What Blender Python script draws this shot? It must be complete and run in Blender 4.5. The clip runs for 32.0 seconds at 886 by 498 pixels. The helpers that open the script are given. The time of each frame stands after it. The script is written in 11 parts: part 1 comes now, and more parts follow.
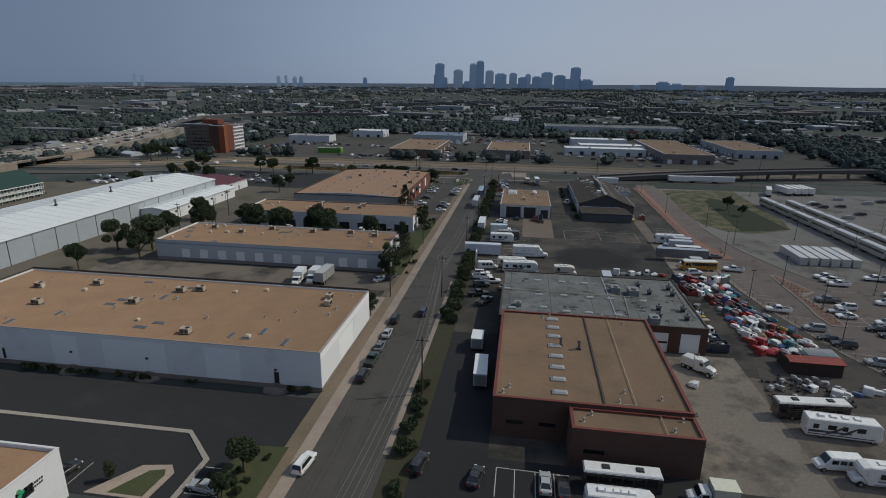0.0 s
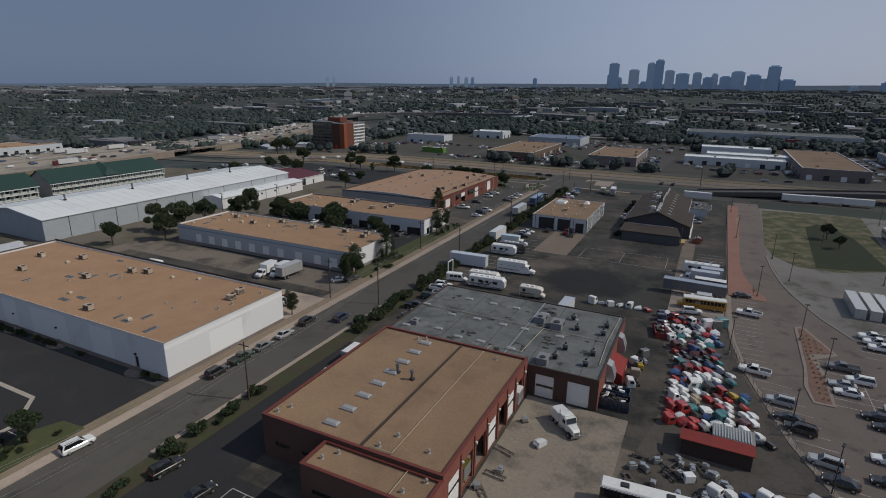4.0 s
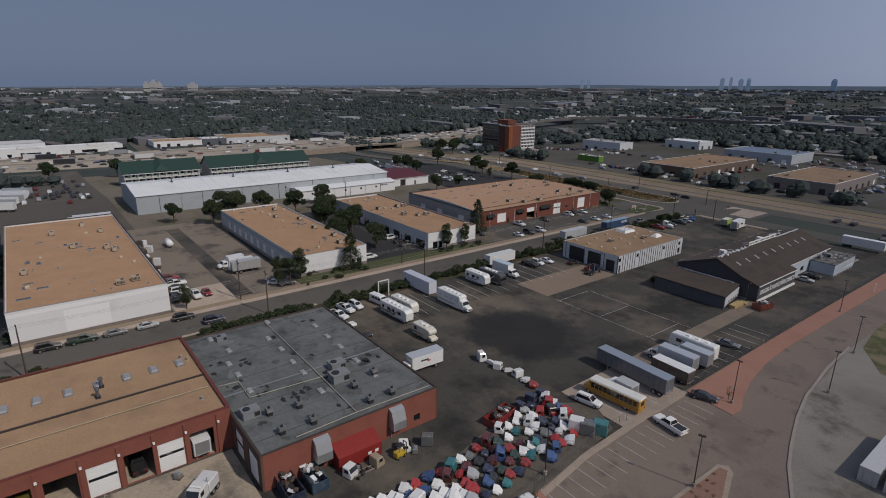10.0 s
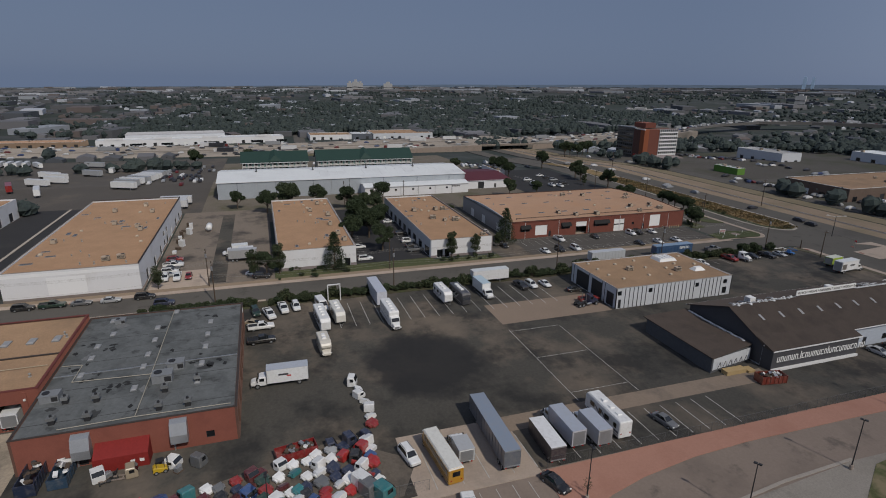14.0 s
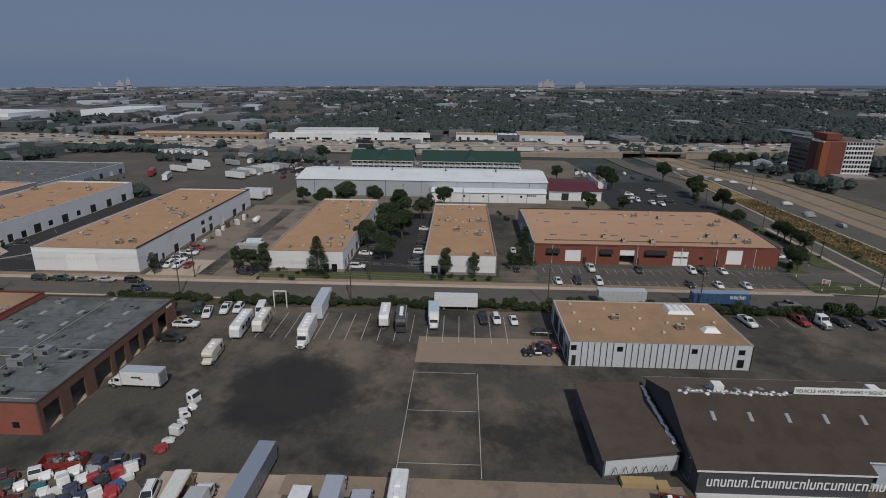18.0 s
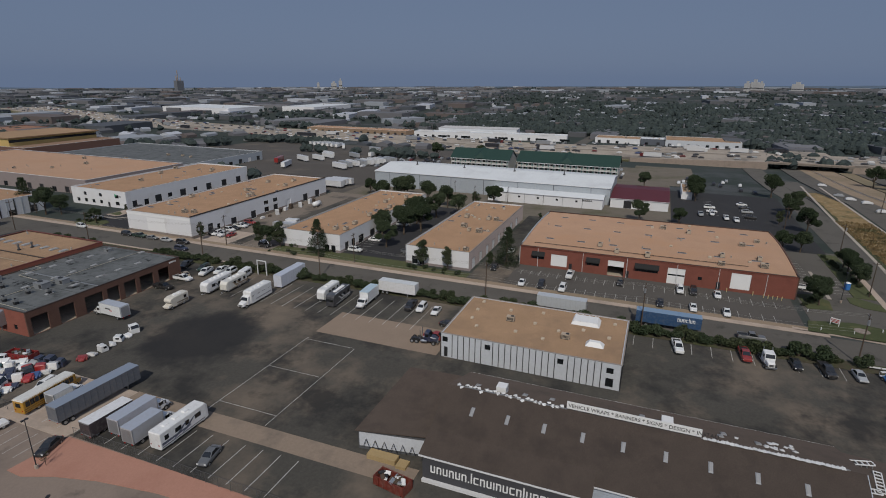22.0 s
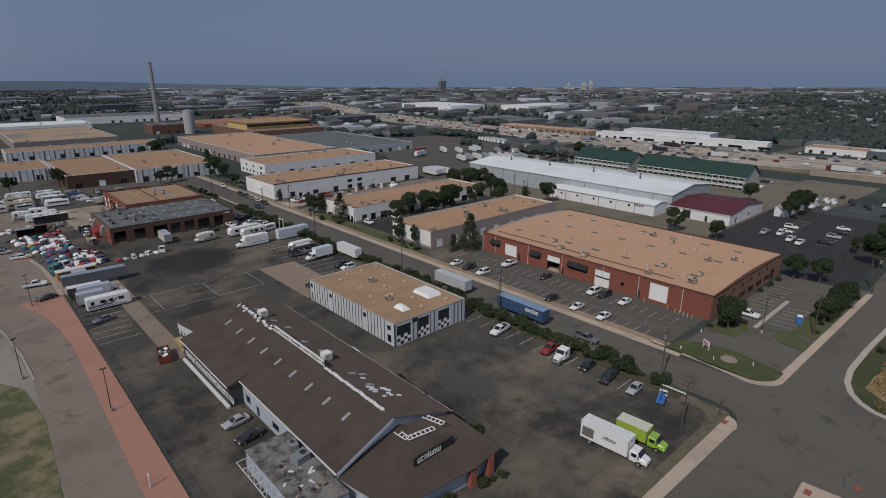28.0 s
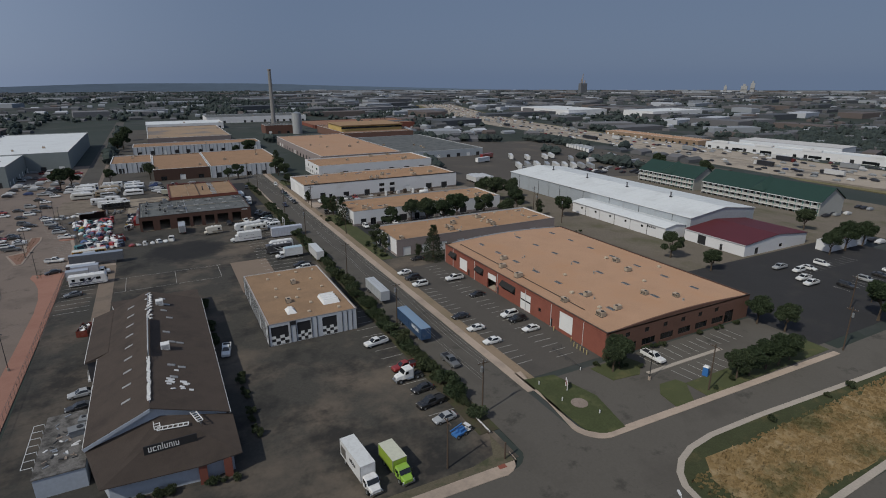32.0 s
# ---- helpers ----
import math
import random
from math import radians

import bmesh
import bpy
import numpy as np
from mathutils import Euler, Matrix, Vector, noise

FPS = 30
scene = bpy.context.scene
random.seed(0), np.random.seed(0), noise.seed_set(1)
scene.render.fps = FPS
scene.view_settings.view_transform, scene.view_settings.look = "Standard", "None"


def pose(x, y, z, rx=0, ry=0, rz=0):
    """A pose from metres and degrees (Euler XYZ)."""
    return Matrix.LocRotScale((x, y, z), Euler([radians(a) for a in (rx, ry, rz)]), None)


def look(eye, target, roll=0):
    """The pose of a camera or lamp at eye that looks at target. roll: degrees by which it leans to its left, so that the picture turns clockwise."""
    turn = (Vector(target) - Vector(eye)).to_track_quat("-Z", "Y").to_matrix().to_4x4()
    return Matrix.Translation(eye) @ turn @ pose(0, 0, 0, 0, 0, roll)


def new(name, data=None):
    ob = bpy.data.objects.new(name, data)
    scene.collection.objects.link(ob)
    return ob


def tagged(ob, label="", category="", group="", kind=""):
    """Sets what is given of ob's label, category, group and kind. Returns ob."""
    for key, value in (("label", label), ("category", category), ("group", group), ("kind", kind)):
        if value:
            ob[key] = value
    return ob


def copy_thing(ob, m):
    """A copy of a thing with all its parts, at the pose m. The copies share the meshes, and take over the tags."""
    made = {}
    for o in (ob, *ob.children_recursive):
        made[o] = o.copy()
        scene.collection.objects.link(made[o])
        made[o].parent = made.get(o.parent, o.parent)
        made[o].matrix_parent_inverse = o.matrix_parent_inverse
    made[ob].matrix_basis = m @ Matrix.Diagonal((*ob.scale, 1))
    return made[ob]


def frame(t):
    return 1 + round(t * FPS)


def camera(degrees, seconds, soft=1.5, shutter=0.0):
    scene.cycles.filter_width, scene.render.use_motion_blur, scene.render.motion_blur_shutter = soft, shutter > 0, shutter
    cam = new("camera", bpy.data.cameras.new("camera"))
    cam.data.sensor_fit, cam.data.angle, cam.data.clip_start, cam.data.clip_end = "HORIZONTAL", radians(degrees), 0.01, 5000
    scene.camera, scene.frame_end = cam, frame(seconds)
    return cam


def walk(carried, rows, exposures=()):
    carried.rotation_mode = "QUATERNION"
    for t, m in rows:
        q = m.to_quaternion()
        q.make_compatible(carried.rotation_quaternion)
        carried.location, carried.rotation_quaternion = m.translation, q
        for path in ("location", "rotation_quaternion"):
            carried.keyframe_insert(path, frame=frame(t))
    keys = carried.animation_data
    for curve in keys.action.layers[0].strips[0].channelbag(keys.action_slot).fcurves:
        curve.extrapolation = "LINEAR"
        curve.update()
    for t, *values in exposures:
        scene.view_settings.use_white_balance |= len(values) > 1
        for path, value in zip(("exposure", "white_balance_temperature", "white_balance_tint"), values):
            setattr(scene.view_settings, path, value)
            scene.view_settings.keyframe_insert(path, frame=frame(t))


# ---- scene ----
cam = camera(78.2, 32.0, soft=1.0)
METRES, EYE, TILT, LEAN, TURN = 486.5, 54.0, 0.0, 0.0, 8.2
ROWS = [
    (0.0, 0.0, 0.0, 0.0, 0.22, -16.58, -0.74),
    (0.5, 0.0149, 0.0022, 0.0002, 2.33, -16.61, -0.74),
    (1.0, 0.0297, 0.0047, 0.0005, 3.81, -16.62, -0.71),
    (1.5, 0.0443, 0.0084, 0.0007, 6.2, -16.62, -0.69),
    (2.0, 0.0589, 0.0126, 0.0008, 8.98, -16.63, -0.72),
    (2.5, 0.0731, 0.0173, 0.001, 11.43, -16.68, -0.73),
    (3.0, 0.0869, 0.0223, 0.0012, 13.65, -16.72, -0.76),
    (3.5, 0.1005, 0.0278, 0.0014, 15.8, -16.75, -0.76),
    (5.5, 0.154, 0.0553, 0.0023, 24.42, -16.75, -0.77),
    (6.0, 0.1671, 0.0634, 0.0024, 26.63, -16.77, -0.77),
    (6.5, 0.1796, 0.0719, 0.0027, 28.79, -16.78, -0.78),
    (7.0, 0.1917, 0.0809, 0.0028, 31.04, -16.82, -0.82),
    (7.5, 0.2034, 0.0903, 0.0029, 33.32, -16.85, -0.8),
    (8.0, 0.2149, 0.0999, 0.003, 35.72, -16.88, -0.79),
    (8.5, 0.2254, 0.1103, 0.0029, 38.23, -16.87, -0.87),
    (9.0, 0.2332, 0.1238, 0.003, 39.91, -16.88, -0.82),
    (9.5, 0.2385, 0.1398, 0.0034, 41.75, -16.89, -0.8),
    (10.0, 0.2426, 0.157, 0.0035, 44.25, -16.91, -0.78),
    (10.5, 0.2479, 0.1722, 0.0036, 46.82, -16.93, -0.84),
    (11.0, 0.2523, 0.1875, 0.0037, 49.3, -16.97, -0.84),
    (11.5, 0.2584, 0.2015, 0.0038, 52.04, -17.0, -0.84),
    (12.0, 0.265, 0.2138, 0.0039, 54.37, -17.03, -0.84),
    (12.5, 0.2724, 0.2272, 0.0041, 56.68, -17.07, -0.79),
    (13.0, 0.2796, 0.2406, 0.004, 59.06, -17.13, -0.8),
    (13.5, 0.286, 0.254, 0.004, 61.18, -17.17, -0.82),
    (14.0, 0.292, 0.268, 0.0038, 63.58, -17.21, -0.75),
    (14.5, 0.2975, 0.2822, 0.0037, 65.84, -17.24, -0.73),
    (16.5, 0.2994, 0.3458, 0.0046, 75.44, -17.36, -0.65),
    (17.0, 0.2946, 0.3621, 0.0047, 78.66, -17.41, -0.71),
    (17.5, 0.2938, 0.3777, 0.0052, 81.31, -17.44, -0.7),
    (18.0, 0.2941, 0.393, 0.0056, 83.73, -17.45, -0.67),
    (18.5, 0.2944, 0.4082, 0.0061, 86.24, -17.47, -0.67),
    (19.0, 0.294, 0.4236, 0.0064, 88.65, -17.51, -0.63),
    (19.5, 0.2931, 0.439, 0.0068, 91.09, -17.54, -0.57),
    (20.0, 0.2942, 0.4547, 0.0071, 94.09, -17.57, -0.56),
    (20.5, 0.2983, 0.4704, 0.0072, 96.73, -17.57, -0.58),
    (21.0, 0.3008, 0.4867, 0.0076, 98.74, -17.58, -0.49),
    (21.5, 0.3028, 0.5031, 0.008, 101.12, -17.61, -0.5),
    (22.0, 0.3058, 0.5196, 0.0079, 103.26, -17.61, -0.44),
    (22.5, 0.309, 0.5367, 0.0081, 105.52, -17.64, -0.4),
    (23.0, 0.3101, 0.5534, 0.0083, 107.69, -17.65, -0.37),
    (23.5, 0.3076, 0.5694, 0.0084, 110.12, -17.69, -0.34),
    (24.0, 0.3065, 0.5856, 0.0087, 112.29, -17.69, -0.32),
    (24.5, 0.3066, 0.6024, 0.0087, 114.38, -17.68, -0.3),
    (26.5, 0.2805, 0.6582, 0.0082, 122.49, -17.73, -0.11),
    (27.0, 0.2733, 0.6717, 0.0079, 125.03, -17.76, -0.11),
    (27.5, 0.2685, 0.6873, 0.0078, 127.49, -17.73, -0.12),
    (28.0, 0.2645, 0.7038, 0.0077, 129.37, -17.71, -0.13),
    (28.5, 0.2583, 0.7187, 0.0076, 130.66, -17.67, -0.08),
    (29.0, 0.2484, 0.7313, 0.0075, 132.43, -17.65, -0.04),
    (29.5, 0.2375, 0.742, 0.0074, 134.47, -17.63, -0.04),
    (30.0, 0.226, 0.752, 0.0079, 136.42, -17.59, -0.02),
    (30.5, 0.2144, 0.7618, 0.0104, 138.39, -17.57, -0.02),
    (31.0, 0.2024, 0.7713, 0.0141, 140.21, -17.6, -0.02),
    (31.5, 0.1897, 0.7801, 0.0147, 142.11, -17.54, 0.0),
    (32.0, 0.1767, 0.7884, 0.0147, 144.19, -17.55, 0.02),
]
walk(cam, [(t, pose(0, 0, EYE, TILT, LEAN, TURN) @ pose(METRES * x, METRES * y, METRES * z, 90 + pitch, roll, yaw)) for t, x, y, z, yaw, pitch, roll in ROWS],
     exposures=((0.0, 0.05, 6850, 3), (3.0, 0.0, 6850, 5), (6.0, -0.03, 6900, 10), (9.0, -0.05, 6900, 11), (13.0, -0.05, 6850, 10), (18.0, -0.02, 6760, 8), (28.0, 0.02, 6760, 9), (32.0, 0.0, 6780, 6)))

# ---- light ----
SUN = Vector((0.68, 0.215, 0.70)).normalized()
world = bpy.data.worlds.new("world")
scene.world = world
world.use_nodes = True
wt = world.node_tree
wt.nodes.clear()
w_out = wt.nodes.new("ShaderNodeOutputWorld")
w_bg = wt.nodes.new("ShaderNodeBackground")
w_sky = wt.nodes.new("ShaderNodeTexSky")
w_sky.sky_type = "NISHITA"
w_sky.sun_disc = False
w_sky.sun_elevation = math.asin(SUN.z)
w_sky.sun_rotation = math.atan2(SUN.x, SUN.y)
w_sky.altitude, w_sky.air_density, w_sky.dust_density, w_sky.ozone_density = 1600, 1.0, 4.0, 1.5
w_hsv = wt.nodes.new("ShaderNodeHueSaturation")
w_hsv.inputs["Saturation"].default_value = 0.62
w_bg.inputs["Strength"].default_value = 0.06
# high haze evens out the sky and is brighter towards the sun
w_mix = wt.nodes.new("ShaderNodeMix")
w_mix.data_type = "RGBA"
w_mix.inputs[0].default_value = 0.86
w_co = wt.nodes.new("ShaderNodeTexCoord")
w_dot = wt.nodes.new("ShaderNodeVectorMath")
w_dot.operation = "DOT_PRODUCT"
w_dot.inputs[1].default_value = Vector((SUN.x, SUN.y, 0)).normalized()
w_map = wt.nodes.new("ShaderNodeMapRange")
w_map.interpolation_type = "SMOOTHSTEP"
w_map.inputs["From Min"].default_value, w_map.inputs["From Max"].default_value = -0.55, 0.38
w_map.inputs["To Min"].default_value, w_map.inputs["To Max"].default_value = 0.84, 1.72
w_mul = wt.nodes.new("ShaderNodeVectorMath")
w_mul.operation = "SCALE"
wt.links.new(w_co.outputs["Generated"], w_dot.inputs[0])
wt.links.new(w_dot.outputs["Value"], w_map.inputs["Value"])
wt.links.new(w_sky.outputs[0], w_hsv.inputs["Color"])
wt.links.new(w_hsv.outputs[0], w_mix.inputs[6])
w_tone = wt.nodes.new("ShaderNodeMix")
w_tone.data_type = "RGBA"
w_tone.inputs[6].default_value = (2.3, 3.3, 5.65, 1)
w_tone.inputs[7].default_value = (2.8, 3.25, 4.55, 1)
w_far = wt.nodes.new("ShaderNodeMapRange")
w_far.inputs["From Min"].default_value, w_far.inputs["From Max"].default_value = -0.5, 0.5
wt.links.new(w_dot.outputs["Value"], w_far.inputs["Value"])
wt.links.new(w_far.outputs["Result"], w_tone.inputs[0])
wt.links.new(w_tone.outputs[2], w_mix.inputs[7])
wt.links.new(w_mix.outputs[2], w_mul.inputs[0])
wt.links.new(w_map.outputs["Result"], w_mul.inputs["Scale"])
wt.links.new(w_mul.outputs[0], w_bg.inputs["Color"])
wt.links.new(w_bg.outputs[0], w_out.inputs["Surface"])
sun_data = bpy.data.lights.new("sun", "SUN")
sun_data.energy, sun_data.angle, sun_data.color = 2.2, radians(0.6), (1.0, 0.95, 0.88)
sun = new("sun", sun_data)
sun.matrix_world = look(SUN * 500, (0, 0, 0))

# ---- small tools ----
PLAN = 54.0 / 44.0          # plan units to metres


def at(x, y, z=0.0, rz=0.0):
    """A pose from plan units (x, y), metres (z) and degrees."""
    return pose(PLAN * x, PLAN * y, z, 0, 0, rz)


class Geo:
    """Vertices and faces of one mesh, gathered piece by piece."""

    def __init__(self):
        self.v, self.f, self.m = [], [], []

    def face(self, pts, mi=0):
        n = len(self.v)
        self.v += [tuple(p) for p in pts]
        self.f.append(tuple(range(n, n + len(pts))))
        self.m.append(mi)
        return self

    def box(self, x0, y0, z0, x1, y1, z1, mi=0, m=None):
        n = len(self.v)
        pts = [(x, y, z) for z in (z0, z1) for x, y in ((x0, y0), (x1, y0), (x1, y1), (x0, y1))]
        if m is not None:
            pts = [tuple(m @ Vector(p)) for p in pts]
        self.v += pts
        for q in ((3, 2, 1, 0), (4, 5, 6, 7), (0, 1, 5, 4), (1, 2, 6, 5), (2, 3, 7, 6), (3, 0, 4, 7)):
            self.f.append(tuple(n + i for i in q))
            self.m.append(mi)
        return self

    def frustum(self, lo, hi, z0, z1, mi=0, caps=True):
        """lo, hi: (x0, y0, x1, y1) at the foot and the top."""
        n = len(self.v)
        for (x0, y0, x1, y1), z in ((lo, z0), (hi, z1)):
            self.v += [(x0, y0, z), (x1, y0, z), (x1, y1, z), (x0, y1, z)]
        qs = [(0, 1, 5, 4), (1, 2, 6, 5), (2, 3, 7, 6), (3, 0, 4, 7)]
        if caps:
            qs += [(3, 2, 1, 0), (4, 5, 6, 7)]
        for q in qs:
            self.f.append(tuple(n + i for i in q))
            self.m.append(mi)
        return self

    def cyl(self, a, b, r0, r1=None, sides=8, mi=0, caps=True):
        r1 = r0 if r1 is None else r1
        a, b = Vector(a), Vector(b)
        d = (b - a).normalized()
        u = d.orthogonal().normalized()
        w = d.cross(u)
        n = len(self.v)
        for c, r in ((a, r0), (b, r1)):
            for i in range(sides):
                k = 2 * math.pi * i / sides
                self.v.append(tuple(c + r * (math.cos(k) * u + math.sin(k) * w)))
        for i in range(sides):
            j = (i + 1) % sides
            self.f.append((n + i, n + j, n + sides + j, n + sides + i))
            self.m.append(mi)
        if caps:
            self.f.append(tuple(n + i for i in reversed(range(sides))))
            self.f.append(tuple(n + sides + i for i in range(sides)))
            self.m += [mi, mi]
        return self

    def loft(self, rings, mi=0, caps=True):
        """Closed rings of as many points each, joined one to the next."""
        n, k = len(self.v), len(rings[0])
        for r in rings:
            self.v += [tuple(p) for p in r]
        for a in range(len(rings) - 1):
            for i in range(k):
                j = (i + 1) % k
                self.f.append((n + a * k + i, n + a * k + j, n + (a + 1) * k + j, n + (a + 1) * k + i))
                self.m.append(mi)
        if caps:
            e = n + (len(rings) - 1) * k
            self.f.append(tuple(n + i for i in reversed(range(k))))
            self.f.append(tuple(e + i for i in range(k)))
            self.m += [mi, mi]
        return self

    def profile(self, pts, mi=0):
        """A side view, (x, z, half width) point by point, made into a body across y."""
        left = [(x, w, z) for x, z, w in pts]
        right = [(x, -w, z) for x, z, w in pts]
        return self.loft([right, left], mi)

    def mesh(self, name, mats, smooth=False):
        me = bpy.data.meshes.new(name)
        me.from_pydata(self.v, [], self.f)
        mats = mats if isinstance(mats, (list, tuple)) else [mats]
        for mt in mats:
            me.materials.append(mt)
        if len(mats) > 1:
            me.polygons.foreach_set("material_index", self.m)
        bm = bmesh.new()
        bm.from_mesh(me)
        if len(bm.faces) < 20000:
            bmesh.ops.recalc_face_normals(bm, faces=bm.faces)
        if smooth:
            for f in bm.faces:
                f.smooth = True
        bm.to_mesh(me)
        bm.free()
        return me


def part(name, geo, mats, parent=None, label="", smooth=False, colour=None):
    """One mesh object, under a thing or a part where one is given."""
    me = geo if isinstance(geo, bpy.types.Mesh) else geo.mesh(name, mats, smooth)
    ob = new(name, me)
    if parent is not None:
        ob.parent = parent
    if label:
        ob["label"] = label
    if colour is not None:
        ob.color = (*colour, 1.0)
    return ob


def thing(name, m, label, category, group="", kind=""):
    """An empty at the base of a thing, which parents its parts."""
    ob = new(name)
    ob.matrix_basis = m
    ob.empty_display_size = 0.5
    return tagged(ob, label, category, group, kind)


def repaint(ob, colour):
    for o in ob.children_recursive:
        if "painted" in o:
            o.color = (*colour, 1.0)
    return ob


# ---- materials ----
def nodes_of(name):
    mt = bpy.data.materials.new(name)
    mt.use_nodes = True
    nt = mt.node_tree
    bsdf = next(n for n in nt.nodes if n.type == "BSDF_PRINCIPLED")
    return mt, nt, bsdf


def ramp(nt, fac, stops):
    r = nt.nodes.new("ShaderNodeValToRGB")
    while len(r.color_ramp.elements) < len(stops):
        r.color_ramp.elements.new(0.5)
    for e, (p, c) in zip(r.color_ramp.elements, stops):
        e.position = p
        e.color = (*c, 1) if len(c) == 3 else c
    nt.links.new(fac, r.inputs[0])
    return r.outputs[0]


def noise_of(nt, coord, scale, detail=4.0, rough=0.6, stretch=None):
    n = nt.nodes.new("ShaderNodeTexNoise")
    n.inputs["Scale"].default_value = scale
    n.inputs["Detail"].default_value = detail
    n.inputs["Roughness"].default_value = rough
    if stretch:
        mp = nt.nodes.new("ShaderNodeMapping")
        mp.inputs["Scale"].default_value = stretch
        nt.links.new(coord, mp.inputs["Vector"])
        coord = mp.outputs[0]
    nt.links.new(coord, n.inputs["Vector"])
    return n.outputs[0]


def mix(nt, fac, a, b, mode="MIX"):
    n = nt.nodes.new("ShaderNodeMix")
    n.data_type, n.blend_type = "RGBA", mode
    for sock, val in ((n.inputs[0], fac), (n.inputs[6], a), (n.inputs[7], b)):
        if isinstance(val, (int, float)):
            sock.default_value = val
        elif isinstance(val, (tuple, list)):
            sock.default_value = (*val, 1)
        else:
            nt.links.new(val, sock)
    return n.outputs[2]


def surface(name, colour, vary=0.25, fine=3.0, coarse=0.12, rough=0.9, metal=0.0, bump=0.15, stain=None, stain_at=(0.52, 0.68),
            stain_scale=0.25, spec=0.3, stretch=None, space="world", per_object=0.0, blot=None, dark=None):
    """Colour with grain at a fine scale, mottling at a coarse one, stains with a shape of their own and a fine relief."""
    mt, nt, bsdf = nodes_of(name)
    if space == "world":
        coord = nt.nodes.new("ShaderNodeNewGeometry").outputs["Position"]
    else:
        coord = nt.nodes.new("ShaderNodeTexCoord").outputs["Object"]
    g = noise_of(nt, coord, fine, 5, 0.7, stretch)
    c = noise_of(nt, coord, coarse, 4, 0.6, stretch)
    lo = tuple(v * (1 - vary) for v in colour)
    hi = tuple(min(1, v * (1 + vary)) for v in colour)
    lo2 = tuple(v * (1 - 0.55 * vary) for v in colour)
    hi2 = tuple(min(1, v * (1 + 0.55 * vary)) for v in colour)
    col = mix(nt, 0.45, ramp(nt, g, [(0.3, lo), (0.7, hi)]), ramp(nt, c, [(0.3, lo2), (0.7, hi2)]))
    if stain:
        s = noise_of(nt, coord, stain_scale, 6, 0.65)
        f = ramp(nt, s, [(stain_at[0], (0, 0, 0)), (stain_at[1], (1, 1, 1))])
        col = mix(nt, f, col, stain)
    if dark:
        # damp or oily patches: colour, first and full strength, scale
        s2 = noise_of(nt, coord, dark[3], 5, 0.7)
        col = mix(nt, ramp(nt, s2, [(dark[1], (0, 0, 0)), (dark[2], (0.85, 0.85, 0.85))]), col, dark[0])
    if blot:
        # one large spill with a ragged edge, at a plan place
        d = nt.nodes.new("ShaderNodeVectorMath")
        d.operation = "DISTANCE"
        d.inputs[1].default_value = (54 / 44 * blot[0], 54 / 44 * blot[1], 0)
        nt.links.new(coord, d.inputs[0])
        a = nt.nodes.new("ShaderNodeMath")
        a.operation = "MULTIPLY_ADD"
        a.inputs[1].default_value = 13.0
        nt.links.new(noise_of(nt, coord, 0.16, 5, 0.6), a.inputs[0])
        nt.links.new(d.outputs["Value"], a.inputs[2])
        mr = nt.nodes.new("ShaderNodeMapRange")
        mr.inputs["From Min"].default_value, mr.inputs["From Max"].default_value = blot[2] + 0.2, blot[2] + 4.0
        mr.inputs["To Min"].default_value, mr.inputs["To Max"].default_value = 0.86, 0.0
        nt.links.new(a.outputs[0], mr.inputs["Value"])
        col = mix(nt, mr.outputs["Result"], col, blot[3])
    if per_object:
        rnd = nt.nodes.new("ShaderNodeObjectInfo").outputs["Random"]
        col = mix(nt, 1.0, col, ramp(nt, rnd, [(0, (1 - per_object,) * 3), (1, (1, 1, 1))]), "MULTIPLY")
    nt.links.new(col, bsdf.inputs["Base Color"])
    bsdf.inputs["Roughness"].default_value = rough
    bsdf.inputs["Metallic"].default_value = metal
    bsdf.inputs["Specular IOR Level"].default_value = spec
    if rough >= 0.9:
        bsdf.inputs["Diffuse Roughness"].default_value = 1.0
    if bump:
        b = nt.nodes.new("ShaderNodeBump")
        b.inputs["Strength"].default_value = bump
        b.inputs["Distance"].default_value = 0.05
        nt.links.new(g, b.inputs["Height"])
        nt.links.new(b.outputs[0], bsdf.inputs["Normal"])
    return mt


def plain(name, colour, rough=0.5, metal=0.0, spec=0.5):
    return surface(name, colour, 0.08, 2.0, 0.4, rough, metal, 0.02, spec=spec, space="object")


def painted():
    """Vehicle paint, in the colour of each object, dusted a little."""
    mt, nt, bsdf = nodes_of("vehicle_paint")
    info = nt.nodes.new("ShaderNodeObjectInfo")
    coord = nt.nodes.new("ShaderNodeTexCoord").outputs["Object"]
    d = noise_of(nt, coord, 1.6, 5, 0.65)
    f = ramp(nt, d, [(0.45, (0, 0, 0)), (0.8, (0.35, 0.35, 0.35))])
    nt.links.new(mix(nt, f, info.outputs["Color"], (0.30, 0.27, 0.23)), bsdf.inputs["Base Color"])
    bsdf.inputs["Roughness"].default_value = 0.32
    bsdf.inputs["Coat Weight"].default_value = 0.4
    bsdf.inputs["Coat Roughness"].default_value = 0.08
    return mt


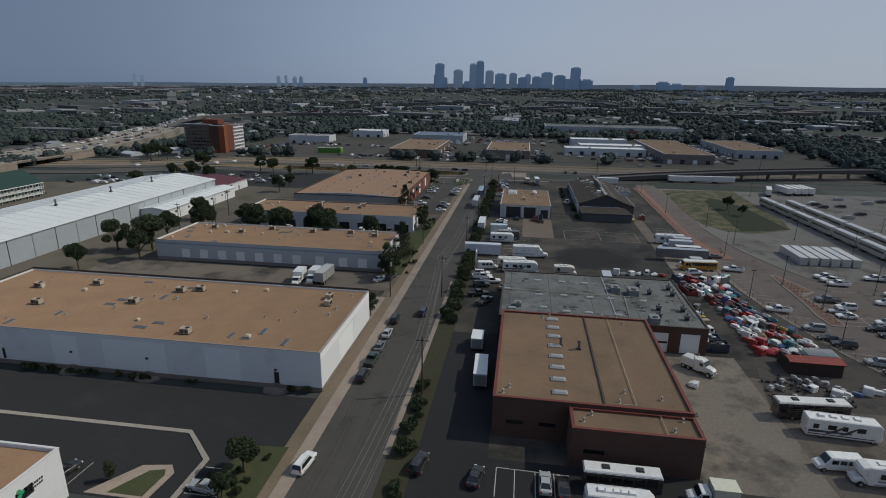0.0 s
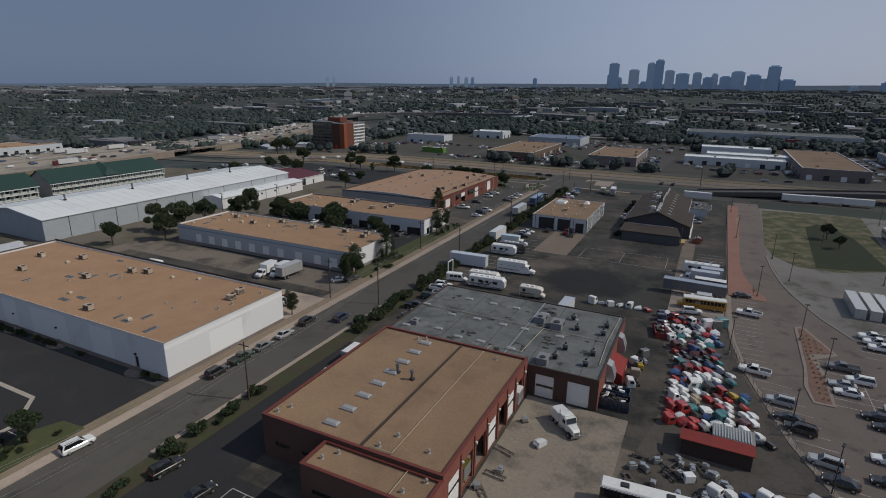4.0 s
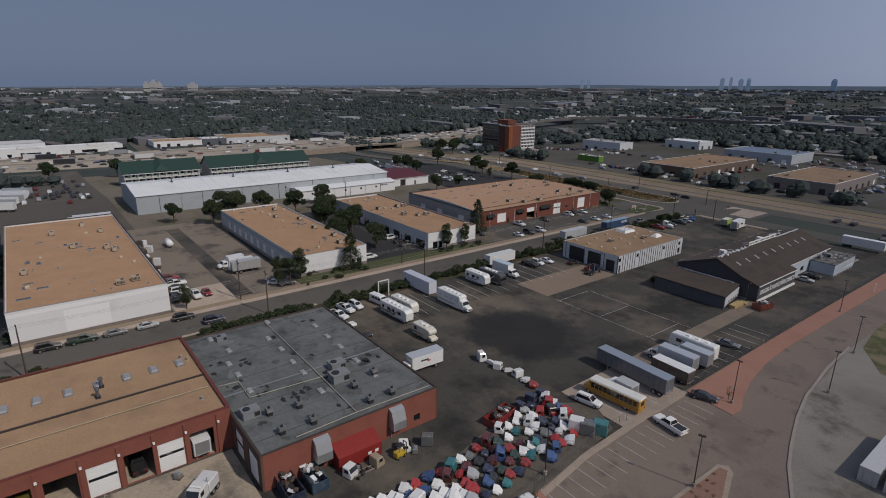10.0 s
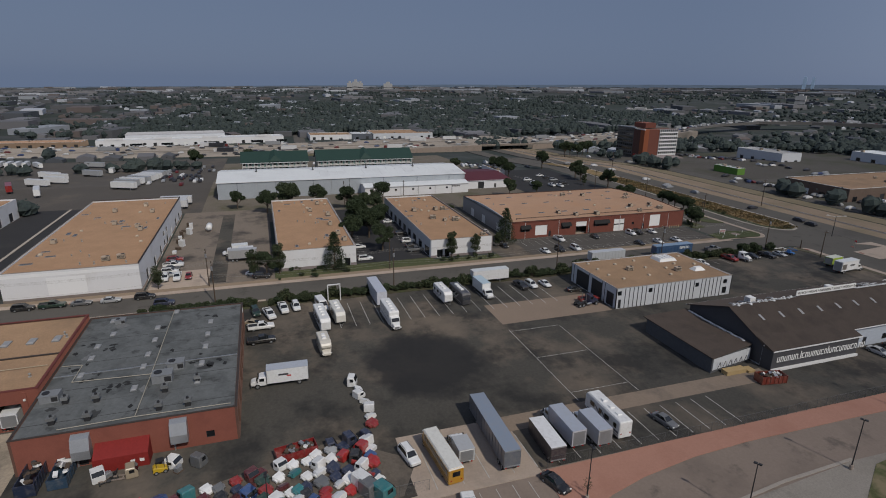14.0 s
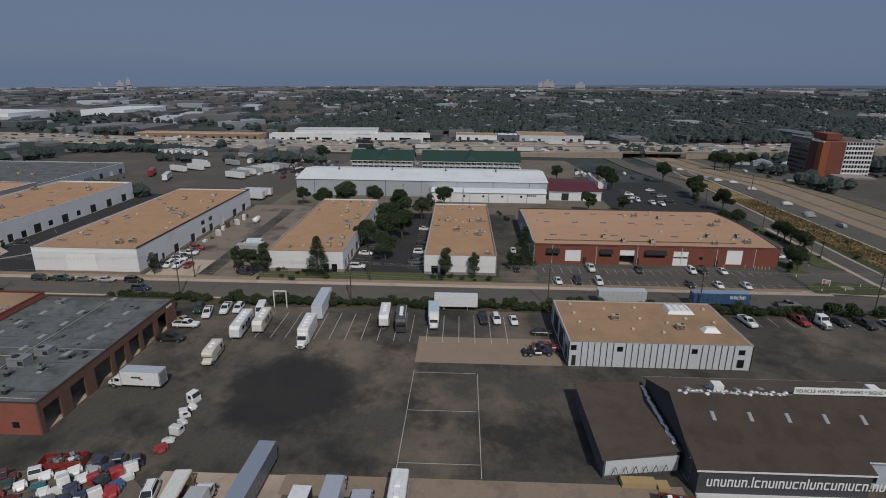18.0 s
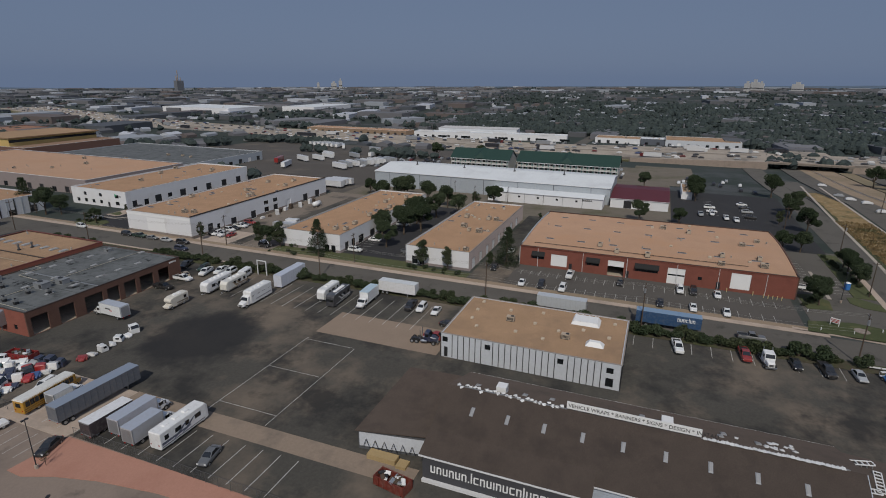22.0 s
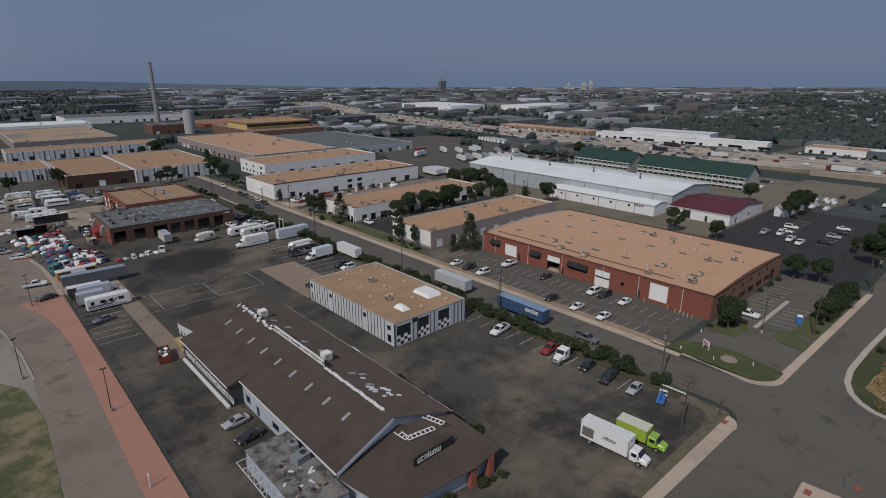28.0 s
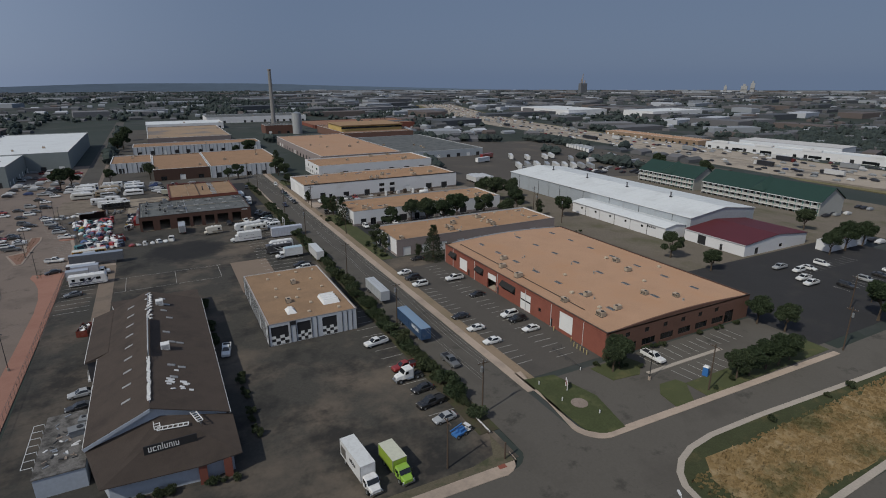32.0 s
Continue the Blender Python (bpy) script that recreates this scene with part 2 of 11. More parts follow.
PAINT = painted()
GLASS = plain("tinted_glass", (0.012, 0.014, 0.016), 0.06, 0, 0.8)
RUBBER = plain("rubber", (0.018, 0.018, 0.018), 0.85)
CHROME = plain("bright_metal", (0.55, 0.56, 0.58), 0.28, 0.9)
STEEL = surface("galvanised_steel", (0.42, 0.43, 0.44), 0.2, 6, 0.6, 0.45, 0.7, 0.05)
DARK = plain("dark_paint", (0.022, 0.022, 0.024), 0.6)
LAMP = plain("lamp_glass", (0.75, 0.75, 0.72), 0.15)
REDLAMP = plain("red_lamp_glass", (0.32, 0.015, 0.012), 0.2)
WHITEPAINT = surface("white_paint", (0.72, 0.72, 0.71), 0.06, 4, 0.4, 0.5, 0, 0.03, (0.5, 0.48, 0.44), (0.62, 0.9), 0.8, space="object")
WHITEWALL = surface("white_wall", (0.66, 0.66, 0.67), 0.07, 2.2, 0.15, 0.85, 0, 0.06, (0.52, 0.50, 0.47), (0.56, 0.85), 0.12)
WHITEPATCH = surface("white_wall_patch", (0.74, 0.74, 0.74), 0.05, 2.2, 0.2, 0.85, 0, 0.05)
STONEBASE = surface("pebble_base", (0.20, 0.165, 0.145), 0.45, 9, 0.6, 0.95, 0, 0.3)
GRAVEL = surface("tan_roof_gravel", (0.285, 0.178, 0.110), 0.30, 4, 0.22, 0.97, 0, 0.2, (0.25, 0.155, 0.095), (0.5, 0.75), 0.10)
GRAVEL3 = surface("brown_roof_gravel", (0.268, 0.176, 0.110), 0.32, 4, 0.2, 0.97, 0, 0.2, (0.19, 0.128, 0.085), (0.48, 0.72), 0.09)
GRAVEL2 = surface("orange_tan_roof_gravel", (0.335, 0.212, 0.142), 0.25, 4, 0.16, 0.97, 0, 0.2, (0.32, 0.185, 0.11), (0.5, 0.8), 0.08)
TAR = surface("grey_tar_roof", (0.132, 0.139, 0.138), 0.30, 1.4, 0.14, 0.85, 0, 0.15, (0.085, 0.091, 0.090), (0.47, 0.62), 0.16, dark=((0.052, 0.054, 0.053), 0.55, 0.66, 0.35))
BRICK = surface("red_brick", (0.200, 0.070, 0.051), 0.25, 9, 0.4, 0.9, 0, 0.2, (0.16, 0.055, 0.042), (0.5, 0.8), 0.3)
# the red brick darkened in colour for walls turned from the sun
SHADEBRICK = surface("brown_brick", (0.105, 0.058, 0.045), 0.25, 9, 0.4, 0.9, 0, 0.2, (0.08, 0.045, 0.036), (0.5, 0.8), 0.3)
COPING = surface("dark_coping", (0.055, 0.042, 0.036), 0.3, 5, 0.5, 0.6)
REDCOPING = surface("red_coping", (0.145, 0.040, 0.032), 0.25, 5, 0.5, 0.6)
SHINGLE = surface("brown_shingle", (0.072, 0.056, 0.047), 0.32, 7, 0.35, 0.95, 0, 0.3, (0.045, 0.036, 0.032), (0.5, 0.8), 0.2)
WHITEROOF = surface("white_metal_roof", (0.68, 0.70, 0.70), 0.08, 1.5, 0.1, 0.5, 0, 0.05, (0.55, 0.56, 0.56), (0.5, 0.8), 0.08)
GREYMETAL = surface("grey_metal_wall", (0.34, 0.37, 0.40), 0.15, 2, 0.25, 0.6, 0, 0.08)
LIGHTMETAL = surface("pale_metal_wall", (0.50, 0.52, 0.55), 0.12, 2, 0.25, 0.55, 0, 0.06)
BLUEGREY = surface("blue_grey_siding", (0.38, 0.42, 0.48), 0.12, 2, 0.25, 0.7, 0, 0.06)
MAROON = surface("maroon_metal_roof", (0.105, 0.022, 0.026), 0.2, 2, 0.2, 0.5)
GREENROOF = surface("green_metal_roof", (0.0204, 0.0485, 0.0391), 0.2, 2, 0.2, 0.6)
PINKWALL = surface("pinkish_block_wall", (0.24, 0.205, 0.20), 0.15, 3, 0.2, 0.9)
YELLOWWALL = surface("yellow_metal_wall", (0.50, 0.36, 0.14), 0.15, 2, 0.2, 0.7)
CONCRETE = surface("pale_concrete", (0.33, 0.27, 0.225), 0.18, 2.5, 0.18, 0.93, 0, 0.12, (0.21, 0.175, 0.15), (0.5, 0.78), 0.15)
KERB = surface("kerb_concrete", (0.30, 0.27, 0.24), 0.2, 3, 0.3, 0.93, 0, 0.12)
APRON = surface("worn_concrete_apron", (0.285, 0.240, 0.190), 0.3, 1.8, 0.12, 0.93, 0, 0.14, (0.075, 0.068, 0.062), (0.5, 0.68), 0.10)
ROAD = surface("road_asphalt", (0.086, 0.080, 0.072), 0.13, 2.0, 0.1, 0.93, 0, 0.16, (0.058, 0.053, 0.048), (0.5, 0.74), 0.05, dark=((0.048, 0.045, 0.041), 0.58, 0.68, 0.16))
YARD = surface("worn_yard_asphalt", (0.056, 0.053, 0.047), 0.30, 1.8, 0.07, 0.93, 0, 0.15, (0.128, 0.105, 0.084), (0.47, 0.64), 0.042, dark=((0.020, 0.020, 0.020), 0.48, 0.62, 0.065), blot=(20.5, 145.0, 16.8, (0.0185, 0.0185, 0.0195)))
NEWTAR = surface("fresh_asphalt", (0.026, 0.026, 0.028), 0.25, 2.2, 0.12, 0.9, 0, 0.1, (0.042, 0.040, 0.038), (0.55, 0.8), 0.09)
LOT = surface("brown_lot_asphalt", (0.205, 0.164, 0.138), 0.15, 2.0, 0.1, 0.93, 0, 0.14, (0.135, 0.110, 0.094), (0.5, 0.75), 0.07, dark=((0.11, 0.092, 0.08), 0.57, 0.68, 0.16))
PINK = surface("pink_concrete_path", (0.335, 0.178, 0.134), 0.14, 3, 0.2, 0.93, 0, 0.12, (0.28, 0.135, 0.10), (0.5, 0.8), 0.12)
GRITGREY = surface("grey_gravel", (0.255, 0.232, 0.205), 0.3, 4, 0.12, 0.97, 0, 0.3, (0.165, 0.148, 0.126), (0.46, 0.7), 0.06, dark=((0.085, 0.085, 0.065), 0.54, 0.68, 0.07))
GRASS = surface("mown_grass", (0.058, 0.066, 0.030), 0.4, 6, 0.25, 0.97, 0, 0.4, (0.12, 0.105, 0.05), (0.55, 0.8), 0.18)
DRYGRASS = surface("dry_grass", (0.190, 0.132, 0.064), 0.5, 3.2, 0.3, 0.97, 0, 0.6, (0.26, 0.20, 0.12), (0.50, 0.68), 0.35, dark=((0.066, 0.066, 0.030), 0.50, 0.64, 0.12))
WEEDS = surface("weedy_grass", (0.080, 0.088, 0.038), 0.5, 2.4, 0.25, 0.97, 0, 0.5, (0.20, 0.165, 0.10), (0.44, 0.60), 0.2)
DIRT = surface("bare_dirt", (0.215, 0.165, 0.12), 0.25, 3, 0.1, 0.97, 0, 0.3, (0.13, 0.11, 0.07), (0.5, 0.75), 0.05)
MARKING = surface("road_paint_white", (0.40, 0.39, 0.37), 0.2, 3, 0.4, 0.85, 0, 0.05, (0.2, 0.19, 0.18), (0.52, 0.7), 0.6)
EDGE = surface("grey_tan_edge", (0.27, 0.235, 0.205), 0.2, 4, 0.5, 0.8)
BARK = surface("bark", (0.085, 0.065, 0.048), 0.4, 6, 0.8, 0.95, 0, 0.4)
WOOD = surface("weathered_pole_wood", (0.075, 0.055, 0.042), 0.3, 5, 0.6, 0.9)
TRIMWHITE = surface("soiled_white_trim", (0.62, 0.62, 0.62), 0.1, 3, 0.5, 0.7)


def leafy(name, dark, light):
    mt, nt, bsdf = nodes_of(name)
    geo = nt.nodes.new("ShaderNodeNewGeometry")
    isl = ramp(nt, geo.outputs["Random Per Island"], [(0.0, dark), (1.0, light)])
    rnd = nt.nodes.new("ShaderNodeObjectInfo").outputs["Random"]
    tone = ramp(nt, rnd, [(0, (0.75, 0.8, 0.7)), (1, (1.1, 1.05, 1.0))])
    nt.links.new(mix(nt, 1.0, isl, tone, "MULTIPLY"), bsdf.inputs["Base Color"])
    bsdf.inputs["Roughness"].default_value = 0.75
    bsdf.inputs["Specular IOR Level"].default_value = 0.2
    return mt


LEAF = leafy("leaves", (0.028, 0.042, 0.024), (0.058, 0.078, 0.042))
LEAF2 = leafy("olive_leaves", (0.034, 0.046, 0.026), (0.066, 0.080, 0.042))
CONIFER = leafy("needles", (0.016, 0.028, 0.015), (0.042, 0.058, 0.028))

# ---- ground, roads and paving ----
def slab(name, x0, y0, x1, y1, z, mt, label, category, kind="structure", deep=0.4):
    """A flat sheet of paving between plan corners, its top at z metres."""
    g = Geo().box(PLAN * x0, PLAN * y0, z - deep, PLAN * x1, PLAN * y1, z)
    return tagged(drape(part(name, g, mt)), label, category, kind=kind)


def sheet(name, pts, z, mt, label, category, deep=0.4):
    """The same for any outline of plan points."""
    g = Geo()
    lo = [(PLAN * x, PLAN * y, z - deep) for x, y in pts]
    hi = [(PLAN * x, PLAN * y, z) for x, y in pts]
    g.loft([lo, hi])
    return tagged(drape(part(name, g, mt)), label, category, kind="structure")


def arc(cx, cy, r, a0, a1, n=8):
    return [(cx + r * math.cos(radians(a0 + (a1 - a0) * i / n)), cy + r * math.sin(radians(a0 + (a1 - a0) * i / n))) for i in range(n + 1)]


def strip_path(pts, width, z0, z1, mi=0, g=None):
    """A ribbon with thickness along plan points; width in plan units."""
    g = g or Geo()
    ring = []
    for i, p in enumerate(pts):
        a, b = Vector(pts[max(0, i - 1)]), Vector(pts[min(len(pts) - 1, i + 1)])
        d = (b - a).normalized()
        n = Vector((-d.y, d.x)) * width / 2
        l, r = Vector(p) + n, Vector(p) - n
        z = z1 if not isinstance(z1, (list, tuple)) else z1[i]
        ring.append([(PLAN * l.x, PLAN * l.y, z0), (PLAN * r.x, PLAN * r.y, z0), (PLAN * r.x, PLAN * r.y, z), (PLAN * l.x, PLAN * l.y, z)])
    g.loft(ring, mi)
    return g


def far_ground():
    """Suburb seen from far: dark tree cover, pale lots and streets in blocks, tinted for haze."""
    mt, nt, bsdf = nodes_of("suburban_ground")
    pos = nt.nodes.new("ShaderNodeNewGeometry").outputs["Position"]
    vor = nt.nodes.new("ShaderNodeTexVoronoi")
    vor.inputs["Scale"].default_value = 0.012
    nt.links.new(pos, vor.inputs["Vector"])
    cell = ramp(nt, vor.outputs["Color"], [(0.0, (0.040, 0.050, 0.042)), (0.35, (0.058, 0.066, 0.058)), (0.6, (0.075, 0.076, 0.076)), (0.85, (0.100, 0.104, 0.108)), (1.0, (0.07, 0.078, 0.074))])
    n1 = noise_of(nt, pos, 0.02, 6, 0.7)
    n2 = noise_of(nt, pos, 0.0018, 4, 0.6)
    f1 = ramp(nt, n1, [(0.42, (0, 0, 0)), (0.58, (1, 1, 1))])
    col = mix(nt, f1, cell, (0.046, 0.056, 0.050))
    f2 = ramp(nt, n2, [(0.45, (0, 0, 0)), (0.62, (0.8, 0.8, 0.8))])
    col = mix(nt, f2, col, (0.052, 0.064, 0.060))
    nt.links.new(col, bsdf.inputs["Base Color"])
    bsdf.inputs["Roughness"].default_value = 1.0
    bsdf.inputs["Specular IOR Level"].default_value = 0.1
    return mt


FARGROUND = far_ground()


FALL = ((-420, -12.0), (-300, -8.2), (-250, -6.4), (-205, -3.6), (-165, 0.0))


def fall(x):
    """How far the land lies lower to the west, towards the freeway."""
    px = x / PLAN
    if px >= FALL[-1][0]:
        return 0.0
    for (xa, za), (xb, zb) in zip(FALL, FALL[1:]):
        if px < xa:
            return za
        if px < xb:
            return za + (zb - za) * (px - xa) / (xb - xa)
    return 0.0


def far_z(x, y):
    """The wide land dips to the west, rises gently to the north and falls away to the south."""
    d = math.hypot(x, y)
    t_ = min(1.0, max(0.0, (d - 1000) / 1800))
    k = t_ * t_ * (3 - 2 * t_)
    return 0.0115 * (x * 0.342 + y * 0.94) * k + fall(x) * (1 - k)


def drape(ob):
    """Lays a paving sheet over the falling land."""
    if min(v.co.x for v in ob.data.vertices) >= PLAN * FALL[-1][0]:
        return ob
    bm = bmesh.new()
    bm.from_mesh(ob.data)
    for px, _ in FALL:
        bmesh.ops.bisect_plane(bm, geom=bm.verts[:] + bm.edges[:] + bm.faces[:], plane_co=(PLAN * px, 0, 0), plane_no=(1, 0, 0))
    for v in bm.verts:
        v.co.z += fall(v.co.x)
    bm.to_mesh(ob.data)
    bm.free()
    return ob



g = Geo()
RADII = (0.5, 120, 190, 215, 240, 265, 290, 315, 340, 365, 390, 420, 450, 480, 510, 540, 600, 700, 850, 1000, 1200, 1400, 1650, 1900, 2200, 2500, 2800, 3300, 3900, 4600, 4850)
for rad in RADII:
    for i in range(192):
        x, y = rad * math.cos(2 * math.pi * i / 192), rad * math.sin(2 * math.pi * i / 192)
        g.v.append((x, y, far_z(x, y) + 0.1 * max(-4.0, fall(x))))
for k in range(len(RADII) - 1):
    for i in range(192):
        j = (i + 1) % 192
        g.f.append((192 * k + i, 192 * k + j, 192 * k + 192 + j, 192 * k + 192 + i))
        g.m.append(0)
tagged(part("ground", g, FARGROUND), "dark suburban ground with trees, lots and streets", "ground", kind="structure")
# low ridge on the horizon, blued in colour for distance haze
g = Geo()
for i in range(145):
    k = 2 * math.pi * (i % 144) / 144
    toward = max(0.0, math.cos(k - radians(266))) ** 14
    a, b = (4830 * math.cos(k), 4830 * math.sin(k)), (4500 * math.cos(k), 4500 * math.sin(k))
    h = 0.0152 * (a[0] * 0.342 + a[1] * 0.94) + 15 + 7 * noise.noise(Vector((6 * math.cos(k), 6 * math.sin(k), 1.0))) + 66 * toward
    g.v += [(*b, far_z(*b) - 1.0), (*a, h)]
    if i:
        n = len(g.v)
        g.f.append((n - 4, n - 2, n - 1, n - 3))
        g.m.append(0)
tagged(part("backdrop_ridge", g, surface("hazed_ridge", (0.075, 0.105, 0.145), 0.2, 0.01, 0.002, 1.0, 0, 0)), "low hazy wooded ridge along the horizon", "hills", kind="structure")

Z = 0.03
slab("road_main", -24.2, -420, -14.6, 268, Z + 0.04, ROAD, "worn grey-brown asphalt street between kerbs", "road")
sheet("road_cross", [(-300, 271.2), (-30, 271.2), *arc(-26.5, 267.2, 2.4, 90, 0, 4), (-24.2, 262), (-14.6, 262), (-14.6, 266), *arc(-11.2, 266.8, 3.6, 180, 90, 5), (60, 270.6), (60, 280), (-5, 280), (-30, 281.5), (-36, 279.2), (-84, 280), (-300, 282)], Z + 0.045, ROAD, "asphalt cross street at the junction", "road")
slab("ground_west_strip", -27.9, -60, -25.9, 256, 0.13, DIRT, "narrow bare strip between warehouse and pavement", "verge")
slab("pavement_west", -25.9, -60, -24.2, 256, 0.17, CONCRETE, "pale tan concrete pavement with kerb beside the street", "pavement")
slab("yard_shop", -14.0, 38, 50.3, 117, Z, YARD, "dark worn asphalt yard round the brick workshop", "yard")
# west strip: darker asphalt, partly coloured for the workshop's cast shadow
slab("yard_west_strip", -11.2, 38, -2.4, 93, Z + 0.006, NEWTAR, "dark sealed asphalt beside the workshop", "yard")
slab("yard_south_strip", -2.4, 38, 24, 57.6, Z + 0.006, NEWTAR, "dark sealed asphalt below the workshop", "yard")
slab("yard_paintshop", -13.6, 117, 50.3, 268.5, Z + 0.004, YARD, "dark worn asphalt yard with faded markings", "yard")
slab("ground_east_lot", 50.3, -60, 190, 196, Z - 0.006, LOT, "brown asphalt car park with white stall lines", "car park")
slab("road_east", 53.5, 150, 62.2, 270, Z + 0.006, LOT, "brown asphalt access road beside the pink path", "road")
sheet("pavement_pink", [(50.6, 151.4), (58.0, 150.6), (58.1, 153.2), (56.6, 157.0), (55.2, 162.5), (54.0, 171), (53.6, 180), (53.9, 200), (54.6, 228), (55.0, 262), (51.2, 262), (50.8, 230), (50.5, 200), (50.4, 170)], 0.15, PINK, "wide pink concrete path with kerb", "path")
sheet("ground_gravel", [(62.4, 165.2), (64.0, 157.5), (66.1, 150), (67.7, 145.1), (71.5, 136.6), (110, 139), (190, 150), (190, 262), (62.4, 262), (60.6, 190)], Z + 0.01, GRITGREY, "pale grey gravel storage ground", "gravel")
sheet("ground_weeds", [(60.8, 203), (62, 192), (67, 183), (76, 182.5), (89, 190), (92, 205), (92.5, 222), (95, 262), (63, 258)], Z + 0.05, WEEDS, "weedy green field with bare tan patches", "field")
sheet("ground_basin", [(71.5, 184.6), (80, 186), (88.4, 190), (87.5, 208), (86.5, 225), (82, 238), (79, 242), (74.6, 234), (73.2, 212)], Z + 0.09, surface("rank_green_grass", (0.034, 0.044, 0.020), 0.4, 3, 0.25, 0.97, 0, 0.5), "dark green grass in a hollow", "grass")
slab("apron_shop", 22.9, 56, 37.5, 90.6, Z + 0.012, APRON, "pale stained concrete apron before the workshop bays", "apron")
slab("ground_scrap_south", 37.5, 50, 62, 84, Z + 0.008, surface("south_scrap_dirt", (0.20, 0.165, 0.13), 0.35, 2.2, 0.15, 0.95, 0, 0.2, (0.09, 0.078, 0.066), (0.5, 0.68), 0.12), "tan dirt and worn concrete below the scrap yard", "ground")
sheet("ground_scrap", [(37, 128), (41.5, 112), (41, 92), (37.5, 76), (62, 76), (61.5, 84), (57, 95), (52, 114), (49.6, 134), (44, 137)], Z + 0.015, surface("scrap_yard_dirt", (0.115, 0.098, 0.082), 0.3, 2, 0.2, 0.95, 0, 0.2, (0.055, 0.05, 0.046), (0.5, 0.7), 0.2), "dirty ground of the scrap yard", "ground")
slab("pavement_pad", 1.0, 163.8, 10.7, 188.8, Z + 0.02, surface("tan_concrete_pad", (0.20, 0.155, 0.122), 0.14, 2, 0.2, 0.93, 0, 0.1), "tan concrete pad before the striped building", "pad")
slab("pavement_strip", 38.8, 150.5, 42.2, 198, Z + 0.02, surface("tan_concrete_strip", (0.21, 0.165, 0.13), 0.16, 2, 0.2, 0.93, 0, 0.1, (0.14, 0.115, 0.095), (0.5, 0.7), 0.2), "tan concrete strip across the yard", "pad")
slab("pavement_trucks", 39.0, 135.5, 50.2, 151.0, Z + 0.012, CONCRETE, "tan concrete under the parked trucks", "pad")
slab("ground_halls", -262, 100, -84, 228, 0.02, surface("halls_yard", (0.115, 0.100, 0.082), 0.3, 1.4, 0.08, 0.95, 0, 0.15, (0.075, 0.072, 0.045), (0.5, 0.66), 0.05), "worn dirt and asphalt round the metal halls", "yard")
slab("ground_west_lot", -120, 44, -27.0, 66.8, Z + 0.01, NEWTAR, "fresh black asphalt lot with pale kerbs", "car park")
slab("ground_dock_yard", -104, 94.8, -27.0, 122.4, Z + 0.005, surface("dock_yard_asphalt", (0.150, 0.126, 0.106), 0.2, 1.6, 0.1, 0.93, 0, 0.1, (0.05, 0.045, 0.042), (0.5, 0.65), 0.07), "worn loading yard asphalt between the warehouses", "yard")
slab("road_dock_drive", -98, 107.6, -29.0, 111.4, Z + 0.014, YARD, "dark patched asphalt drive through the loading yard", "drive")
slab("pavement_dock", -40, 95.2, -27.4, 107.5, Z + 0.02, CONCRETE, "pale concrete drive beside the white warehouse", "drive")
slab("ground_mid_lot", -96, 142.4, -27.0, 163, Z + 0.005, NEWTAR, "dark asphalt car park between two warehouses", "car park")
slab("ground_mid_drive", -96, 181, -27.0, 190.4, Z + 0.005, YARD, "dark asphalt drive beside the brick building", "drive")
slab("ground_brick_lot", -43.3, 190.4, -27.0, 252.5, Z + 0.008, surface("brick_lot_asphalt", (0.072, 0.066, 0.060), 0.18, 2, 0.1, 0.93, 0, 0.1, (0.052, 0.048, 0.045), (0.5, 0.8), 0.09), "dark asphalt car park before the brick building", "car park")
slab("ground_brick_side", -86, 254.2, -27.0, 271.3, Z + 0.006, ROAD, "asphalt drive and stalls beside the brick building", "car park")
slab("ground_far_lot", -165, 228, -84, 268.6, Z + 0.007, NEWTAR, "dark asphalt car park behind the maroon roof", "car park")
slab("ground_storage_lot", -296, -90, -104, 100, Z + 0.003, surface("trailer_yard_asphalt", (0.066, 0.060, 0.055), 0.25, 1.2, 0.06, 0.95, 0, 0.1, (0.12, 0.10, 0.08), (0.55, 0.8), 0.03), "trailer yard asphalt with dirt patches", "yard")
slab("ground_verge_west", -33.5, 122.5, -27.0, 163, Z + 0.06, GRASS, "mown grass verge with shrubs", "grass")
slab("ground_verge_low", -31.4, 163, -27.0, 181, Z + 0.065, GRASS, "mown grass verge before the warehouse", "grass")
slab("ground_hedge", -14.6, 40, -11.2, 262, 0.12, surface("hedge_earth", (0.055, 0.048, 0.032), 0.35, 3, 0.2, 0.98, 0, 0.4, (0.05, 0.056, 0.026), (0.45, 0.6), 0.3), "weedy strip of earth between street and yard", "verge")
slab("pavement_east", -15.3, 56, -14.5, 120, 0.17, CONCRETE, "narrow pale concrete pavement", "pavement")
sheet("pavement_corner", [(-12.9, 268.9), (13, 268.6), (13, 270.2), (-9, 270.8), *arc(-9.6, 267.6, 3.4, 100, 190, 5)], 0.17, CONCRETE, "pale concrete corner pavement", "pavement")
sheet("ground_corner_verge", [(-12.6, 262.5), (-10.6, 266.6), (-7, 267.4), (12, 267.2), (12, 268.6), (-12.6, 268.8)], 0.10, surface("corner_dirt", (0.10, 0.088, 0.062), 0.35, 3, 0.3, 0.97, 0, 0.3, (0.055, 0.058, 0.034), (0.5, 0.65), 0.3), "thin dry grass strip beside the corner pavement", "grass")
sheet("pavement_stop_corner", [(2, 280.6), (-5, 280.4), *arc(-4, 287, 7, 110, 170, 6), (-11, 296), (2, 296)], 0.17, CONCRETE, "pale concrete corner beyond the junction", "pavement")
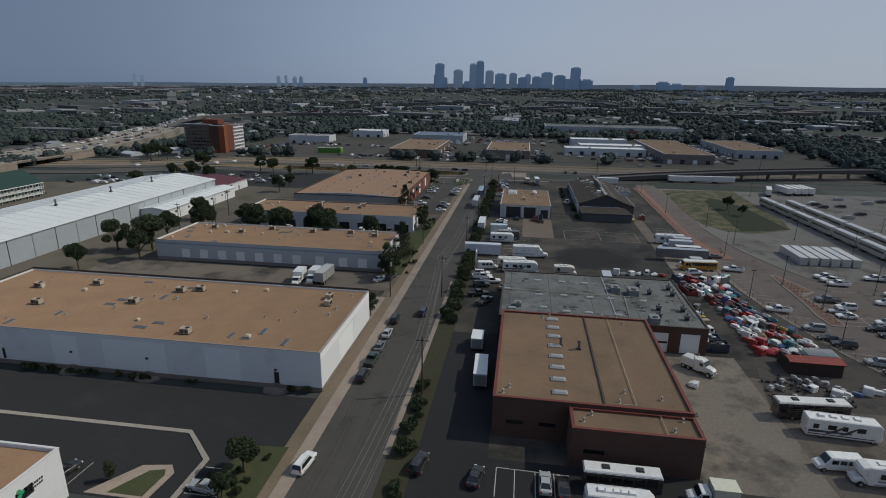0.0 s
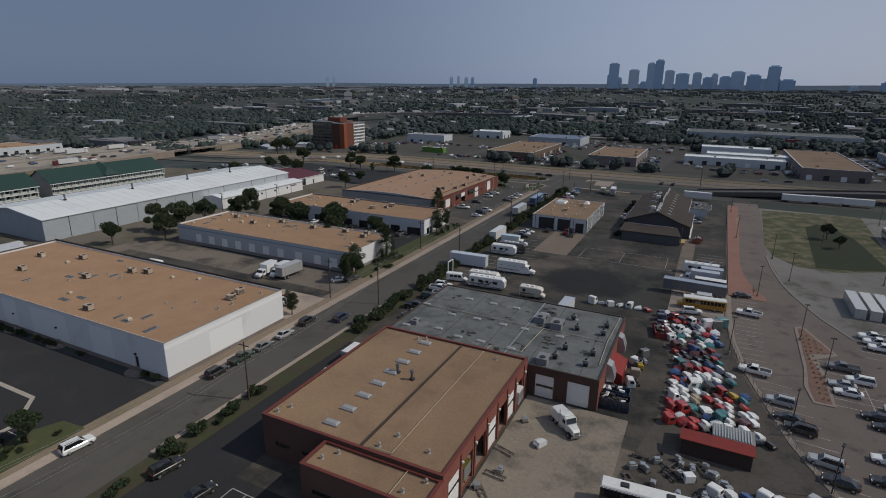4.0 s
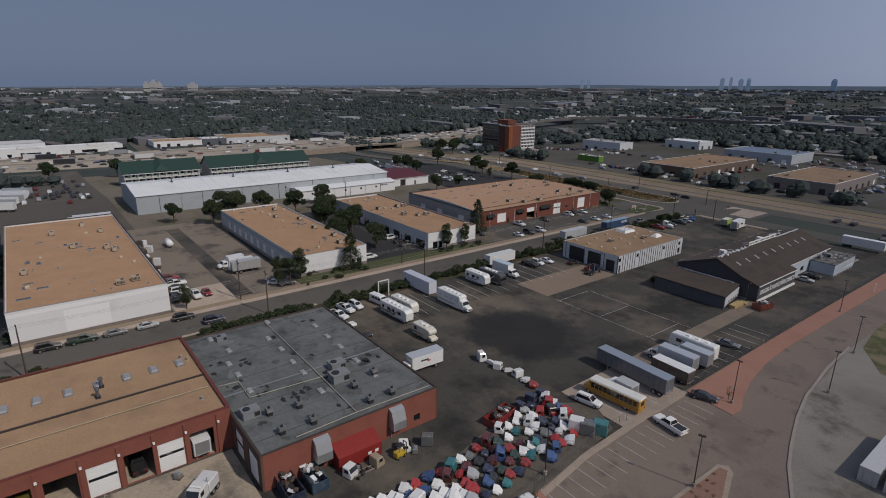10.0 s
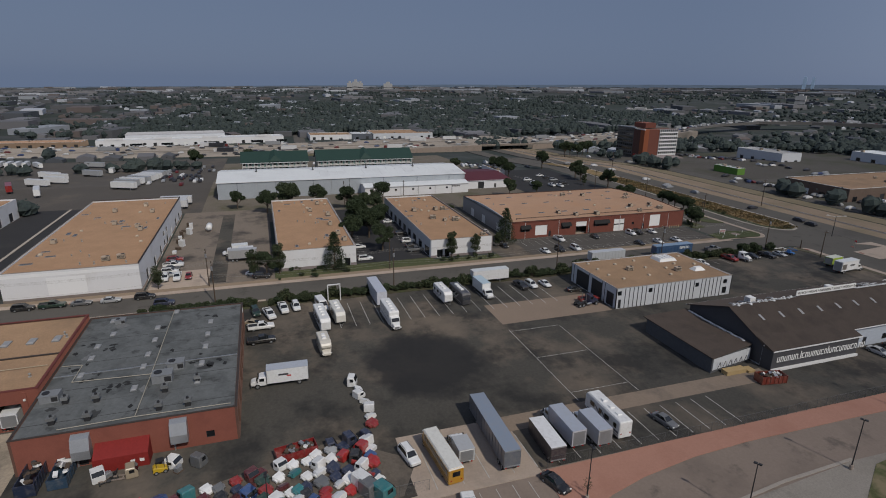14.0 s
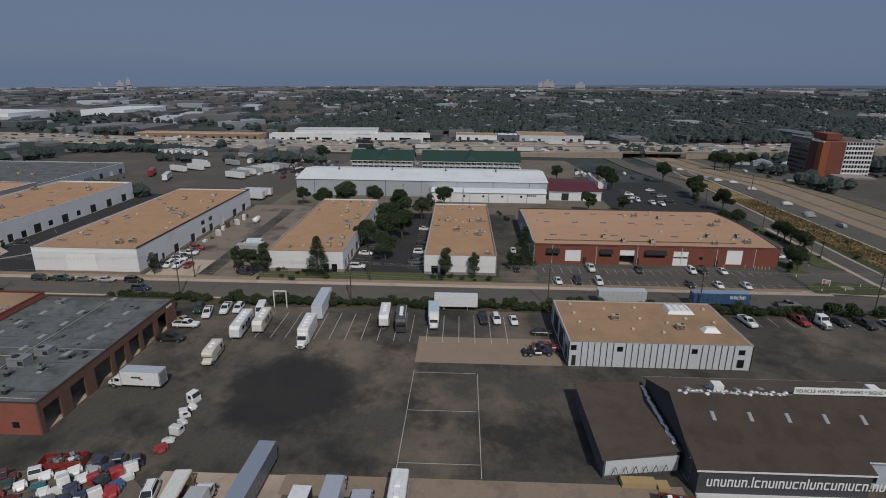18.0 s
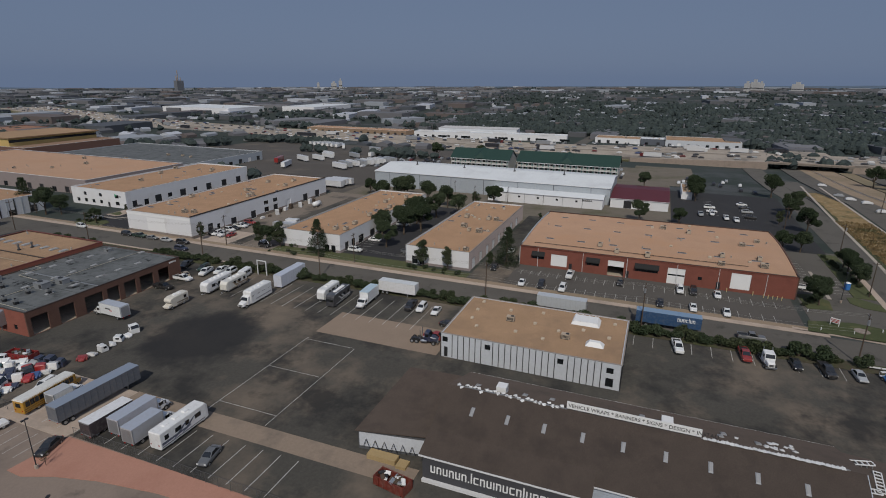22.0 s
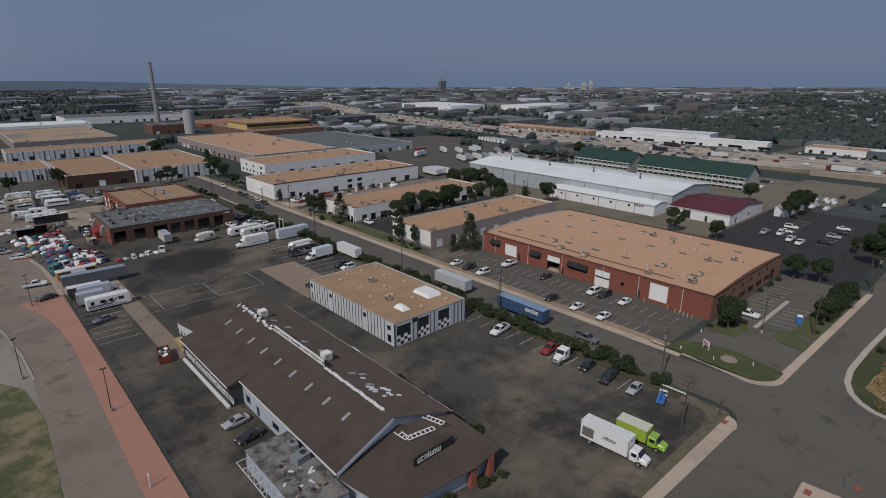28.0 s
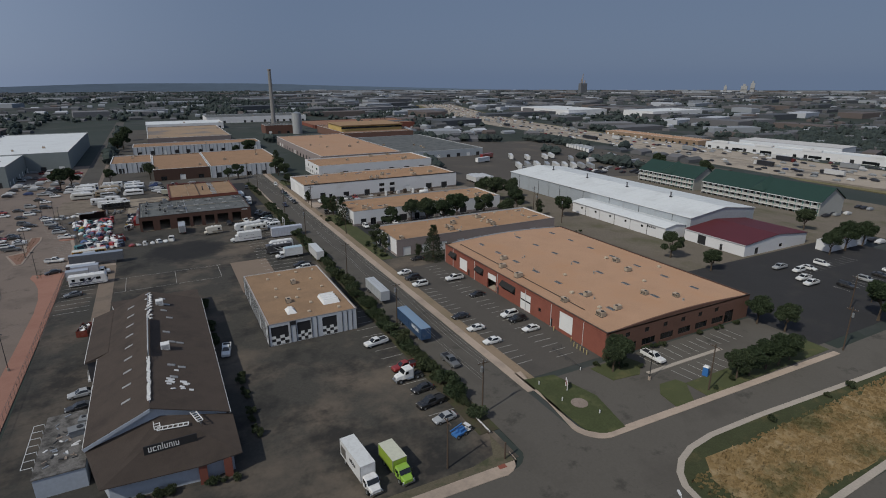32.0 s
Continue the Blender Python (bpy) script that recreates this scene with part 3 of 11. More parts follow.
sheet("pavement_brick_corner", [(-27.0, 250), *arc(-28.6, 267.0, 4.4, 0, 80, 6), (-84, 272.6), (-84, 271.4), *arc(-28.6, 266.6, 3.4, 80, 0, 6), (-25.6, 250)], 0.17, CONCRETE, "pale kerbed pavement round the corner", "pavement")
sheet("ground_brick_isle", [(-25.9, 252.6), (-31.4, 253.6), (-33.5, 262), (-31.5, 270.4), *arc(-28.9, 267.2, 3.2, 90, 0, 5)], 0.18, surface("watered_grass", (0.046, 0.056, 0.024), 0.35, 3, 0.25, 0.97, 0, 0.4, (0.08, 0.085, 0.04), (0.52, 0.7), 0.3), "mown grass island with kerb and sign", "grass")
sheet("ground_brick_isle_small", [(-42.5, 270.4), (-46.4, 270.4), (-49.6, 266.2), (-49, 264.6), (-45.4, 264.4), (-43.2, 266.5)], 0.18, GRASS, "small kerbed grass island", "grass")
slab("ground_brick_shrubs", -84, 266.2, -49.6, 270.6, 0.16, GRASS, "kerbed shrub bed along the cross street", "grass")
sheet("ground_brick_end", [(-38.6, 255.0), (-47, 254.4), (-48.2, 257.5), (-45, 260.4), (-39.4, 259.8)], 0.16, GRASS, "kerbed grass bed at the building's corner", "grass")
FIELD = [(-28.6, 285.4), (-29.1, 283.0), (-30.5, 281.0), (-32.7, 279.4), (-36.0, 278.2), (-41, 277.6), (-52, 277.8), (-79, 279.3), (-130, 281), (-200, 284), (-200, 291.5), (-130, 292.1), (-60, 292.6), (-42, 293.2), (-37, 292.8), (-32.6, 290.6), (-29.6, 287.8)]
sheet("ground_field_edge", FIELD, 0.14, surface("rank_grass", (0.040, 0.046, 0.022), 0.45, 4, 0.3, 0.97, 0, 0.5, (0.10, 0.08, 0.04), (0.55, 0.75), 0.2), "dark rank grass round the dry field", "field")
inner = [(-33.0 + 1.0 * noise.noise(Vector((y * 0.9, 3, 0))), y) for y in (284.0, 285.5, 287.0, 288.5)]
inner += [(x, 291.6 + 1.2 * noise.noise(Vector((x * 0.35, 9, 0)))) for x in range(-35, -200, -3)] + [(x, 280.9 + 0.0192 * (-36 - x) + 1.6 * noise.noise(Vector((x * 0.3, 5, 0)))) for x in range(-198, -33, 3)]
sheet("ground_dry", inner, 0.155, DRYGRASS, "tall dry golden grass with green edges", "field")
slab("road_link", -36, 279, 4, 296, Z + 0.03, ROAD, "wide asphalt mouth of the junction", "road")
tagged(part("kerb_dry_field", strip_path(FIELD[10:] + FIELD[:10], 0.9, 0.0, 0.19), KERB), "weathered pale kerb round the dry field", "kerb", kind="structure")
slab("road_north", -420, 293.4, 300, 304, Z + 0.05, ROAD, "wide asphalt road along the railway", "road")
slab("ground_railway", -420, 304, 300, 322, Z + 0.06, DIRT, "bare dirt railway strip with dry grass", "ground")
slab("ground_rail_grass", -300, 323, 300, 331, Z + 0.07, surface("dry_bank", (0.165, 0.135, 0.090), 0.25, 1.2, 0.08, 0.97, 0, 0.2, (0.105, 0.098, 0.058), (0.5, 0.7), 0.05), "dry grass bank beside the road", "field")
slab("road_frontage", -300, 332, 300, 341, Z + 0.05, ROAD, "asphalt frontage road beyond the railway", "road")
slab("ground_north_lots", -230, 341, 300, 520, Z, surface("north_lots_asphalt", (0.072, 0.066, 0.058), 0.3, 0.8, 0.03, 0.95, 0, 0, (0.05, 0.052, 0.032), (0.5, 0.62), 0.02), "asphalt lots and scrub beyond the road", "yard")
slab("ground_south_lots", -16, -300, 60, 38, Z - 0.01, surface("south_lots_asphalt", (0.085, 0.077, 0.068), 0.3, 0.8, 0.04, 0.95, 0, 0, (0.05, 0.048, 0.042), (0.5, 0.65), 0.04), "asphalt lots of the southern works", "yard")
slab("road_rail_link", 60, 277.5, 190, 287, Z + 0.03, ROAD, "asphalt road curving towards the rail yard", "road")
slab("road_rail_side", 52, -420, 60, 40, Z + 0.02, ROAD, "asphalt street beside the rail works", "road")

# kerbs and pale kerb bands of the black lot
g = Geo()
for pts in ([(-120, 56.2), (-41.3, 56.4), (-36.2, 51.6), (-36.2, 44)], ):
    strip_path(pts, 0.7, 0.0, 0.19, 0, g)
tagged(part("kerb_west_lot", g, KERB), "pale concrete kerb band in the black lot", "kerb", kind="structure")
sheet("pavement_lot_isle", [(-46.6, 44.2), (-43.0, 49.4), (-39.6, 50.0), (-38.6, 48.8), (-39.0, 44.2)], 0.19, CONCRETE, "kerbed island in the black lot", "kerb")
sheet("ground_lot_isle", [(-44.0, 44.6), (-41.6, 48.6), (-39.9, 49.1), (-39.4, 48.2), (-39.7, 44.6)], 0.22, GRASS, "grass in the kerbed island", "grass")
sheet("ground_lot_corner", [(-33.6, 50.5), (-31.5, 55.0), (-27.3, 55.4), (-27.2, 44), (-30.5, 44)], 0.19, GRASS, "grass corner bed with a small tree", "grass")
sheet("kerb_lot_triangle", [(60.9, 113.0), (61.6, 120), (62.0, 138.2), (63.0, 139.0), (64.0, 138.2), (67.6, 127.6), (64.2, 124.6), (64.6, 117), (64.4, 108), (61.5, 108)], 0.17, CONCRETE, "pale kerb round the planted island", "kerb")
sheet("ground_lot_triangle", [(61.5, 113.0), (62.1, 120), (62.5, 137.8), (63.4, 138.0), (67.0, 128), (62.9, 125.9), (64.1, 117), (64.0, 108.6), (61.8, 108.6)], 0.20, surface("pink_bed_gravel", (0.255, 0.150, 0.112), 0.3, 4, 0.4, 0.97, 0, 0.2, (0.19, 0.12, 0.09), (0.5, 0.75), 0.3), "pink gravel bed planted with small shrubs", "bed")
tagged(part("kerb_gravel", strip_path([(60.4, 190), (60.9, 178), (62.3, 165.2), (63.9, 157.5), (66.0, 150), (67.6, 145.1), (71.4, 136.6)], 0.4, 0.0, 0.17), KERB), "pale curved kerb along the gravel ground", "kerb", kind="structure")
g = Geo()
strip_path([(50.2, 78), (50.2, 151)], 1.5, 0.0, 0.16, 0, g)
tagged(part("pavement_fence_side", Geo().loft([[(PLAN * x, PLAN * y, z) for x, y in ((50.1, 137), (50.1, 151), (51.1, 151), (51.1, 137), (51.5, 126), (53.2, 114), (58.0, 95), (62.4, 84), (61.6, 84), (57.2, 95), (52.4, 114), (50.6, 126))] for z in (0.0, 0.16)]), CONCRETE), "tan kerbed pavement beside the scrap yard fence", "pavement", kind="structure")
tagged(part("kerb_stall_isle", Geo().loft([[(PLAN * x, PLAN * y, z) for x, y in [(52.0, 113.4), *arc(54.6, 114.9, 1.5, -90, 90, 6), (51.8, 116.8)]] for z in (0.0, 0.18)]), PINK), "small kerbed pink island at the stall row's end", "kerb", kind="structure")

# painted lines
def lines(name, segs, label, width=0.13, z=0.06):
    g = Geo()
    for x0, y0, x1, y1 in segs:
        a, b = Vector((PLAN * x0, PLAN * y0)), Vector((PLAN * x1, PLAN * y1))
        d = (b - a).normalized()
        n = Vector((-d.y, d.x)) * width / 2
        p = [a + n, a - n, b - n, b + n]
        g.loft([[(q.x, q.y, z - 0.004) for q in p], [(q.x, q.y, z) for q in p]])
    return tagged(part(name, g, MARKING), label, "road marking", kind="structure")


lines("marking_court", [(13.2, 163.9, 38.3, 163.7), (14.2, 174.3, 38.6, 174.2), (24.7, 163.9, 24.7, 173.9), (36.1, 163.8, 36.1, 174.1), (14.0, 164, 14.0, 174)], "faded white court lines", 0.12, 0.062)
lines("marking_rv_stalls", [(3.2, y, -8.5, y) for y in (133.5, 136.4, 139.1, 141.7, 144.5, 147.3, 150.2, 153.2, 156.2, 159.2, 162.2, 165.2, 168.2, 171.2, 174.2, 177.2, 180.2)], "faded white stall lines", 0.14, 0.062)
lines("marking_truck_stalls", [(43.0, y, 49.8, y) for y in (138.0, 141.3, 144.5, 147.8, 151.0, 154.0, 157.0, 160.0, 163.0, 166.2, 169.0, 171.8, 174.6, 177.4, 180.2, 183.0)], "white truck stall lines", 0.14, 0.062)
lines("marking_street_lot", [(-11.5, y, -6.8, y) for y in (209, 212, 215, 218, 221.0, 224.4, 227.7, 231, 234.3, 237.6, 241, 244.3, 247.6, 251, 254.3)], "faded white stall lines", 0.12, 0.062)
lines("marking_east_stalls", [(51.7, y, 56.2, y) for y in (117.2, 119.3, 121.4, 123.5, 125.6, 127.7, 129.8, 131.9, 134, 136.1, 138.2, 140.3, 142.4, 144.5, 146.6, 148.7)] + [(54 + (112.5 - y) * 0.24, y, 59 + (112.5 - y) * 0.24, y - 0.6) for y in (112, 109.4, 106.8, 104.2, 101.6, 99, 96.4, 93.8, 91.2, 88.6, 86)] + [(64.2, y, 69.4, y) for y in (124.4, 122.2, 120, 117.8, 115.6, 113.4, 111.2, 109)] + [(69.4, y, 74.6, y) for y in (113.4, 111.2, 109, 106.8, 104.6)] + [(71.8, y, 77, y) for y in (139.6, 137.2, 134.6, 132, 129.4)] + [(69.4, 108, 69.4, 118)] + [(x, 96, x + 0.3, 101) for x in range(70, 100, 2)], "white stall lines", 0.12, 0.04)
lines("marking_brick_stalls", [(-22.9 - 3.9, y, -27.4 - 3.9, y) for y in [193.5 + 2.25 * i for i in range(25)]] + [(-36.0, y, -39.8, y) for y in [192.5 + 2.25 * i for i in range(26)]], "white stall lines before the brick building", 0.12, 0.055)
lines("marking_brick_side", [(x, 255.5, x - 0.2, 259.6) for x in [-50 - 2.2 * i for i in range(12)]] + [(x, 262.0, x - 0.6, 266.0) for x in [-51 - 2.2 * i for i in range(6)]], "white stall lines beside the brick building", 0.12, 0.055)
lines("marking_black_lot", [(x, 44.4, x + 0.1, 49.0) for x in (-54, -51.7, -49.4)] + [(-35.6, y, -31.6, y) for y in (46, 48.2, 50.4)] + [(-66, 45, -62, 49)], "white stall lines in the black lot", 0.13, 0.06)
lines("marking_shop_stalls", [(-1.2, 56.0, 7.2, 55.8)] + [(x, 56.0, x, 51.0) for x in (-1.2, 1.0, 3.4, 5.6)], "white stall lines beside the workshop", 0.13, 0.05)
lines("marking_mid_lot", [(x, 143.2, x, 147.4) for x in [-37 - 2.2 * i for i in range(20)]] + [(x, 158.2, x, 162.4) for x in [-37 - 2.2 * i for i in range(20)]], "white stall lines", 0.12, 0.055)
lines("marking_far_lot", [(-123 - 2.2 * i, 240, -123 - 2.2 * i, 244.2) for i in range(12)] + [(-120 - 2.2 * i, 252, -120 - 2.2 * i, 256) for i in range(14)], "white stall lines", 0.12, 0.055)
slab("kerb_brick_walk", -66, 260.4, -46.5, 261.2, 0.17, KERB, "pale concrete walk between stall rows", "kerb")


# ---- buildings ----
def wall_mesh(name, length, h, thick, holes, mt):
    """A wall along x from 0, its outer face at y = 0, with openings (a0, a1, z0, z1) right through it."""
    xs = sorted({0.0, length, *[v for o in holes for v in o[:2]]})
    zs = sorted({0.0, h, *[v for o in holes for v in o[2:4]]})
    g = Geo()
    solid = {}
    for i in range(len(xs) - 1):
        for j in range(len(zs) - 1):
            cx, cz = (xs[i] + xs[i + 1]) / 2, (zs[j] + zs[j + 1]) / 2
            solid[i, j] = not any(o[0] < cx < o[1] and o[2] < cz < o[3] for o in holes)
    for (i, j), s in solid.items():
        if not s:
            continue
        x0, x1, z0, z1 = xs[i], xs[i + 1], zs[j], zs[j + 1]
        g.face([(x0, 0, z0), (x1, 0, z0), (x1, 0, z1), (x0, 0, z1)])
        g.face([(x0, thick, z0), (x0, thick, z1), (x1, thick, z1), (x1, thick, z0)])
        for di, dj, q in ((-1, 0, [(x0, 0, z0), (x0, 0, z1), (x0, thick, z1), (x0, thick, z0)]), (1, 0, [(x1, 0, z0), (x1, thick, z0), (x1, thick, z1), (x1, 0, z1)]),
                          (0, -1, [(x0, 0, z0), (x0, thick, z0), (x1, thick, z0), (x1, 0, z0)]), (0, 1, [(x0, 0, z1), (x1, 0, z1), (x1, thick, z1), (x0, thick, z1)])):
            if not solid.get((i + di, j + dj), False):
                g.face(q)
    me = bpy.data.meshes.new(name)
    me.from_pydata(g.v, [], g.f)
    me.materials.append(mt)
    return me


def overhead_door(w, h, glazed=False):
    """A sectional door: panels with joints, and one glazed row."""
    g = Geo()
    n = max(4, round(h / 0.62))
    side = [(0.06, 0.0)]
    for i in range(n):
        z0, z1 = h * i / n, h * (i + 1) / n
        y = 0.035 if glazed and i == n // 2 else 0.0
        side += [(y, z0), (y, z1 - 0.05), (0.03, z1 - 0.05), (0.03, z1)]
    side.append((0.06, h))
    g.loft([[(0, y, z) for y, z in side], [(w, y, z) for y, z in side]])
    if glazed:
        z0, z1 = h * (n // 2) / n, h * (n // 2 + 1) / n - 0.05
        k = len(g.f)
        g.box(0.12, 0.012, z0 + 0.06, w - 0.12, 0.036, z1 - 0.06, 1)
    return g.mesh("overhead_door", [WHITEPAINT, GLASS])


DOOR_MESH = {}


def fill(b, base, length, o):
    """What stands in an opening of a wall whose own frame is base."""
    a0, a1, z0, z1, kind = o
    w, h = a1 - a0, z1 - z0
    key = (kind, round(w, 2), round(h, 2))
    if kind == "open":
        return
    if key not in DOOR_MESH:
        g = Geo()
        if kind in ("roller", "glazed"):
            DOOR_MESH[key] = overhead_door(w, h, kind == "glazed")
        elif kind == "dark":
            side = [(0.06, 0.0)]
            for k in range(6):
                side += [(0.0, h * k / 6), (0.0, h * (k + 1) / 6 - 0.04), (0.03, h * (k + 1) / 6 - 0.04), (0.03, h * (k + 1) / 6)]
            side.append((0.06, h))
            g.loft([[(0, y, z) for y, z in side], [(w, y, z) for y, z in side]])
            DOOR_MESH[key] = g.mesh("overhead_door", DARK)
        elif kind == "half":
            g.box(0, 0, h * 0.62, w, 0.05, h)
            DOOR_MESH[key] = g.mesh("overhead_door", WHITEPAINT)
        elif kind == "door":
            g.box(0.04, 0, 0, w - 0.04, 0.05, h - 0.04)
            g.box(w - 0.2, -0.06, 0.95, w - 0.1, 0, 1.05)
            DOOR_MESH[key] = g.mesh("entry_door", DARK)
        else:
            DOOR_MESH[key] = Geo().box(0, 0.03, 0, w, 0.05, h).mesh("pane", GLASS)
    name = {"window": "window", "strip": "window", "door": "door"}.get(kind, "overhead_door")
    ob = part(name, DOOR_MESH[key], None, b)
    ob.matrix_basis = base @ pose(a0, 0.14, z0)
    if kind in ("window", "strip"):
        f = Geo()
        n = max(1, round(w / 1.5))
        f.box(0, -0.03, 0, w, 0.03, 0.06).box(0, -0.03, h - 0.06, w, 0.03, h)
        for k in range(n + 1):
            x = min(w - 0.06, max(0, w * k / n - 0.03))
            f.box(x, -0.03, 0.06, x + 0.06, 0.03, h - 0.06)
        part("frame", f, DARK, ob)


ROOF_MESH = {}


def roof_piece(kind):
    """Small things fixed to flat roofs, each made once."""
    if kind in ROOF_MESH:
        return ROOF_MESH[kind]
    g = Geo()
    if kind == "rooftop_unit":
        g.box(-1.0, -0.7, 0, 1.0, 0.7, 0.14, 1).box(-0.95, -0.65, 0.14, 0.95, 0.65, 1.15, 0).box(-0.98, -0.68, 1.15, 0.98, 0.68, 1.22, 0)
        for k in range(6):
            g.box(-0.8 + 0.28 * k, -0.68, 0.3, -0.62 + 0.28 * k, -0.65, 1.0, 1)
        g.cyl((0.45, 0, 1.22), (0.45, 0, 1.32), 0.42, sides=12, mi=1)
        me = g.mesh(kind, [surface("tan_unit_paint", (0.42, 0.34, 0.26), 0.15, 3, 0.6, 0.6, space="object"), DARK])
    elif kind == "grey_unit":
        g.box(-1.2, -0.9, 0, 1.2, 0.9, 1.1).box(-1.25, -0.95, 1.1, 1.25, 0.95, 1.18).cyl((-0.5, 0, 1.18), (-0.5, 0, 1.3), 0.5, sides=12, mi=1).box(0.3, -0.91, 0.2, 1.1, -0.9, 0.9, 1)
        me = g.mesh(kind, [surface("grey_unit_paint", (0.20, 0.21, 0.22), 0.2, 3, 0.6, 0.6, space="object"), DARK])
    elif kind == "white_unit":
        g.box(-1.0, -1.0, 0, 1.0, 1.0, 0.2, 1).box(-0.95, -0.95, 0.2, 0.95, 0.95, 1.6)
        for s in (-1, 1):
            for k in range(5):
                g.box(-0.7, s * 0.96 - 0.015, 0.4 + 0.22 * k, 0.7, s * 0.96 + 0.015, 0.5 + 0.22 * k, 1)
        me = g.mesh(kind, [WHITEPAINT, STEEL])
    elif kind == "skylight":
        g.box(-1.25, -0.65, 0, 1.25, 0.65, 0.22, 0).frustum((-1.18, -0.58, 1.18, 0.58), (-0.9, -0.34, 0.9, 0.34), 0.22, 0.42, 1)
        me = g.mesh(kind, [STEEL, surface("skylight_plastic", (0.30, 0.30, 0.30), 0.12, 3, 0.8, 0.3, space="object")])
    elif kind == "flush_skylight":
        g.box(-1.25, -0.5, 0, 1.25, 0.5, 0.13, 0).box(-1.15, -0.4, 0.13, 1.15, 0.4, 0.17, 1)
        me = g.mesh(kind, [STEEL, surface("dull_skylight", (0.10, 0.10, 0.10), 0.2, 3, 0.8, 0.2, space="object")])
    elif kind == "vent":
        g.cyl((0, 0, 0), (0, 0, 0.5), 0.11, sides=10).cyl((0, 0, 0.5), (0, 0, 0.66), 0.24, 0.16, sides=10).cyl((0, 0, 0), (0, 0, 0.08), 0.3, 0.22, sides=10)
        me = g.mesh(kind, surface("dull_vent_metal", (0.30, 0.29, 0.27), 0.2, 6, 0.6, 0.7, 0.2, 0.05, space="object"))
    elif kind == "vent_hood":
        g.box(-0.4, -0.4, 0, 0.4, 0.4, 0.75, 1).loft([[(x, y, 0.75 + z) for x, z in ((-0.62, 0.0), (0.62, 0.0), (0.5, 0.5), (-0.5, 0.5))] for y in (-0.5, 0.5)]).cyl((0, 0, 1.2), (0, 0, 1.55), 0.2, sides=8, mi=1)
        me = g.mesh(kind, [surface("dull_hood_metal", (0.17, 0.175, 0.175), 0.25, 3, 0.6, 0.6, 0.2, space="object"), DARK])
    elif kind == "exhaust":
        g.box(-0.45, -0.45, 0, 0.45, 0.45, 0.4, 0).cyl((0, 0, 0.4), (0, 0, 1.9), 0.3, sides=10, mi=1).cyl((0, 0, 1.9), (0, 0, 2.3), 0.5, 0.35, sides=10, mi=1)
        me = g.mesh(kind, [DARK, surface("sooty_stack", (0.13, 0.13, 0.135), 0.3, 3, 0.6, 0.6, 0.3, space="object")])
    else:
        g.box(-0.45, -0.45, 0, 0.45, 0.45, 0.35).frustum((-0.5, -0.5, 0.5, 0.5), (-0.3, -0.3, 0.3, 0.3), 0.35, 0.6)
        me = g.mesh(kind, surface("tan_cowl_paint", (0.46, 0.38, 0.29), 0.15, 3, 0.6, 0.6, space="object"))
    ROOF_MESH[kind] = me
    return me


def on_roof(b, kind, x, y, z, turn=0.0, scale=1.0):
    ob = part(kind, roof_piece(kind), None, b)
    ob.matrix_basis = pose(x, y, z, 0, 0, turn) @ Matrix.Diagonal((scale, scale, scale, 1))
    return ob


def scatter_roof(b, kind, n, w, d, z, seed, margin=2.0, turns=(0, 90)):
    r = random.Random(seed)
    for _ in range(n):
        on_roof(b, kind, r.uniform(margin, w - margin), r.uniform(margin, d - margin), z, r.choice(turns), r.uniform(0.8, 1.15))


def building(name, label, category, x0, y0, x1, y1, h, mats, roof, coping, openings=(), parapet=0.45, base=None, thick=0.35, floor=None, cope=0.45):
    """A flat-roofed building on plan corners. openings: (side, a0, a1, z0, z1, kind) in metres along each wall from its
    left end as seen from outside. mats: one material, or one for each of S, E, N, W."""
    w, d = PLAN * (x1 - x0), PLAN * (y1 - y0)
    b = thing(name, at(x0, y0), label, category)
    frames = {"S": (pose(0, 0, 0), w), "E": (pose(w, 0, 0, 0, 0, 90), d), "N": (pose(w, d, 0, 0, 0, 180), w), "W": (pose(0, d, 0, 0, 0, 270), d)}
    for side, (fr, length) in frames.items():
        mt = mats[side] if isinstance(mats, dict) else mats
        own = [o[1:] for o in openings if o[0] == side]
        inset = 0.0 if side in "SN" else thick
        me = wall_mesh("wall", length - 2 * inset, h, thick, [(o[0] - inset, o[1] - inset, o[2], o[3]) for o in own], mt)
        part("wall", me, None, b).matrix_basis = fr @ pose(inset, 0, 0)
        for o in own:
            fill(b, fr, length, o)
        if base:
            bh, bm_, sides = base
            if side in sides:
                cuts = sorted([(o[0] - 0.1, o[1] + 0.1) for o in own if o[2] < bh])
                a = 0.0
                for c0, c1 in cuts + [(length, length)]:
                    if c0 > a:
                        part("plinth", Geo().box(a, -0.05, 0, c0, 0.002, bh), bm_, b).matrix_basis = fr
                    a = max(a, c1)
    zr = h - parapet
    part("roof", Geo().box(thick, thick, zr - 0.3, w - thick, d - thick, zr), roof, b)
    g = Geo()
    for c in ((-0.06, -0.06, w + 0.06, cope), (-0.06, d - cope, w + 0.06, d + 0.06), (-0.06, cope, cope, d - cope), (w - cope, cope, w + 0.06, d - cope)):
        g.box(c[0], c[1], h, c[2], c[3], h + 0.09)
    part("coping", g, coping, b)
    part("floor", Geo().box(thick, thick, -0.1, w - thick, d - thick, 0.06), floor or APRON, b)
    return b, w, d, zr
def P(v):
    return PLAN * v


def bays(side, start, items):
    """Openings on a wall from plan positions: (a0, a1, z0, z1, kind), a measured from the wall's own start."""
    return [(side, P(abs(a - start)), P(abs(b - start)), z0, z1, k) for a, b, z0, z1, k in items]


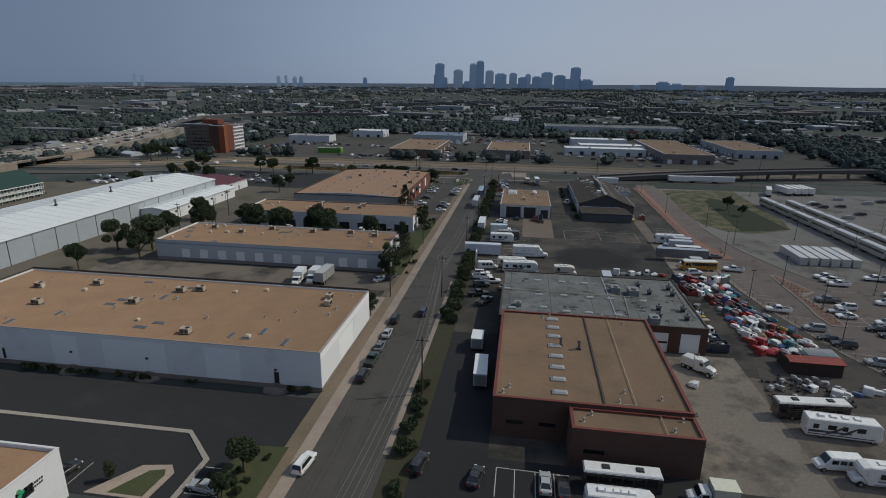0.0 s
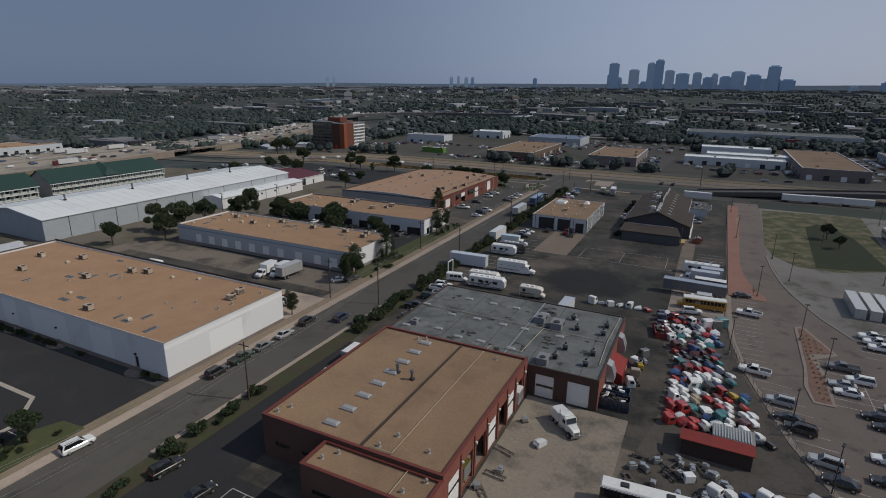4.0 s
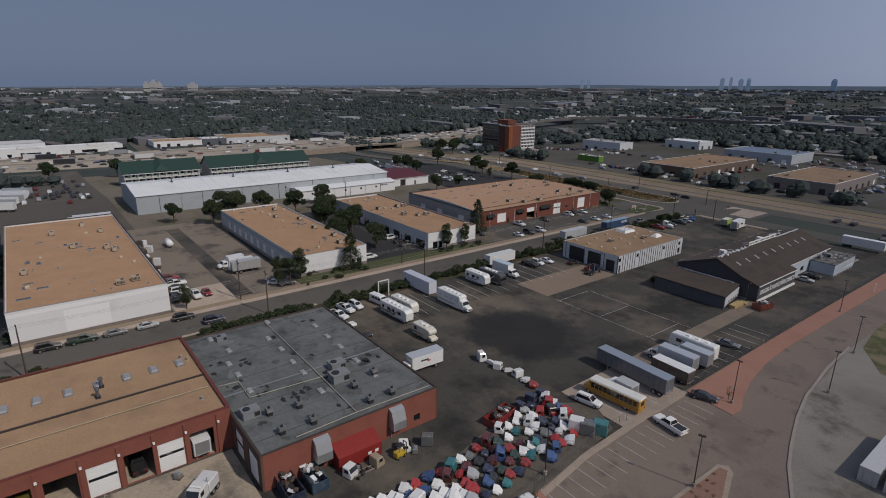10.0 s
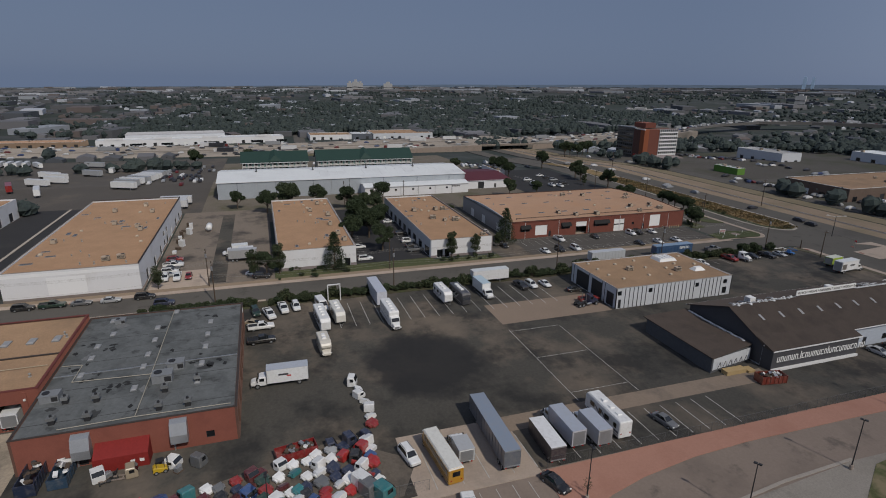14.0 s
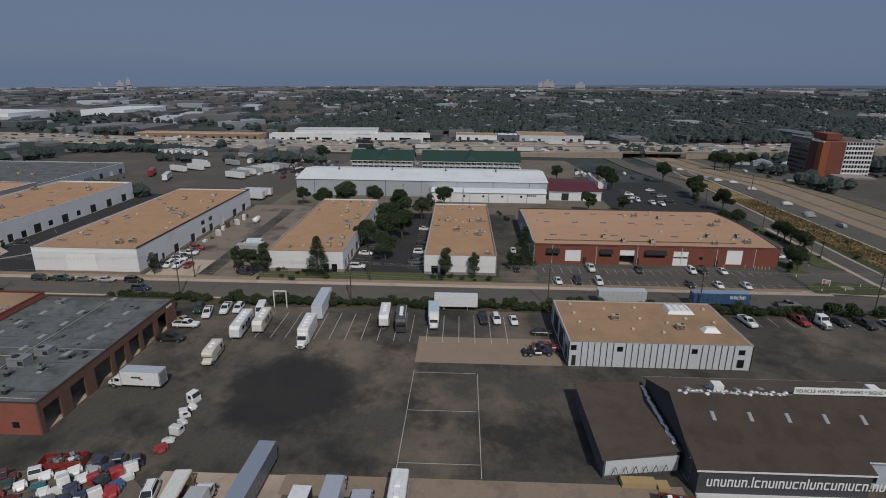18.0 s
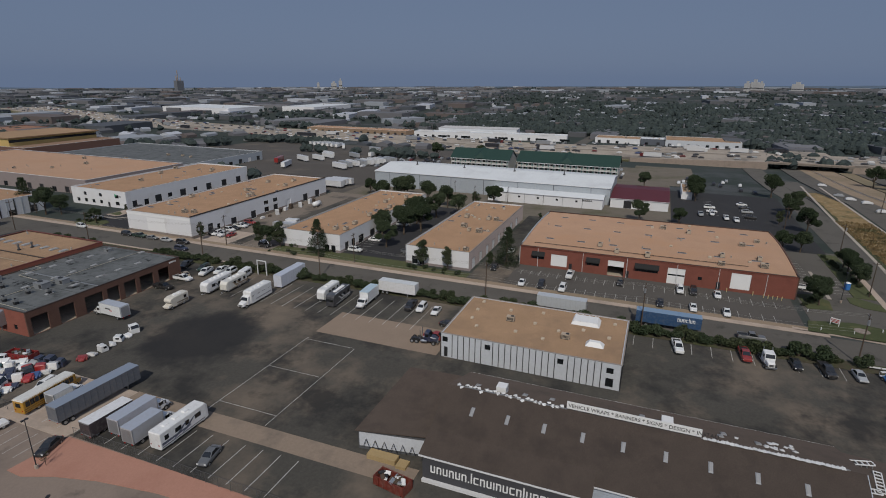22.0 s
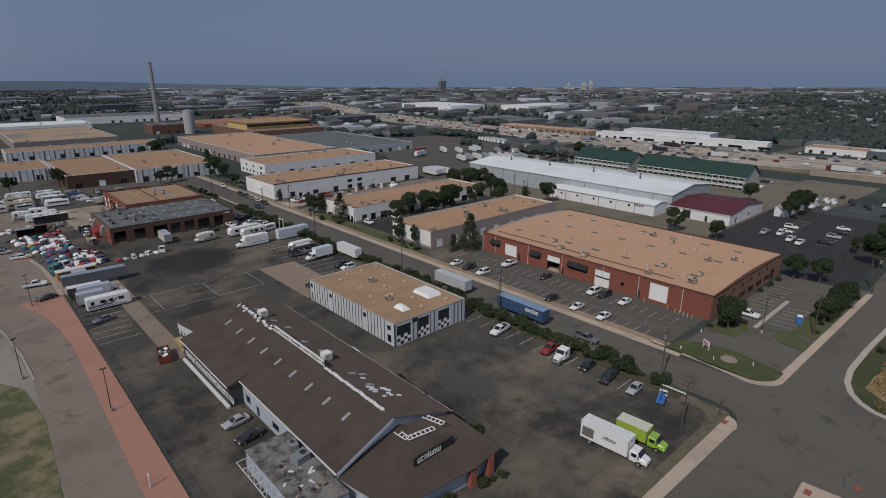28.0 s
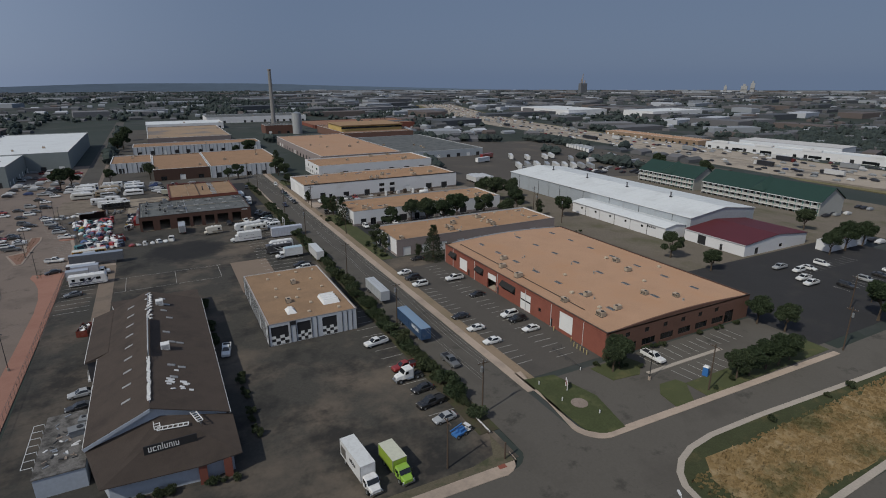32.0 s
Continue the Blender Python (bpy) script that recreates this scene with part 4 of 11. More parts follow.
# white warehouse with the tan roof, beside the street
ops = bays("S", -100, [(x, x + 0.85, 0.95, 3.35, "door") for x in (-69.4, -56.3, -35.3, -82, -94)])
ops += bays("N", -27.8, [(-34.4, -36.6, 0.06, 3.6, "dark"), (-38.2, -39.6, 0.06, 2.6, "window"), (-44.5, -47.0, 0.06, 3.0, "dark"), (-54, -56.5, 0.06, 3.2, "dark"), (-61.0, -63.4, 1.0, 3.0, "window"), (-61.0, -63.4, 4.2, 5.8, "window"), (-66.0, -68.4, 4.2, 5.8, "window"), (-66.0, -68.4, 0.06, 3.0, "dark"), (-73.4, -76, 0.06, 3.4, "roller"), (-84, -87, 0.06, 3.4, "dark"), (-92, -95, 0.06, 3.4, "dark")])
b, w, d, zr = building("warehouse", "long white panel warehouse with a tan gravel roof and pebbled base", "warehouse", -100, 68.6, -27.8, 94.3, 8.0, WHITEWALL, GRAVEL, EDGE, ops, 0.35, (0.9, STONEBASE, "SEN"), cope=0.2)
part("upper_coping", Geo().box(0, d - 0.1, 8.09, w, d + 0.1, 8.5).box(-0.1, 0, 8.09, 0.15, d, 8.35), COPING, b, "dark raised parapet edge")
part("repainted_patch", Geo().box(P(8.2), -0.008, 1.2, P(15.4), 0, 6.1), WHITEPATCH, b).matrix_basis = pose(w, 0, 0, 0, 0, 90) @ pose(0, 0, 0)
part("upper_band", Geo().box(0, -0.02, 6.6, d, 0.0, 7.4), WHITEPATCH, b).matrix_basis = pose(w, 0, 0, 0, 0, 90)
for x in (-69.0, -55.9, -34.9):
    g = Geo().loft([[(P(x + 100) + 1.9 * math.cos(k), 0.0 - 0.25 * j, 0.0 + max(0, 1.1 * math.sin(k))) for k in [math.pi * i / 10 for i in range(11)]] for j in (0, 1)])
    part("door_surround", g, STONEBASE, b, "arched dark stone surround")
    part("wall_lamp", Geo().box(P(x + 100) - 0.2, -0.3, 3.7, P(x + 100) + 0.2, 0, 4.0), DARK, b)
for x0_, x1_ in ((14.0, 22.5), (34.0, 39.5), (45.0, 58.0), (66.0, 73.0)):
    part("repainted_patch", Geo().box(x0_, -0.006, 0.95, x1_, 0.0, 7.2), WHITEPATCH, b)
for x in (-69.0, -55.9, -34.9):
    g = Geo().loft([[(P(x + 100) + (2.6 - 0.5 * j) * math.cos(k), -(2.2 - 0.4 * j) * math.sin(k) - 0.3, 0.0 if j == 0 else 0.34) for k in [math.pi * i / 8 for i in range(9)]] for j in (0, 1)])
    part("stoop", g, STONEBASE, b, "curved pebble stoop before the door")
for x, y in ((12, 21), (24, 25), (46, 24), (50, 25.5), (81, 26), (82, 22.5), (60, 4), (40, 16), (20, 12)):
    on_roof(b, "rooftop_unit", x, y, zr, 90 if x > 70 else 0)
scatter_roof(b, "flush_skylight", 14, w, d, zr, 11)
scatter_roof(b, "vent", 18, w, d, zr, 12)
scatter_roof(b, "cowl", 6, w, d, zr, 13)

# its southern neighbour
ops = bays("N", -47.5, [(-50, -52, 0.06, 3.0, "dark"), (-55, -57, 0.06, 2.6, "window"), (-60, -63, 0.06, 3.4, "dark"), (-66, -68, 1.0, 3.0, "window"), (-72, -75, 0.06, 3.4, "dark"), (-79, -81, 1, 3, "window"), (-86, -89, 0.06, 3.4, "dark"), (-95, -98, 0.06, 3.4, "dark"), (-104, -107, 0.06, 3.4, "dark")])
ops += bays("E", 15.5, [(18, 19.5, 1.2, 2.8, "window"), (22, 23.5, 1.2, 2.8, "window"), (26, 27.5, 1.2, 2.8, "window"), (30, 31.5, 1.2, 2.8, "window"), (34, 35.2, 0.06, 2.3, "door"), (38, 40, 1.2, 2.8, "window"), (38, 40, 4.4, 5.9, "window"), (30, 31.5, 4.4, 5.9, "window"), (22, 23.5, 4.4, 5.9, "window")])
b, w, d, zr = building("office_warehouse", "white office warehouse with a tan gravel roof and small windows", "warehouse", -112, 15.5, -47.8, 43.6, 7.6, WHITEWALL, GRAVEL, TRIMWHITE, ops, 0.5, cope=0.3)
g = Geo()
for k in range(7):
    g.box(P(25.6) - 2.2 + 0.34 * k, -0.05, 5.4 + 0.06 * (k % 2), P(25.6) - 2.2 + 0.34 * k + 0.22, 0.0, 5.72)
for k in range(5):
    g.box(P(25.6) - 1.6 + 0.34 * k, -0.05, 4.95, P(25.6) - 1.6 + 0.34 * k + 0.22, 0.0, 5.2)
tagged(part("sign", g, DARK, b, "dark lettering too small to read")).matrix_basis = pose(w, 0, 0, 0, 0, 90)
g = Geo()
for k in range(3):
    g.cyl((P(25.6) - 3.3 + 0.4 * (k % 2), -0.06, 5.3 + 0.35 * k), (P(25.6) - 3.3 + 0.4 * (k % 2), 0.0, 5.3 + 0.35 * k), 0.32, sides=6)
part("sign_mark", g, plain("green_sign", (0.05, 0.32, 0.16)), b, "green leaf-like mark").matrix_basis = pose(w, 0, 0, 0, 0, 90)
scatter_roof(b, "rooftop_unit", 5, w, d, zr, 21)
scatter_roof(b, "vent", 14, w, d, zr, 22)
scatter_roof(b, "flush_skylight", 8, w, d, zr, 23)

# third warehouse, docks to the south
ops = bays("S", -93, [(x, x + 2.3, 1.0, 3.9, "roller") for x in (-86, -81, -76, -71, -66, -61, -56, -50, -44, -39)])
ops += bays("N", -32.8, [(-35.4, -37.4, 0.06, 3.0, "dark"), (-39, -41, 0.06, 3.0, "window"), (-43, -46, 0.06, 3.0, "window"), (-50, -53, 0.06, 3.0, "dark"), (-56, -58, 0.06, 3.0, "window"), (-61, -64, 0.06, 3.0, "dark"), (-68, -71, 0.06, 3.0, "window"), (-75, -78, 0.06, 3.0, "dark"), (-82, -85, 0.06, 3.0, "window")])
ops += bays("E", 123.5, [(137.5, 139, 0.06, 2.6, "window"), (139.6, 141, 0.06, 2.6, "window")])
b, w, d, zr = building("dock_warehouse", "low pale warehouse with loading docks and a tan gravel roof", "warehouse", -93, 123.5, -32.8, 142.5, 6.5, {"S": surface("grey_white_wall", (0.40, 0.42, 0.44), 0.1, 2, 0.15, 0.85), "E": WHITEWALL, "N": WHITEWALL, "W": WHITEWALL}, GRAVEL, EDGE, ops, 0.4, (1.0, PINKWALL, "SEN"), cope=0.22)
part("blue_band", Geo().box(0, -0.02, 5.2, w, 0.0, 5.6), surface("faded_blue_band", (0.22, 0.28, 0.36), 0.15, 2, 0.3, 0.8), b)
for x, y in ((10, 18), (22, 14), (30, 20), (45, 19), (58, 20), (66, 21), (67, 17.5)):
    on_roof(b, "rooftop_unit", x, y, zr)
scatter_roof(b, "cowl", 8, w, d, zr, 31)
scatter_roof(b, "flush_skylight", 10, w, d, zr, 32)
scatter_roof(b, "vent", 10, w, d, zr, 33)

# fourth warehouse
ops = bays("S", -90, [(x, x + 3.4, 0.06, 2.9, "window" if i % 2 else "dark") for i, x in enumerate((-87, -81, -75, -69, -63, -57, -51, -45, -39))] + [(-36.6, -34.4, 0.06, 3.0, "window")])
ops += bays("N", -33.0, [(x, x - 2.4, 0.06, 3.2, "roller") for x in (-35, -41, -47, -53, -59, -66, -73, -80)])
ops += bays("E", 162.4, [(164.2, 165.8, 0.06, 2.7, "window"), (166.4, 167.6, 0.06, 2.7, "window")])
b, w, d, zr = building("long_warehouse", "narrow pale warehouse with dark shopfront bays and a tan roof", "warehouse", -90, 162.4, -33.0, 180.2, 6.1, {"S": LIGHTMETAL, "E": WHITEWALL, "N": PINKWALL, "W": WHITEWALL}, GRAVEL, EDGE, ops, 0.4, (0.8, PINKWALL, "E"), cope=0.22)
scatter_roof(b, "rooftop_unit", 7, w, d, zr, 41)
scatter_roof(b, "vent", 12, w, d, zr, 42)
scatter_roof(b, "flush_skylight", 8, w, d, zr, 43)
scatter_roof(b, "cowl", 8, w, d, zr, 44)

# brick building with the great tan roof
ops = bays("E", 190.5, [(198.8, 202.9, 0.9, 4.7, "roller"), (212.9, 216.7, 0.06, 5.0, "half"), (226.7, 230.6, 0.06, 4.9, "glazed"), (240.3, 244.4, 0.9, 5.6, "roller"), (194.0, 197.0, 2.6, 4.4, "strip"), (207.8, 210.8, 2.6, 4.4, "strip"), (219.4, 224.6, 2.6, 4.4, "strip"), (237.4, 238.3, 0.06, 2.3, "door"), (233.4, 234.3, 2.2, 3.2, "window"), (203.4, 204.2, 0.06, 2.3, "door"), (217.2, 218.0, 0.06, 2.3, "door")])
ops += bays("N", -43.3, [(x, x - 3.6, 0.8, 2.5, "strip") for x in (-47.5, -52.5, -57.5, -62.5, -67.5, -72.5)] + [(x, x - 1.2, 4.1, 5.3, "window") for x in (-48, -53, -58, -63, -68, -73)] + [(-76.5, -79.3, 0.06, 3.4, "window")])
ops += bays("S", -84.0, [(-76, -73, 0.06, 3.4, "roller"), (-66, -63, 0.06, 3.4, "roller"), (-54, -51, 0.06, 3.4, "roller")])
# south wall: pale block with its shade put into the grey
b, w, d, zr = building("brick_warehouse", "large red-brick warehouse with an orange-tan gravel roof and dock doors", "warehouse", -84.0, 190.4, -43.3, 253.6, 6.5, {"S": surface("shaded_grey_block", (0.30, 0.29, 0.285), 0.12, 2, 0.2, 0.85), "E": BRICK, "N": SHADEBRICK, "W": SHADEBRICK}, GRAVEL2, COPING, ops, 0.25, cope=0.3)
part("roof_crown", Geo().loft([[(w * t, 0.4, zr + 1.1 * math.sin(math.pi * t) + (-0.05)) for t in [i / 12 for i in range(13)]] + [(w, 0.4, zr - 0.2), (0, 0.4, zr - 0.2)], [(w * t, d - 0.4, zr + 1.1 * math.sin(math.pi * t) + (-0.05)) for t in [i / 12 for i in range(13)]] + [(w, d - 0.4, zr - 0.2), (0, d - 0.4, zr - 0.2)]]), GRAVEL2, b, "gently bowed tan gravel roof")
for yy in (0.0, d - 0.35):
    part("gable", Geo().loft([[(w * t, yy, 6.3 + 1.1 * math.sin(math.pi * t) + 0.1) for t in [i / 12 for i in range(13)]] + [(w, yy, 6.2), (0, yy, 6.2)], [(w * t, yy + 0.35, 6.3 + 1.1 * math.sin(math.pi * t) + 0.1) for t in [i / 12 for i in range(13)]] + [(w, yy + 0.35, 6.2), (0, yy + 0.35, 6.2)]]), SHADEBRICK if yy else GREYMETAL, b)
for a, bb in ((194.0, 197.0), (207.8, 210.8), (219.4, 224.6)):
    g = Geo().loft([[(P(a - 190.5) - 0.2, 0, 5.1), (P(a - 190.5) - 0.2, -1.1, 4.0), (P(a - 190.5) - 0.2, -1.1, 3.75), (P(a - 190.5) - 0.2, 0, 3.75)], [(P(bb - 190.5) + 0.2, 0, 5.1), (P(bb - 190.5) + 0.2, -1.1, 4.0), (P(bb - 190.5) + 0.2, -1.1, 3.75), (P(bb - 190.5) + 0.2, 0, 3.75)]])
    part("awning", g, plain("black_awning_cloth", (0.02, 0.02, 0.02), 0.9), b, "black cloth awning").matrix_basis = pose(w, 0, 0, 0, 0, 90)
for y in (6, 20, 33, 47, 58, 70):
    part("downpipe", Geo().cyl((w + 0.08, y, 0), (w + 0.08, y, 6.2), 0.07, sides=6), TRIMWHITE, b)
part("gas_pipe", Geo().cyl((w - 4, 4, zr + 0.55), (w - 4, d - 12, zr + 0.55), 0.09, sides=6).box(w - 4.2, 4, zr, w - 3.8, 4.2, zr + 0.5), COPING, b)


def crown_z(x, w, z):
    return z + 1.1 * math.sin(math.pi * x / w) - 0.08


r = random.Random(51)
for i in range(7):
    for j in range(3):
        x, y = w * (0.2 + 0.3 * j), d * (0.1 + 0.13 * i)
        on_roof(b, "flush_skylight", x, y, crown_z(x, w, zr), 90)
for i in range(26):
    x, y = r.uniform(3, w - 3), r.uniform(3, d - 3)
    on_roof(b, r.choice(("vent", "cowl", "vent", "rooftop_unit")), x, y, crown_z(x, w, zr), r.choice((0, 90)), r.uniform(0.8, 1.1))

# striped metal building in the yard
ops = bays("E", 189.6, [(190.2, 190.9, 0.06, 2.5, "door"), (189.9, 190.9, 3.6, 4.8, "window"), (197.6, 198.6, 3.5, 4.7, "window"), (209.9, 210.9, 3.4, 4.6, "window"), (217.6, 218.7, 3.4, 4.6, "window"), (217.6, 218.8, 0.5, 2.4, "window")])
ops += bays("N", 10.5, [(10.0, 6.7, 0.06, 4.8, "dark"), (5.0, 2.3, 0.06, 4.9, "dark"), (0.0, -3.0, 0.06, 4.9, "dark")])
ops += bays("S", -7.2, [(-5.0, 0.0, 0.06, 4.8, "dark"), (1.2, 5.2, 0.06, 4.8, "dark"), (7.0, 9.6, 0.06, 3.8, "dark")])
b, w, d, zr = building("striped_building", "pale ribbed metal building with dark stripes and a tan roof", "workshop", -7.2, 189.6, 10.5, 219.9, 5.6, LIGHTMETAL, GRAVEL3, EDGE, ops, 0.05, cope=0.16)
for side, fr, length in (("E", pose(w, 0, 0, 0, 0, 90), d), ("N", pose(w, d, 0, 0, 0, 180), w), ("S", pose(0, 0, 0), w), ("W", pose(0, d, 0, 0, 0, 270), d)):
    n = round(length / 1.3)
    for i in range(n + 1):
        x = min(length - 0.14, length * i / n)
        if any(o[0] == side and o[1] - 0.3 < x < o[2] + 0.1 for o in ops):
            continue
        part("rib", Geo().box(x, -0.09, 0, x + 0.14, 0, 5.5), DARK, b).matrix_basis = fr
for (a0, a1, flip) in ((10.0, 6.7, 0), (5.0, 2.3, 1), (0.0, -3.0, 0)):
    g = Geo()
    for i in range(4):
        for j in range(3):
            if (i + j + flip) % 2 == 0:
                ww = P(a0 - a1) / 4
                g.box(P(10.5 - a0) + ww * i, 0.08, 0.2 + 0.75 * j, P(10.5 - a0) + ww * (i + 1), 0.12, 0.2 + 0.75 * (j + 1))
    part("chequered_band", g, WHITEPAINT, b, "white and black chequered band").matrix_basis = pose(w, d, 0, 0, 0, 180)
part("sign", Geo().box(P(10.5 - 6.4), -0.12, 4.5, P(10.5 - 5.2), 0.0, 5.5), DARK, b).matrix_basis = pose(w, d, 0, 0, 0, 180)
part("white_tarp", Geo().frustum((P(2.0), P(20.5), P(5.5), P(25.5)), (P(2.2), P(20.8), P(5.2), P(25.0)), zr, zr + 0.8), WHITEPAINT, b, "white covered roof unit")
for k in range(4):
    part("tarp_fold", Geo().box(P(2.1), P(20.9 + 1.15 * k), zr + 0.8, P(5.3), P(21.1 + 1.15 * k), zr + 0.95), WHITEPAINT, b)
part("white_cover", Geo().frustum((P(11.3), P(24.0), P(13.2), P(27.0)), (P(11.9), P(24.6), P(12.7), P(26.3)), zr, zr + 0.9), WHITEPAINT, b, "white covered roof unit")
on_roof(b, "rooftop_unit", P(8.2), P(10.0), zr, 90, 0.9)
on_roof(b, "rooftop_unit", P(11.6), P(20.5), zr, 90, 0.9)
for x, y in ((2, 3), (6, 3), (10, 3.2), (13, 5), (4, 9), (12.5, 12), (8, 14.5), (3, 15), (13.5, 17), (9.5, 19), (7.5, 23), (3, 28), (9, 27.5)):
    on_roof(b, "cowl", P(x), P(y), zr, 0, 0.75)

# brick workshop: main hall and low front part
ops = bays("E", 62.3, [(63.7, 66.7, 0.06, 4.9, "glazed"), (67.5, 70.3, 0.06, 4.9, "open"), (71.3, 74.4, 0.06, 4.9, "open"), (75.2, 78.2, 0.06, 4.9, "glazed"), (78.9, 81.9, 0.06, 4.9, "open"), (82.4, 85.3, 0.06, 4.8, "glazed"), (86.0, 88.8, 0.06, 4.8, "open")])
ops += bays("S", -2.2, [(-0.4, 1.8, 2.4, 3.2, "strip"), (3.8, 6.0, 2.4, 3.2, "strip")])
b, w, d, zr = building("workshop", "red-brick truck workshop with open bays and a tan gravel roof", "workshop", -2.2, 62.3, 22.5, 91.0, 7.2, {"S": SHADEBRICK, "E": BRICK, "N": BRICK, "W": SHADEBRICK}, GRAVEL3, REDCOPING, ops, 0.3)
part("roof_step", Geo().box(P(14.0), 0.4, zr, P(14.25), d - 0.4, zr + 0.25), COPING, b, "dark expansion joint")
part("gas_pipe", Geo().cyl((P(18.0), 1, zr + 0.3), (P(18.0), d - 1, zr + 0.3), 0.06, sides=6).cyl((P(15.2), 1.0, zr + 0.3), (P(18.0), 1.0, zr + 0.3), 0.06, sides=6), plain("yellow_pipe", (0.40, 0.34, 0.24)), b, "pale yellow gas pipe")
for i in range(8):
    on_roof(b, "skylight", P(8.6), P(2.6 + 3.4 * i), zr)
for x, y in ((9.5, 16.5), (12.2, 15.8)):
    on_roof(b, "exhaust", P(x), P(y), zr, 0, 0.8)
for x, y in ((1.2, 1.5), (2.0, 3.0), (16.0, 1.5), (17.0, 4.0), (7.0, 27), (8.2, 27.6), (21.5, 3.0), (20.5, 26.5)):
    on_roof(b, "vent", P(x), P(y), zr)
for y in (66.9, 70.8, 74.8, 78.5, 82.1, 85.6, 89.4):
    part("pilaster", Geo().box(w, P(y - 62.3) - 0.25, 0, w + 0.18, P(y - 62.3) + 0.25, 6.8), BRICK, b)
    part("wall_lamp", Geo().box(w + 0.18, P(y - 62.3) - 0.15, 5.4, w + 0.45, P(y - 62.3) + 0.15, 5.7), LAMP, b)
b, w, d, zr = building("brick_annex", "lower brick front of the workshop with a red coping", "workshop", 7.5, 57.7, 22.6, 62.28, 6.6, {"S": SHADEBRICK, "E": BRICK, "N": BRICK, "W": SHADEBRICK}, GRAVEL3, REDCOPING, bays("E", 57.7, [(58.6, 61.4, 0.06, 4.6, "glazed")]) + bays("S", 7.5, [(9.0, 11.5, 2.4, 3.2, "strip")]), 0.3)
for x, y in ((1.5, 2.0), (2.6, 3.5), (12, 1.5), (13.5, 3.8)):
    on_roof(b, "vent", P(x), P(y), zr)
part("gas_pipe", Geo().cyl((P(11), 0.5, zr + 0.3), (P(11), d - 0.3, zr + 0.3), 0.06, sides=6), plain("yellow_pipe_front", (0.40, 0.34, 0.24)), b, "pale yellow gas pipe")

# grey-roofed workshop beside it
ops = bays("S", -2.8, [(23.8, 26.6, 0.06, 4.5, "glazed"), (28.6, 31.8, 0.06, 4.5, "roller")])
ops += bays("N", 33.0, [(32.2, 29.0, 0.06, 4.4, "open"), (26.9, 23.8, 0.06, 4.4, "open"), (21.6, 17.6, 0.06, 4.4, "open"), (16.6, 13.8, 0.06, 4.4, "open"), (12.6, 9.6, 0.06, 4.4, "open"), (8.6, 5.0, 0.06, 4.4, "open"), (3.6, 0.6, 0.06, 4.4, "open")])
ops += bays("E", 91.0, [(97.6, 98.6, 0.06, 2.3, "door"), (112, 113, 1.2, 2.4, "window")])
b, w, d, zr = building("grey_roof_workshop", "red-brick workshop with a patched grey tar roof and open bays", "workshop", -2.8, 91.02, 33.0, 116.0, 6.0, {"S": SHADEBRICK, "E": BRICK, "N": SHADEBRICK, "W": SHADEBRICK}, TAR, COPING, ops, 0.12, cope=0.3)
part("roof_ridge", Geo().box(P(20.8), 0.4, zr, P(21.0), d - 0.4, zr + 0.12), STEEL, b)
r = random.Random(61)
GREYS = [surface("tar_patch_%d" % k, (v, v * 1.02, v * 1.02), 0.3, 3, 0.5, 0.85, 0, 0.15) for k, v in enumerate((0.022, 0.05, 0.10, 0.16))]


def roof_patch(x, y, a, c, k, lift):
    n = 11
    ring = [(P(x) + a * math.cos(2 * math.pi * q / n) * r.uniform(0.45, 1.2), P(y) + c * math.sin(2 * math.pi * q / n) * r.uniform(0.45, 1.2)) for q in range(n)]
    part("roof_patch", Geo().loft([[(px, py, zr - 0.01) for px, py in ring], [(px, py, zr + lift) for px, py in ring]]), GREYS[k], b)


# black ponded tar in loose clusters, and a few grey repairs
i = 0
for x, y, n in ((13.2, 5.9, 5), (12.4, 2.0, 3), (21.8, 5.3, 4), (19.4, 2.6, 3), (26.6, 9.4, 5), (26.8, 7.2, 3), (32.1, 11.9, 2), (20.8, 19.3, 4), (22.6, 15.1, 3), (22.1, 21.9, 3), (8.0, 12.0, 2), (16.0, 14.0, 2), (5.0, 20.0, 2)):
    for _ in range(n):
        roof_patch(x + r.uniform(-1.6, 1.6), y + r.uniform(-1.3, 1.3), r.uniform(0.3, 0.95), r.uniform(0.3, 0.8), 0, 0.006 + 0.001 * (i % 6))
        i += 1
for _ in range(16):
    roof_patch(r.uniform(2, 34), r.uniform(2, 23), r.uniform(0.6, 1.8), r.uniform(0.5, 1.4), r.choice((1, 2, 3)), 0.004)
for i in range(9):
    part("roof_seam", Geo().box(P(1.6 + 3.9 * i), 0.4, zr - 0.01, P(1.6 + 3.9 * i) + 0.12, d - 0.4, zr + 0.012), GREYS[1 + i % 2], b)
for x, y in ((2.2, 3.9), (7.9, 5.1), (12.1, 3.8), (16.1, 3.9), (21.3, 3.8), (7.3, 11.6), (12.1, 11.9), (17.1, 11.7), (21.0, 11.7), (27.1, 11.6), (7.2, 19.9), (12.2, 19.8), (16.8, 19.8), (22.3, 19.7), (1.0, 13.8), (27.6, 19.6)):
    ob = on_roof(b, "skylight", P(x), P(y), zr, 0, 0.72)
for x, y, k in ((22.5, 16.3, 1.15), (25.8, 15.0, 1.3), (27.1, 1.9, 1.1), (3.3, 5.3, 0.8)):
    on_roof(b, "grey_unit", P(x), P(y), zr, 90, k)
